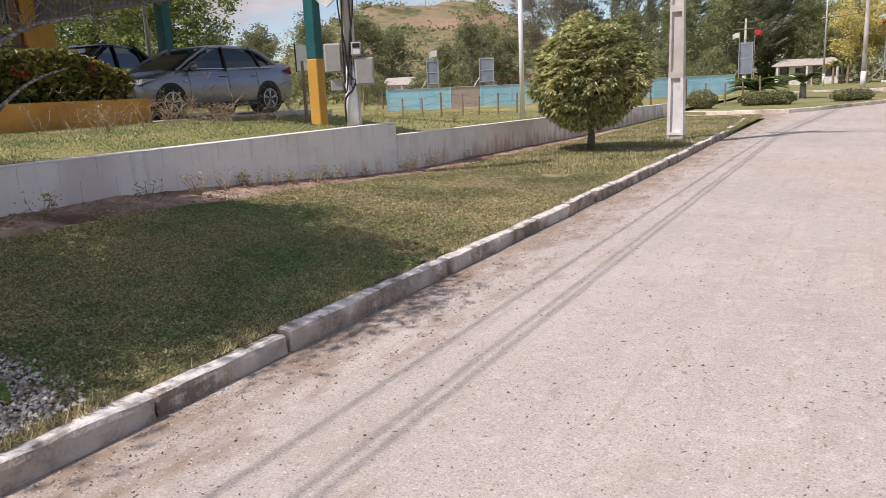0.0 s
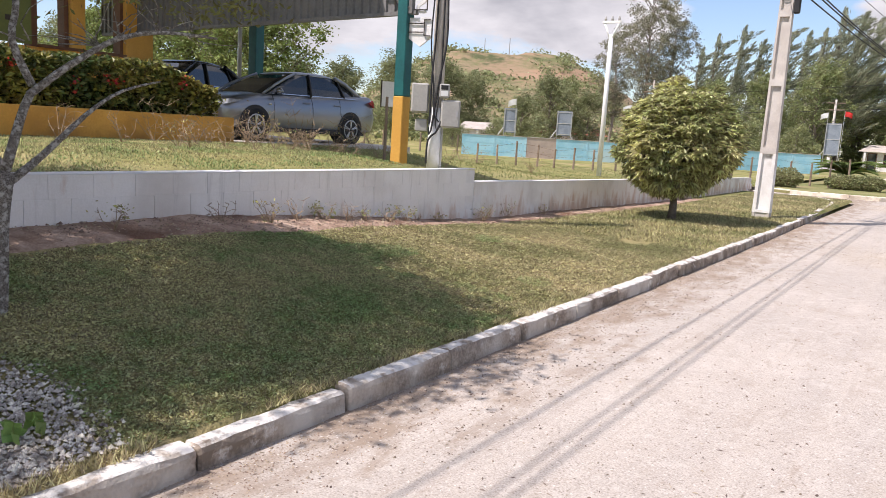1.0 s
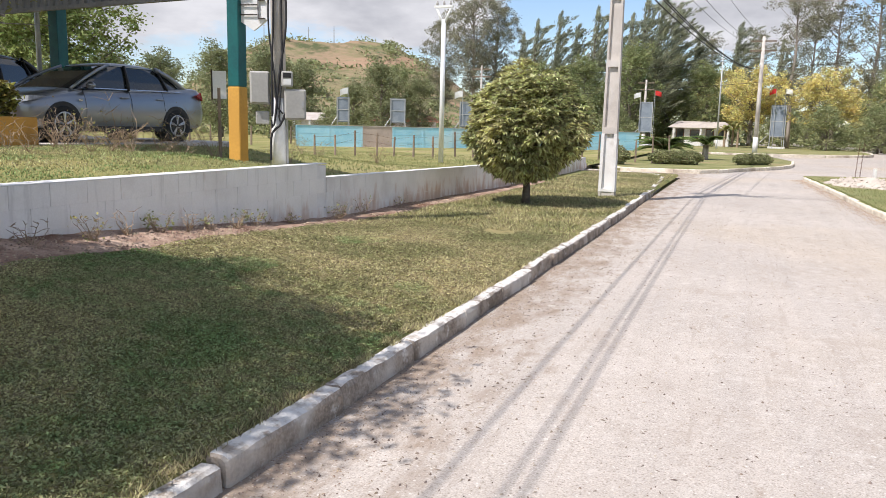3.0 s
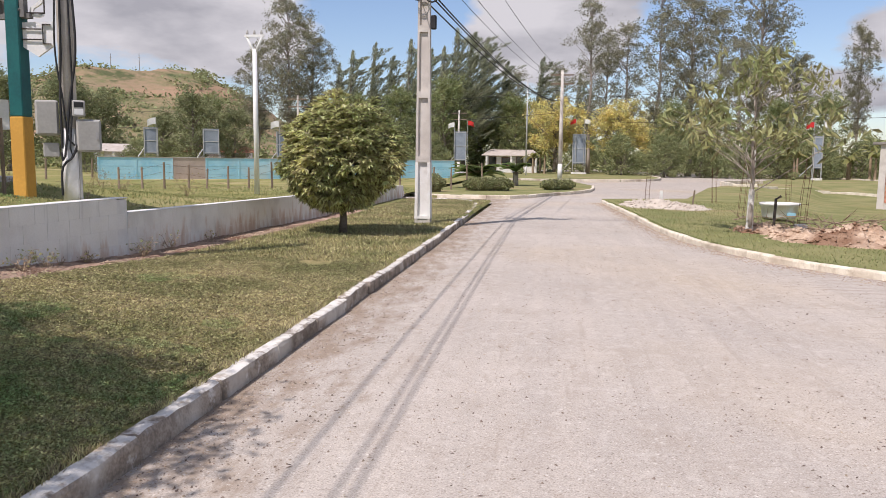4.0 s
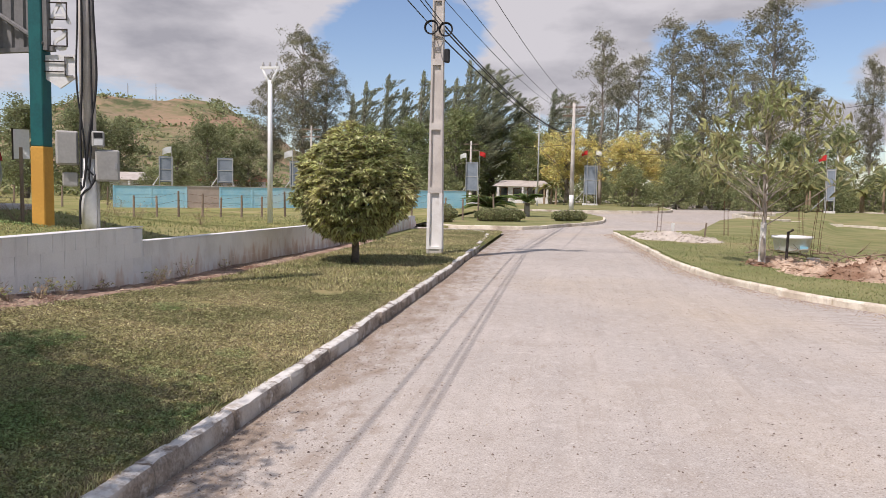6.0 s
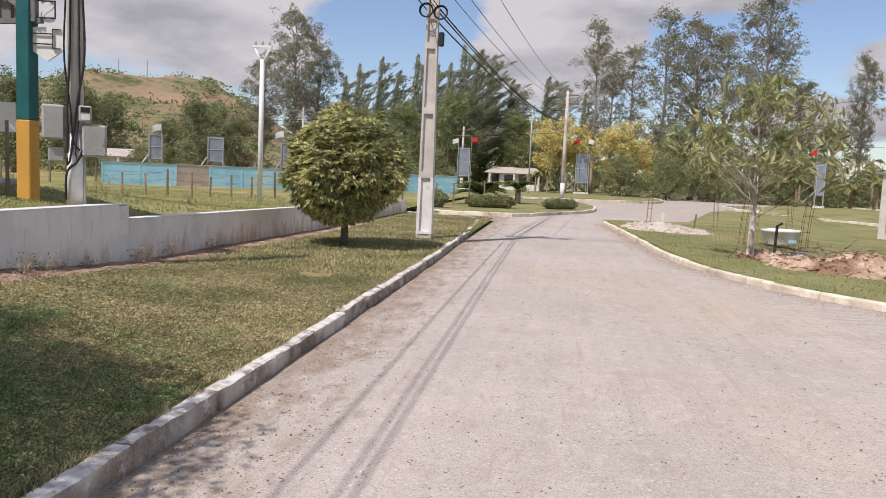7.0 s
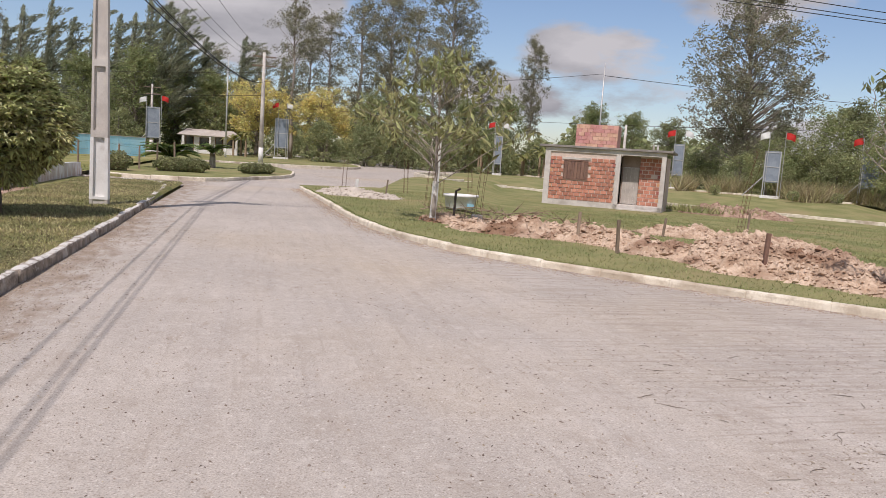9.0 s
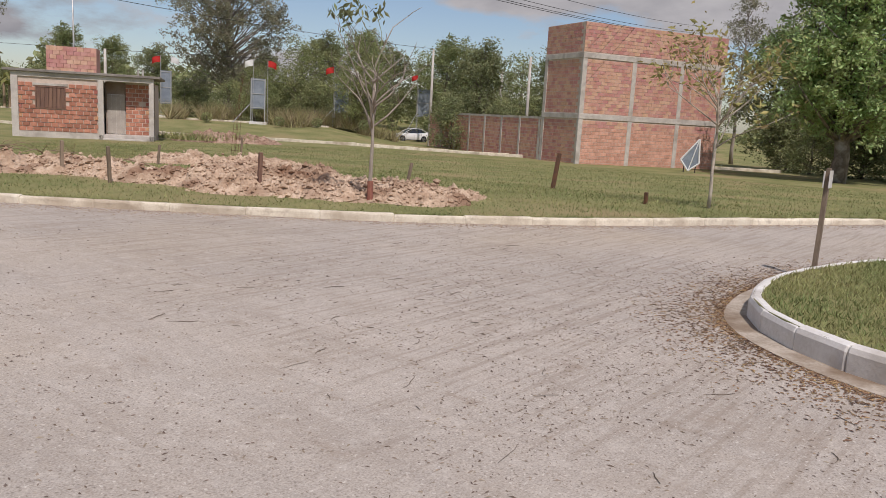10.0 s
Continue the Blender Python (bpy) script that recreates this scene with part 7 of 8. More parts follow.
def banana(az, d, s, seed):
    b = thing("banana_plant", "banana plants with ragged arching leaves", "plant", pose(*polar(az, d), 0.1), group="banana plants")
    rg = random.Random(seed)
    for q in range(3):
        ox, oy = rg.uniform(-0.9, 0.9), rg.uniform(-0.6, 0.6)
        h = s * rg.uniform(1.2, 1.9)
        part("stem", Geo().tube([(ox, oy, -0.1), (ox, oy, h)], [0.14, 0.09], 7), DRYSTEM, b)
        for i in range(7):
            a, L, e = rg.uniform(0, 6.28), s * rg.uniform(1.3, 2.0), rg.uniform(0.6, 1.3)
            pts = [Vector((ox + math.cos(a) * L * t * math.cos(e), oy + math.sin(a) * L * t * math.cos(e), h + L * t * math.sin(e) - 0.75 * L * t * t)) for t in (k / 7 for k in range(8))]
            side = Vector((-math.sin(a), math.cos(a), 0))
            g = Geo()
            for k in range(8):
                w = 0.17 * s * math.sin(math.pi * (0.06 + 0.88 * k / 7)) * rg.uniform(0.45, 1.1)
                g.v += [tuple(pts[k] + side * w - Vector((0, 0, w * 0.4))), tuple(pts[k]), tuple(pts[k] - side * w - Vector((0, 0, w * 0.4)))]
            g.f = [f for k in range(7) for f in ((3 * k, 3 * k + 1, 3 * k + 4, 3 * k + 3), (3 * k + 1, 3 * k + 2, 3 * k + 5, 3 * k + 4))]
            part("blade", g, BANANA, b)


for i, (az, d, s) in enumerate(((17.0, 82, 1.25), (19.6, 82, 1.3), (21.2, 80, 1.4), (-1.0, 88, 1.3), (24.0, 82, 1.2))):
    banana(az, d, s, 500 + i)

# ---- building plot ----
plot_tree = make_tree("plot_tree", "young tree with drooping leaves and a whitewashed trunk", 3.7, 0.055, [(0.50, 1.7), (0.64, 2.7), (0.80, 2.5), (1.0, 0.8)], 40, 0.42, 23, 0.30, leafmat("plot_tree_leaf", (0.26, 0.28, 0.12), (0.40, 0.375, 0.18), vary=0.45), PALEBARK, 71, pose(3.27, 17.85, 0.1), droop=1.1, ratio=0.28, flat=0.6, wobble=0.03, reach=(0.35, 0.6))
part("whitewashed_foot", Geo().tube([(0.0, 0, -0.02), (0.0, 0, 0.4), (0.01, 0.0, 0.9)], [0.080, 0.066, 0.060], 10), mat("worn_whitewash", (0.78, 0.76, 0.72), (0.52, 0.48, 0.43), scale=9, fine=40, rough=0.9, bump=0.5, c3=(0.24, 0.20, 0.17), spots=0.0), plot_tree)
post = thing("white_stake", "white-painted wooden stake behind the young tree", "post", pose(4.36, 22.2, plot_z(4.36, 22.2)))
part("stake", Geo().tube([(0, 0, -0.1), (0.02, 0, 2.6)], [0.045, 0.04], 8), WHITEWASH, post)


def sapling(name, label, x, y, h, seed, leaf, n, bark=GREYBARK, red=0.0, spread=1.0):
    s = thing(name, label, "tree", pose(x, y, 0.08))
    rg, r = random.Random(seed), np.random.default_rng(seed)
    wood, cr = Geo(), Geo()
    pts = [(0.04 * nz(seed, i, 0.7), 0.04 * nz(seed, i, 0.7, 5), h * 0.62 * i / 6 - (0.06 if i == 0 else 0)) for i in range(7)]
    wood.tube(pts, [0.036 - 0.0035 * i for i in range(7)], 7)
    for i in range(15):
        z = h * rg.uniform(0.34, 0.62)
        a = i * 2.4 + rg.uniform(-0.3, 0.3)
        R = spread * rg.uniform(0.4, 0.85)
        e = Vector((math.cos(a) * R, math.sin(a) * R, min(h, z + h * rg.uniform(0.12, 0.40))))
        pp = branch(wood, (0, 0, z), e, 0.016, 0.005, rg, n=5, steps=4, bend=0.15)
        for k in range(3):
            q = pp[rg.randint(2, 4)]
            w = q + Vector((rg.uniform(-0.3, 0.3), rg.uniform(-0.3, 0.3), rg.uniform(0.1, 0.4))) * spread
            branch(wood, q, w, 0.008, 0.003, rg, n=4, steps=3)
            if n:
                cr.leaves(np.array(w) + r.normal(size=(n, 3)) * 0.15, 0.13, r, ratio=0.4, droop=0.3)
    part("trunk", wood, bark, s, smooth=True)
    if n:
        part("crown", cr, leaf, s)
    if red:
        part("red_band", Geo().tube([(0, 0, 0.0), (0, 0, 0.34)], [0.050, 0.045], 8), mat("red_band_paint", (0.38, 0.15, 0.11), (0.28, 0.11, 0.08), scale=6, fine=40, rough=0.8, bump=0.2), s)
    return s


bare = sapling("sapling", "nearly bare young tree with a red-painted foot", 7.67, 9.26, 3.0, 81, None, 0, bark=PALEBARK, red=1.0, spread=1.0)
r = np.random.default_rng(82)
g = Geo()
for c, m in (((-0.38, 0.25, 2.72), 34), ((-0.22, 0.2, 2.86), 26), ((0.08, 0.1, 2.86), 22), ((-0.5, 0.3, 2.84), 16)):
    g.leaves(np.array(c) + r.normal(size=(m, 3)) * np.array([0.10, 0.10, 0.08]), 0.135, r, ratio=0.32, droop=1.3)
    branch(g, (0, 0, 2.0), c, 0.010, 0.004, random.Random(m), n=4, steps=3)
part("crown", g, RNDLEAF, bare, "small dark tufts of leaves", kind="stuff")
sapling("street_tree", "slender young tree with thin yellowing leaves", 13.0, 5.96, 3.1, 83, leafmat("street_tree_leaf", (0.47, 0.37, 0.16), (0.32, 0.31, 0.12), vary=0.45), 17, bark=BIRCH, spread=1.4)


def mound(name, label, blobs, material, seed, step=0.07, z0=0.085, rough=1.0):
    """Heaps of loose earth: an uneven sheet that rises out of the ground, with clods on it."""
    m = thing(name, label, "earth mound", pose(0, 0, 0))
    x0, x1 = min(b[0] - b[2] for b in blobs) - 0.3, max(b[0] + b[2] for b in blobs) + 0.3
    y0, y1 = min(b[1] - b[2] for b in blobs) - 0.3, max(b[1] + b[2] for b in blobs) + 0.3

    def h(x, y):
        if not in_plot(x, y):
            return -0.3
        z = max(b[3] * max(0.0, 1 - ((x - b[0]) ** 2 + (y - b[1]) ** 2) / b[2] ** 2) for b in blobs)
        return z * (0.58 + 0.55 * nz(x, y, 2.0, seed)) + (0.12 * nz(x, y, 3.6, seed) + 0.09 * nz(x, y, 8.0, seed) + 0.05 * nz(x, y, 17.0, seed)) * rough * min(1, z * 7) + (-0.03 if z < 0.02 else 0.0) + plot_z(x, y)
    nx, ny = int((x1 - x0) / step), int((y1 - y0) / step)
    part("loose_earth", Geo().grid([x0 + (x1 - x0) * i / nx for i in range(nx + 1)], [y0 + (y1 - y0) * j / ny for j in range(ny + 1)], h), material, m)
    g, r = Geo(), np.random.default_rng(seed)
    for i in range(int(340 * len(blobs) * rough)):
        b = blobs[r.integers(len(blobs))]
        a, q = r.uniform(0, 6.28), b[2] * math.sqrt(r.uniform(0, 1.1))
        x, y, s = b[0] + q * math.cos(a), b[1] + q * math.sin(a), r.uniform(0.014, 0.05) * (1.7 if r.uniform() > 0.93 else 1.0)
        t = r.uniform(0, 3.1)
        ct, sn = math.cos(t), math.sin(t)
        v = np.array([(ct, sn, 0.2), (-sn, ct, -0.2), (-ct, -sn, 0.1), (sn, -ct, -0.1), (0.2, 0.1, 0.9), (0, 0, -0.8)]) * s * r.uniform(0.6, 1.3, (6, 1))
        g.add(v + np.array([x, y, h(x, y) + s * 0.3]), [(0, 1, 4), (1, 2, 4), (2, 3, 4), (3, 0, 4), (1, 0, 5), (2, 1, 5), (3, 2, 5), (0, 3, 5)])
    part("clod", g, material, m, kind="stuff")


mound("earth_mound", "long heap of dug reddish earth beside stakes", [(4.3, 16.6, 1.0, 0.22), (5.0, 16.3, 1.3, 0.42), (5.9, 15.6, 1.2, 0.38), (6.3, 14.6, 0.9, 0.28), (4.0, 18.2, 1.0, 0.18), (6.0, 19.2, 1.3, 0.14), (7.6, 18.6, 1.1, 0.14)], DUG, 3)
mound("earth_mound", "broad heap of dug reddish earth on the plot", [(6.6, 13.4, 1.0, 0.30), (7.4, 12.4, 1.3, 0.45), (8.4, 11.6, 1.2, 0.42), (7.0, 11.4, 1.0, 0.25), (8.6, 12.8, 1.3, 0.40)], DUG, 4)
mound("earth_mound", "heap of dug earth round the bare sapling", [(8.0, 9.9, 0.9, 0.22), (8.6, 9.1, 0.9, 0.26), (8.9, 10.2, 1.0, 0.34), (9.6, 9.4, 0.8, 0.18), (7.5, 10.6, 0.8, 0.2)], DUG, 5)
mound("earth_mound", "low heap of dug earth behind the plot's stakes", [(10.6, 19.0, 1.5, 0.32), (11.8, 17.6, 1.4, 0.30), (10.4, 16.2, 1.2, 0.22), (9.4, 14.6, 1.2, 0.25)], DUG, 6)
mound("sand_heap", "small heap of pale building sand by the kerb", [(2.5, 26.6, 1.0, 0.36), (3.3, 25.8, 0.8, 0.22), (2.1, 27.6, 0.8, 0.2)], SAND, 7, rough=0.4)
mound("rubble_heap", "dark overgrown heap of rubble and weeds", [(23.4, 37.0, 2.1, 0.8), (25.2, 36.2, 1.8, 0.6)], SOIL, 8)
grass("rubble_weeds", [(x, y, z + 0.1) for x, y, z in scatter(1200, 20.8, 25.0, 35.2, 38.6, plot_z, 77)], 0.35, 0.05, BLADEGREEN, "tall weeds over the rubble heap", 77)


def stake(x, y, h, lean, m=WOOD, rad=0.026, label="weathered wooden stake driven into the plot"):
    s = thing("plot_stake", label, "stake", pose(x, y, plot_z(x, y) - 0.03), group="plot stakes")
    part("stake", Geo().box(-rad, rad, -rad, rad, -0.1, h, 0.006), m, s).rotation_euler = (0, lean, 0)


stake(5.49, 14.8, 0.62, 0.03)
stake(5.48, 13.05, 0.62, -0.04)
stake(7.0, 11.14, 0.66, 0.05, DARKWOOD, 0.03)
stake(10.2, 10.8, 0.5, 0.25)
stake(14.4, 10.1, 0.85, 0.22, RUST, 0.04)
stake(13.6, 20.8, 0.7, 0.05)
stake(2.9, 28.5, 0.5, 0.0, WHITEWASH, 0.05)
stake(3.9, 28.1, 0.55, 0.1)
stake(9.2, 18.0, 0.5, 0.1)
stake(12.4, 6.9, 0.24, 0.0, RUST, 0.03)


def rebar(x, y, h, lean, bent, foot=False, label="bundle of thin rusty reinforcing bars rising from a footing"):
    b = thing("rebar_column", label, "rebar", pose(x, y, plot_z(x, y) - 0.03), group="rebar columns")
    for i, (dx, dy) in enumerate(((-0.07, -0.07), (0.07, -0.07), (0.07, 0.07), (-0.07, 0.07))):
        part("bar", Geo().tube([(dx, dy, -0.05), (dx + lean * 0.5, dy, h * 0.55), (dx + lean + bent * (i % 2), dy, h)], 0.005, 5), RUST, b)
    for k in range(3):
        z = 0.3 + k * h * 0.24
        o2 = lean * z / h
        part("tie", Geo().tube([(o2 + 0.08 * sx, 0.08 * sy, z) for sx, sy in ((-1, -1), (1, -1), (1, 1), (-1, 1), (-1, -1))], 0.003, 4), RUST, b)
    if foot:
        part("footing", Geo().box(-0.12, 0.12, -0.12, 0.12, -0.05, 0.22, 0.02), CONCRETE, b)


rebar(4.6, 18.8, 1.5, 0.1, 0.03, True)
rebar(4.2, 22.6, 1.5, 0.1, 0.05)
for i, (x, y) in enumerate(((2.6, 30.0), (4.9, 29.5), (6.2, 29.2), (7.0, 28.0))):
    rebar(x, y, 1.3, 0.05 * (-1) ** i, 0.02)
rebar(13.2, 20.6, 2.6, 0.3, 0.2)
tub = thing("concrete_tub", "round whitish water tub standing on the plot", "tub", pose(5.2, 22.6, 0.08))
g = Geo().loft([[(q * math.cos(6.2832 * i / 28), q * math.sin(6.2832 * i / 28), z) for i in range(28)] for q, z in ((0.40, 0.0), (0.43, 0.05), (0.48, 0.35), (0.52, 0.36), (0.52, 0.42), (0.46, 0.42), (0.42, 0.2))])
part("bowl", g, WHITEWASH, tub, smooth=True)
part("blue_patch", Geo().box(0.08, 0.28, -0.475, -0.44, 0.08, 0.17), BLUE, tub)
tp = thing("tap_stand", "short dark standpipe with a tap beside the tub", "tap", pose(3.8, 18.0, 0.08))
part("pipe", Geo().tube([(0, 0, -0.05), (0.02, 0, 0.72), (0.12, 0, 0.78)], 0.03, 6), IRON, tp)
for i in range(30):
    x, y = rng.uniform(3.6, 7.5), rng.uniform(15.5, 21.5)
    s = thing("branch_debris", "dry cut branch lying on the plot", "branch", pose(x, y, 0.12, 0, 0, rng.uniform(0, 360)), group="cut branches")
    g = Geo()
    e = branch(g, (-0.5, 0, 0), (0.5, 0.1, rng.uniform(0.0, 0.15)), 0.02, 0.008, rng, n=5, steps=4)
    for k in range(3):
        branch(g, e[k + 1], e[k + 1] + Vector((rng.uniform(-0.1, 0.3), rng.uniform(-0.3, 0.3), rng.uniform(0.05, 0.25))), 0.009, 0.003, rng, n=4, steps=2)
    part("branch", g, DRYSTEM, s)

pts = []
rr = np.random.default_rng(611)
for i in range(7000):
    az = rr.uniform(27, 47)
    d = 66 + 5 * nz(az, 1.0, 0.4) + rr.uniform(-1.2, 1.6)
    if nz(az, 3.0, 0.8) > -0.25:
        x, y = polar(az, d)
        pts.append((x, y, 0.05 + dip(x, y)))
grass("dry_reeds", pts, 1.25, 0.07, leafmat("dry_reed", (0.42, 0.35, 0.21), (0.30, 0.27, 0.13), vary=0.3, leaf=0.2), "tall tan grass along the wood's edge", 612)


# ---- brick buildings ----
def brick_face(parent, L, H, bl, bh, skip, pieces, seed, mats, thick=0.05, joint=0.011):
    """Bricks in running bond on the plane y = 0 of the parent, facing -y; skip tells where there are none."""
    rg = random.Random(seed)
    full = mesh_of("brick", Geo().box(0, bl - joint, -0.012, thick, 0, bh - joint, 0.006), mats[0])
    rest = Geo()
    z, row = 0.0, 0
    while z + bh * 0.6 < H:
        x = -bl / 2 if row % 2 else 0.0
        while x < L:
            a, b = max(0.0, x), min(L, x + bl)
            if b - a > 0.06 and not skip((a + b) / 2, z + bh / 2):
                if b - a > bl - 1e-6 and pieces > 0:
                    piece("brick", full, parent, a, rg.uniform(-0.004, 0.004), z)
                    pieces -= 1
                else:
                    d = rg.uniform(-0.004, 0.004)
                    rest.box(a, b - joint, -0.012 + d, thick, z, z + bh - joint)
            x += bl
        z += bh
        row += 1
    if rest.f:
        part("brickwork", rest, mats[1], parent, kind="stuff")


BRICKHUT = mat("clay_block_rest", (0.42, 0.175, 0.12), (0.54, 0.26, 0.18), scale=4, fine=40, rough=0.9, bump=0.5, vary=0.22, island=True, spec=0.15)
BRICKPALE = mat("pale_clay_block", (0.56, 0.30, 0.22), (0.68, 0.395, 0.305), scale=4, fine=40, rough=0.9, bump=0.5, vary=0.14, spec=0.15)
MORTARG = mat("grey_mortar", (0.66, 0.55, 0.47), (0.56, 0.46, 0.39), scale=6, fine=40, rough=0.95, bump=0.4, spec=0.1)
INSIDE = mat("dim_plaster", (0.36, 0.28, 0.23), (0.28, 0.21, 0.17), scale=3, fine=30, rough=0.95, bump=0.3)

# small hut
BL, BR = Vector(polar(21.5, 40.5)), Vector(polar(30.1, 39.7))
dv = (BR - BL).normalized()
W = (BR - BL).length
ang = math.degrees(math.atan2(dv.y, dv.x))
Z0 = -0.55
hut = thing("brick_hut", "small unfinished hut of bare clay blocks with a slab roof", "hut", pose(BL.x, BL.y, Z0, 0, 0, ang))
PX, HH = 0.60 * W, 2.78     # where the porch begins, wall height
front = part("front_wall", Geo().box(0.0, 1.02, 0.03, 0.18, -0.3, HH).box(1.02, 2.22, 0.03, 0.18, -0.3, 1.42).box(1.02, 2.22, 0.03, 0.18, 2.36, HH).box(2.22, PX, 0.03, 0.18, -0.3, HH), MORTARG, hut)
brick_face(front, PX - 0.3, 2.25, 0.30, 0.20, lambda x, z: 0.72 < x < 1.98 and 0.98 < z < 2.2, 150, 5, (BRICK, BRICKHUT), joint=0.034)
for ob in list(front.children):
    ob.location.x += 0.3
    ob.location.z += 0.36
part("base_band", Geo().box(0.0, PX, -0.02, 0.03, -0.2, 0.33), CONCRETE, hut)
for x0, x1 in ((0.0, 0.29), (PX - 0.02, PX + 0.22), (W - 0.22, W)):
    part("concrete_column", Geo().box(x0, x1, -0.04, 0.2, -0.3, HH, 0.01), CONCRETE, hut)
part("ring_beam", Geo().box(0.0, W, -0.03, 0.19, HH, HH + 0.22, 0.01), CONCRETE, hut)
part("slab_roof", Geo().box(-0.30, W + 0.30, -0.16, 4.4, HH + 0.222, HH + 0.34, 0.015), mat("stained_slab", (0.30, 0.275, 0.25), (0.20, 0.18, 0.165), scale=3, fine=30, rough=0.95, bump=0.4), hut)
sh = part("shutter", Geo().box(0.98, 2.26, -0.02, 0.025, 1.38, 1.42).box(0.98, 2.26, -0.02, 0.025, 2.34, 2.40).box(0.98, 1.03, -0.02, 0.025, 1.42, 2.34).box(2.21, 2.26, -0.02, 0.025, 1.42, 2.34), DARKWOOD, hut, "dark wooden shutter")
for i in range(7):
    part("board", Geo().box(1.035 + 0.168 * i, 1.035 + 0.168 * i + 0.160, 0.0, 0.022, 1.425, 2.335, 0.004), DARKWOOD, sh)
part("lintel", Geo().box(0.9, 2.34, -0.015, 0.03, 2.42, 2.52), CONCRETE, hut)
# recessed porch
pw = part("porch_wall", Geo().box(PX + 0.2, W - 0.02, 0.92, 1.07, -0.3, HH), INSIDE, hut)
bw = part("porch_brick_wall", Geo().box(PX + 1.12, W - 0.23, 0.75, 0.915, 0.1, HH), MORTARG, hut)
brick_face(bw, W - 0.23 - PX - 1.12, HH - 0.15, 0.30, 0.20, lambda x, z: 0.55 < x < 0.95 and 1.55 < z < 1.75, 60, 6, (BRICK, BRICKHUT), joint=0.034)
for ob in list(bw.children):
    ob.location.x += PX + 1.12
    ob.location.y += 0.745
    ob.location.z += 0.12
part("porch_floor", Geo().box(PX, W, -0.04, 0.92, -0.3, 0.30, 0.01), CONCRETE, hut)
dr = part("door", Geo().box(PX + 0.28, PX + 1.08, 0.86, 0.915, 0.32, 2.2), WHITEWASH, hut, "pale plank door")
for i in range(4):
    part("plank", Geo().box(PX + 0.285 + 0.198 * i, PX + 0.285 + 0.198 * i + 0.19, 0.845, 0.858, 0.34, 2.18, 0.003), mat("door_plank", (0.46, 0.42, 0.37), (0.38, 0.34, 0.30), scale=3, fine=20, rough=0.8, bump=0.3, vary=0.1) if i == 0 else dr.children[0].data.materials[0], dr)
part("side_wall", Geo().box(0.0, 0.15, 0.19, 4.2, -0.3, HH), MORTARG, hut)
part("side_wall", Geo().box(W - 0.17, W - 0.02, 1.07, 4.2, -0.3, HH), MORTARG, hut)
part("back_wall", Geo().box(0.15, W - 0.17, 4.05, 4.2, -0.3, HH), MORTARG, hut)
tk = part("roof_tank_wall", Geo().box(1.15, 3.35, 2.0, 3.4, HH + 0.342, HH + 1.55), BRICKFAR, hut, "bare brick box on the roof")
brick_face(tk, 2.2, 1.2, 0.30, 0.20, lambda x, z: z > 1.0 and x > 1.9, 0, 7, (BRICK, BRICKFAR))
for ob in list(tk.children):
    ob.location += Vector((1.15, 1.94, HH + 0.343))
for x in (W - 0.5, W - 0.7):
    part("roof_pipe", Geo().tube([(x, 0.3, HH + 0.3), (x, 0.3, HH + 0.62)], 0.05, 6), CONCRETE, hut)
part("step", Geo().box(PX + 0.2, W - 0.3, -0.42, -0.042, -0.2, 0.14, 0.01), CONCRETE, hut)

# tall unfinished block building with its yard wall
C = Vector((38.9, 23.6))
ZB = -0.95
FL, SL = 10.8, 4.0
a_front = math.degrees(math.atan2(-0.43, 0.90))
tower = thing("brick_building", "tall unfinished building of bare clay blocks and concrete frame", "building", pose(C.x, C.y, ZB, 0, 0, a_front))
HT = 8.2
fw = part("front_wall", Geo().box(0.0, FL, 0.003, 0.22, -0.3, HT), MORTARG, tower)
brick_face(fw, FL, HT - 0.05, 0.40, 0.205, lambda x, z: 2.72 < z < 3.06 or 6.18 < z < 6.5, 290, 8, (BRICKPALE, BRICKFAR), joint=0.022)
sw = part("side_wall", Geo().box(0.022, 0.22, 0.222, SL, -0.3, HT), MORTARG, tower)
g = Geo()
z, row = 0.0, 0
rg = random.Random(12)
while z < HT - 0.1:
    if not (2.72 < z + 0.1 < 3.06 or 6.18 < z + 0.1 < 6.5):
        y = 0.24 if row % 2 == 0 else 0.44
        while y < SL - 0.1:
            g.box(0.01 + rg.uniform(-0.004, 0.004), 0.06, y, min(SL, y + 0.372), z, z + 0.177)
            y += 0.40
    z += 0.205
    row += 1
part("brickwork", g, BRICKFAR, sw, kind="stuff")
part("rear_wall", Geo().box(0.22, FL, SL - 0.2, SL, -0.3, HT - 0.2), MORTARG, tower)
part("side_wall", Geo().box(FL - 0.2, FL - 0.001, 0.221, SL - 0.201, -0.3, HT), MORTARG, tower)
for x in (0.0, 3.55, 7.2, FL - 0.3):
    part("concrete_column", Geo().box(x - 0.02, x + 0.28, -0.035, 0.1, -0.3, 6.2, 0.01), CONCRETE, tower)
for z in (2.74, 6.2):
    part("concrete_beam", Geo().box(-0.03, FL + 0.01, -0.045, 0.12, z, z + 0.30, 0.01), CONCRETE, tower)
    part("concrete_beam", Geo().box(-0.04, 0.1, 0.122, SL, z, z + 0.30, 0.01), CONCRETE, tower)
part("concrete_column", Geo().box(-0.025, 0.1, SL - 0.3, SL - 0.001, -0.3, 6.2, 0.01), CONCRETE, tower)
yard = setting("wall_yard", Geo().box(0.022, 0.2, SL, 21.5, -0.3, 2.70), MORTARG, "long brick yard wall with concrete posts", "wall")
yard.matrix_basis = pose(C.x, C.y, ZB, 0, 0, a_front)
g, z, row = Geo(), 0.0, 0
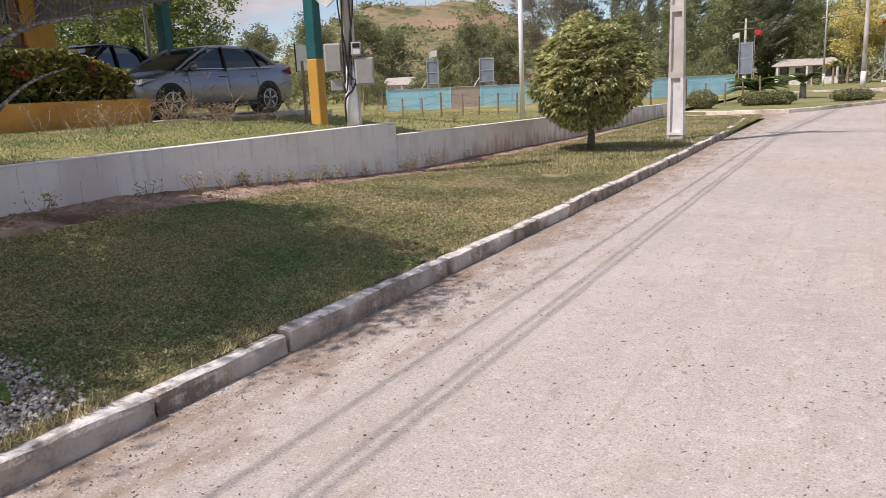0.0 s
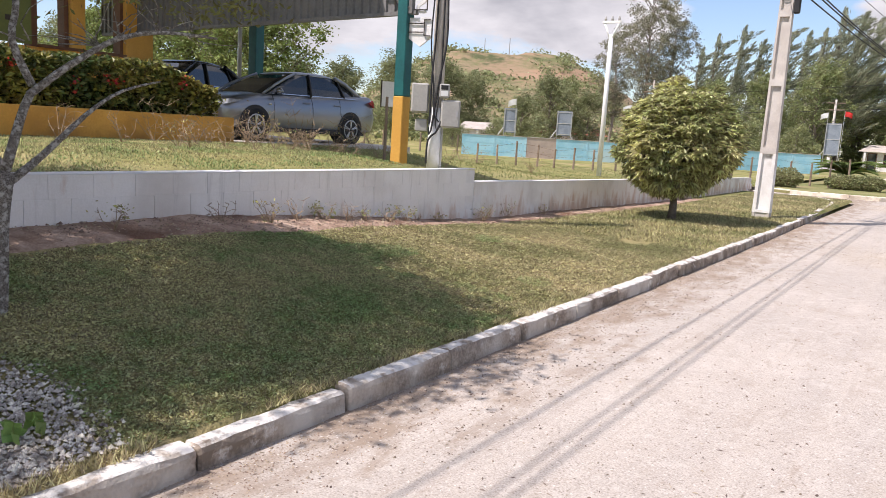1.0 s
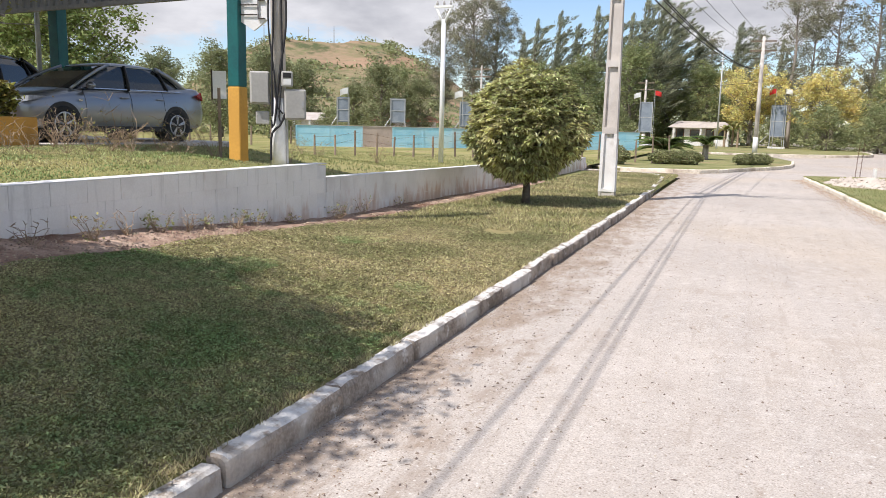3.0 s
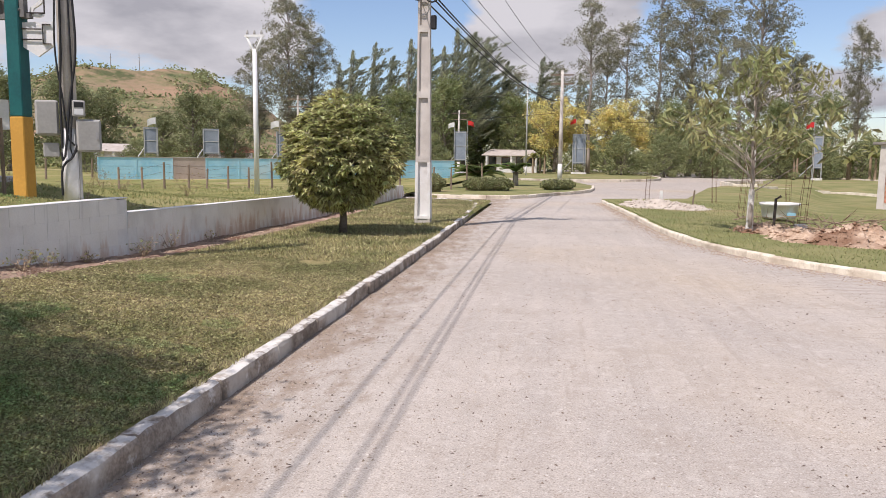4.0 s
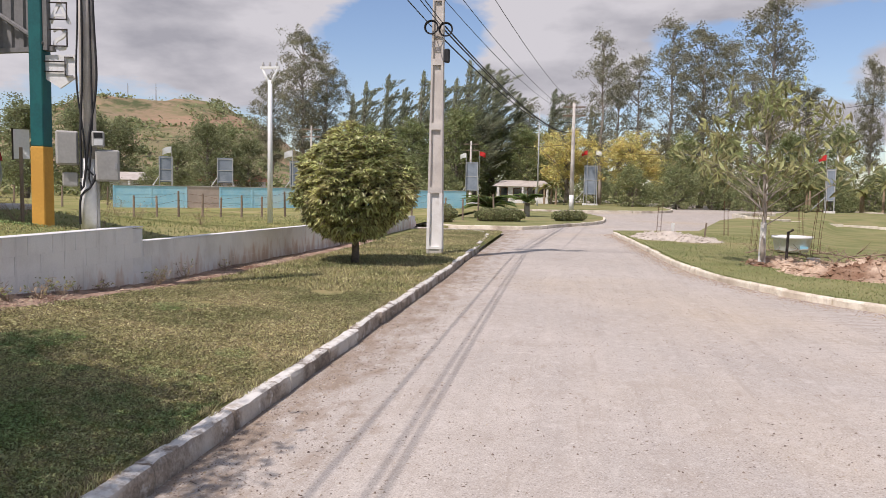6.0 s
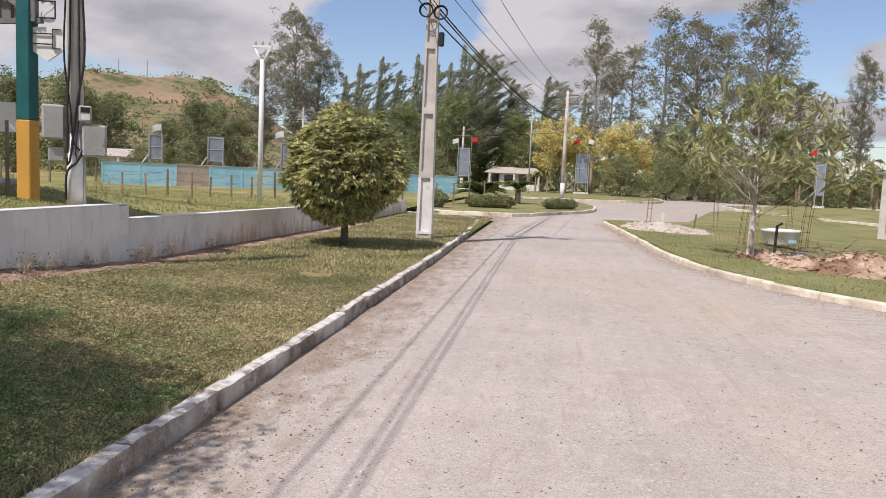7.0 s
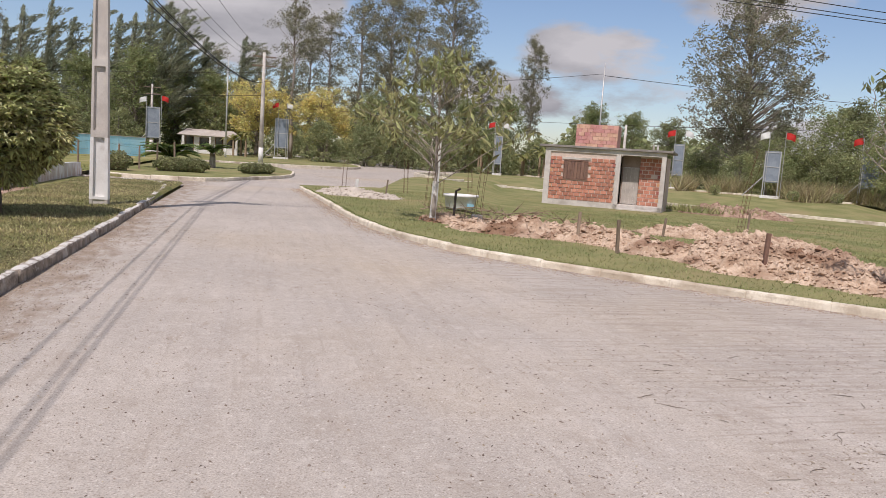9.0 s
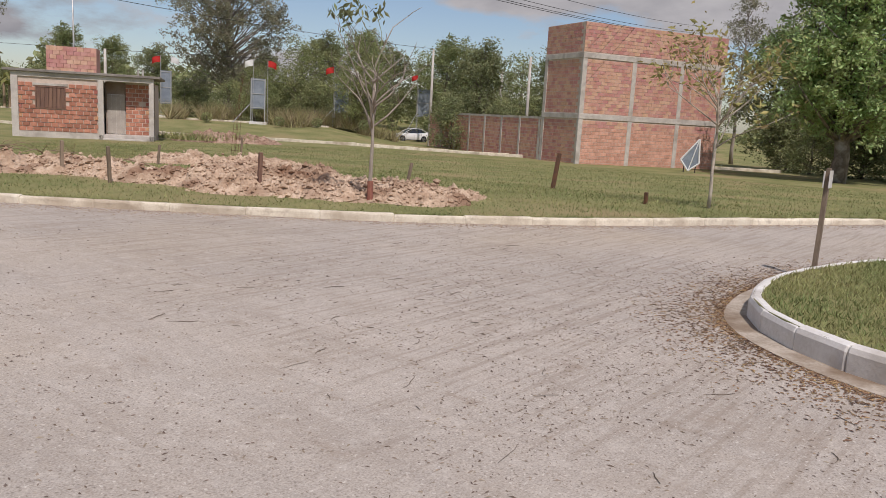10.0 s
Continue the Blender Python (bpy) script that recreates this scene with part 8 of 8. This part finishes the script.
while z < 2.6:
    y = SL + (0.2 if row % 2 else 0.0)
    while y < 21.3:
        g.box(0.01 + rg.uniform(-0.004, 0.004), 0.06, y, min(21.5, y + 0.372), z, z + 0.177)
        y += 0.40
    z += 0.205
    row += 1
part("brickwork", g, BRICKFAR, yard, kind="stuff")
for i in range(8):
    y = SL + 0.2 + i * (21.2 - SL) / 7
    part("concrete_post", Geo().box(-0.02, 0.1, y - 0.11, y + 0.11, -0.3, 2.62), CONCRETE, yard)
part("coping", Geo().box(-0.02, 0.22, SL, 21.5, 2.62, 2.76), CONCRETE, yard)
part("return_wall", Geo().box(0.2, 14, 21.3, 21.5, -0.3, 2.70), MORTARG, yard)

# kite-shaped frame leaning at the building
kite = thing("kite_frame", "dark kite-shaped panel with a white edge by the building", "panel", pose(*polar(68.3, 44), dip(*polar(68.3, 44)) + 0.1, 0, 0, -65))
out = [(-0.50, 0.66), (-0.08, 0.08), (0.46, 0.5), (0.38, 1.8)]
g = Geo().add([(x, -0.02, z) for x, z in out] + [(x, 0.02, z) for x, z in out], [(0, 1, 2, 3), (7, 6, 5, 4)] + [(i, 4 + i, 4 + (i + 1) % 4, (i + 1) % 4) for i in range(4)])
part("panel", g, PANEL, kite)
for i in range(4):
    (x0, z0), (x1, z1) = out[i], out[(i + 1) % 4]
    part("edge", Geo().tube([(x0, -0.03, z0), (x1, -0.03, z1)], 0.05, 6), WHITE, kite)
part("crease", Geo().tube([(0.35, -0.03, 1.7), (-0.05, -0.03, 0.15)], 0.03, 5), WHITE, kite)
for x in (-0.3, 0.3):
    part("leg", Geo().tube([(x, 0.06, -0.15), (x, 0.03, 0.6)], 0.03, 5), IRON, kite)

mango = make_tree("mango_tree", "large dark-green mango tree with dense drooping foliage", 13.5, 0.42, [(0.24, 2.4), (0.36, 3.9), (0.58, 4.4), (0.82, 3.7), (1.0, 1.4)], 210, 1.0, 200, 0.32, MANGO, BARK, 91, pose(*polar(77.6, 45), dip(*polar(77.6, 45))), droop=0.45, ratio=0.42)
mx, my = polar(85, 50)
copy_thing(mango, pose(mx, my, dip(mx, my), 0, 0, 130))
for az, d, s in ((81.5, 58, 0.9), (79, 56, 1.0), (68, 66, 1.1), (84, 62, 1.0), (90, 50, 1.0)):
    put(dryscrub, az, d, s, az * 7)
for az, d in ((74.5, 62), (76, 58), (79, 56), (82, 54), (86, 50)):
    put(scrub, az, d, 0.8, az * 11)
put(euc_b, 71.0, 70, 0.66, 40, wide=0.7)

# marker post on the corner
mk = thing("marker_post", "weathered wooden marker post with a small pale plate", "post", pose(7.72, 2.86, 0.17))
part("post", Geo().loft([[(x + 0.055 * z, y, z) for x, y in ((-0.022, -0.022), (0.022, -0.022), (0.022, 0.022), (-0.022, 0.022))] for z in (-0.1, 0.98)]), WOOD, mk)
part("plate", Geo().box(-0.02, 0.10, -0.035, -0.024, 0.78, 0.96, 0.004), WHITEWASH, mk)
part("plate", Geo().box(0.0, 0.12, 0.024, 0.035, 0.78, 0.95, 0.004), WHITEWASH, mk)
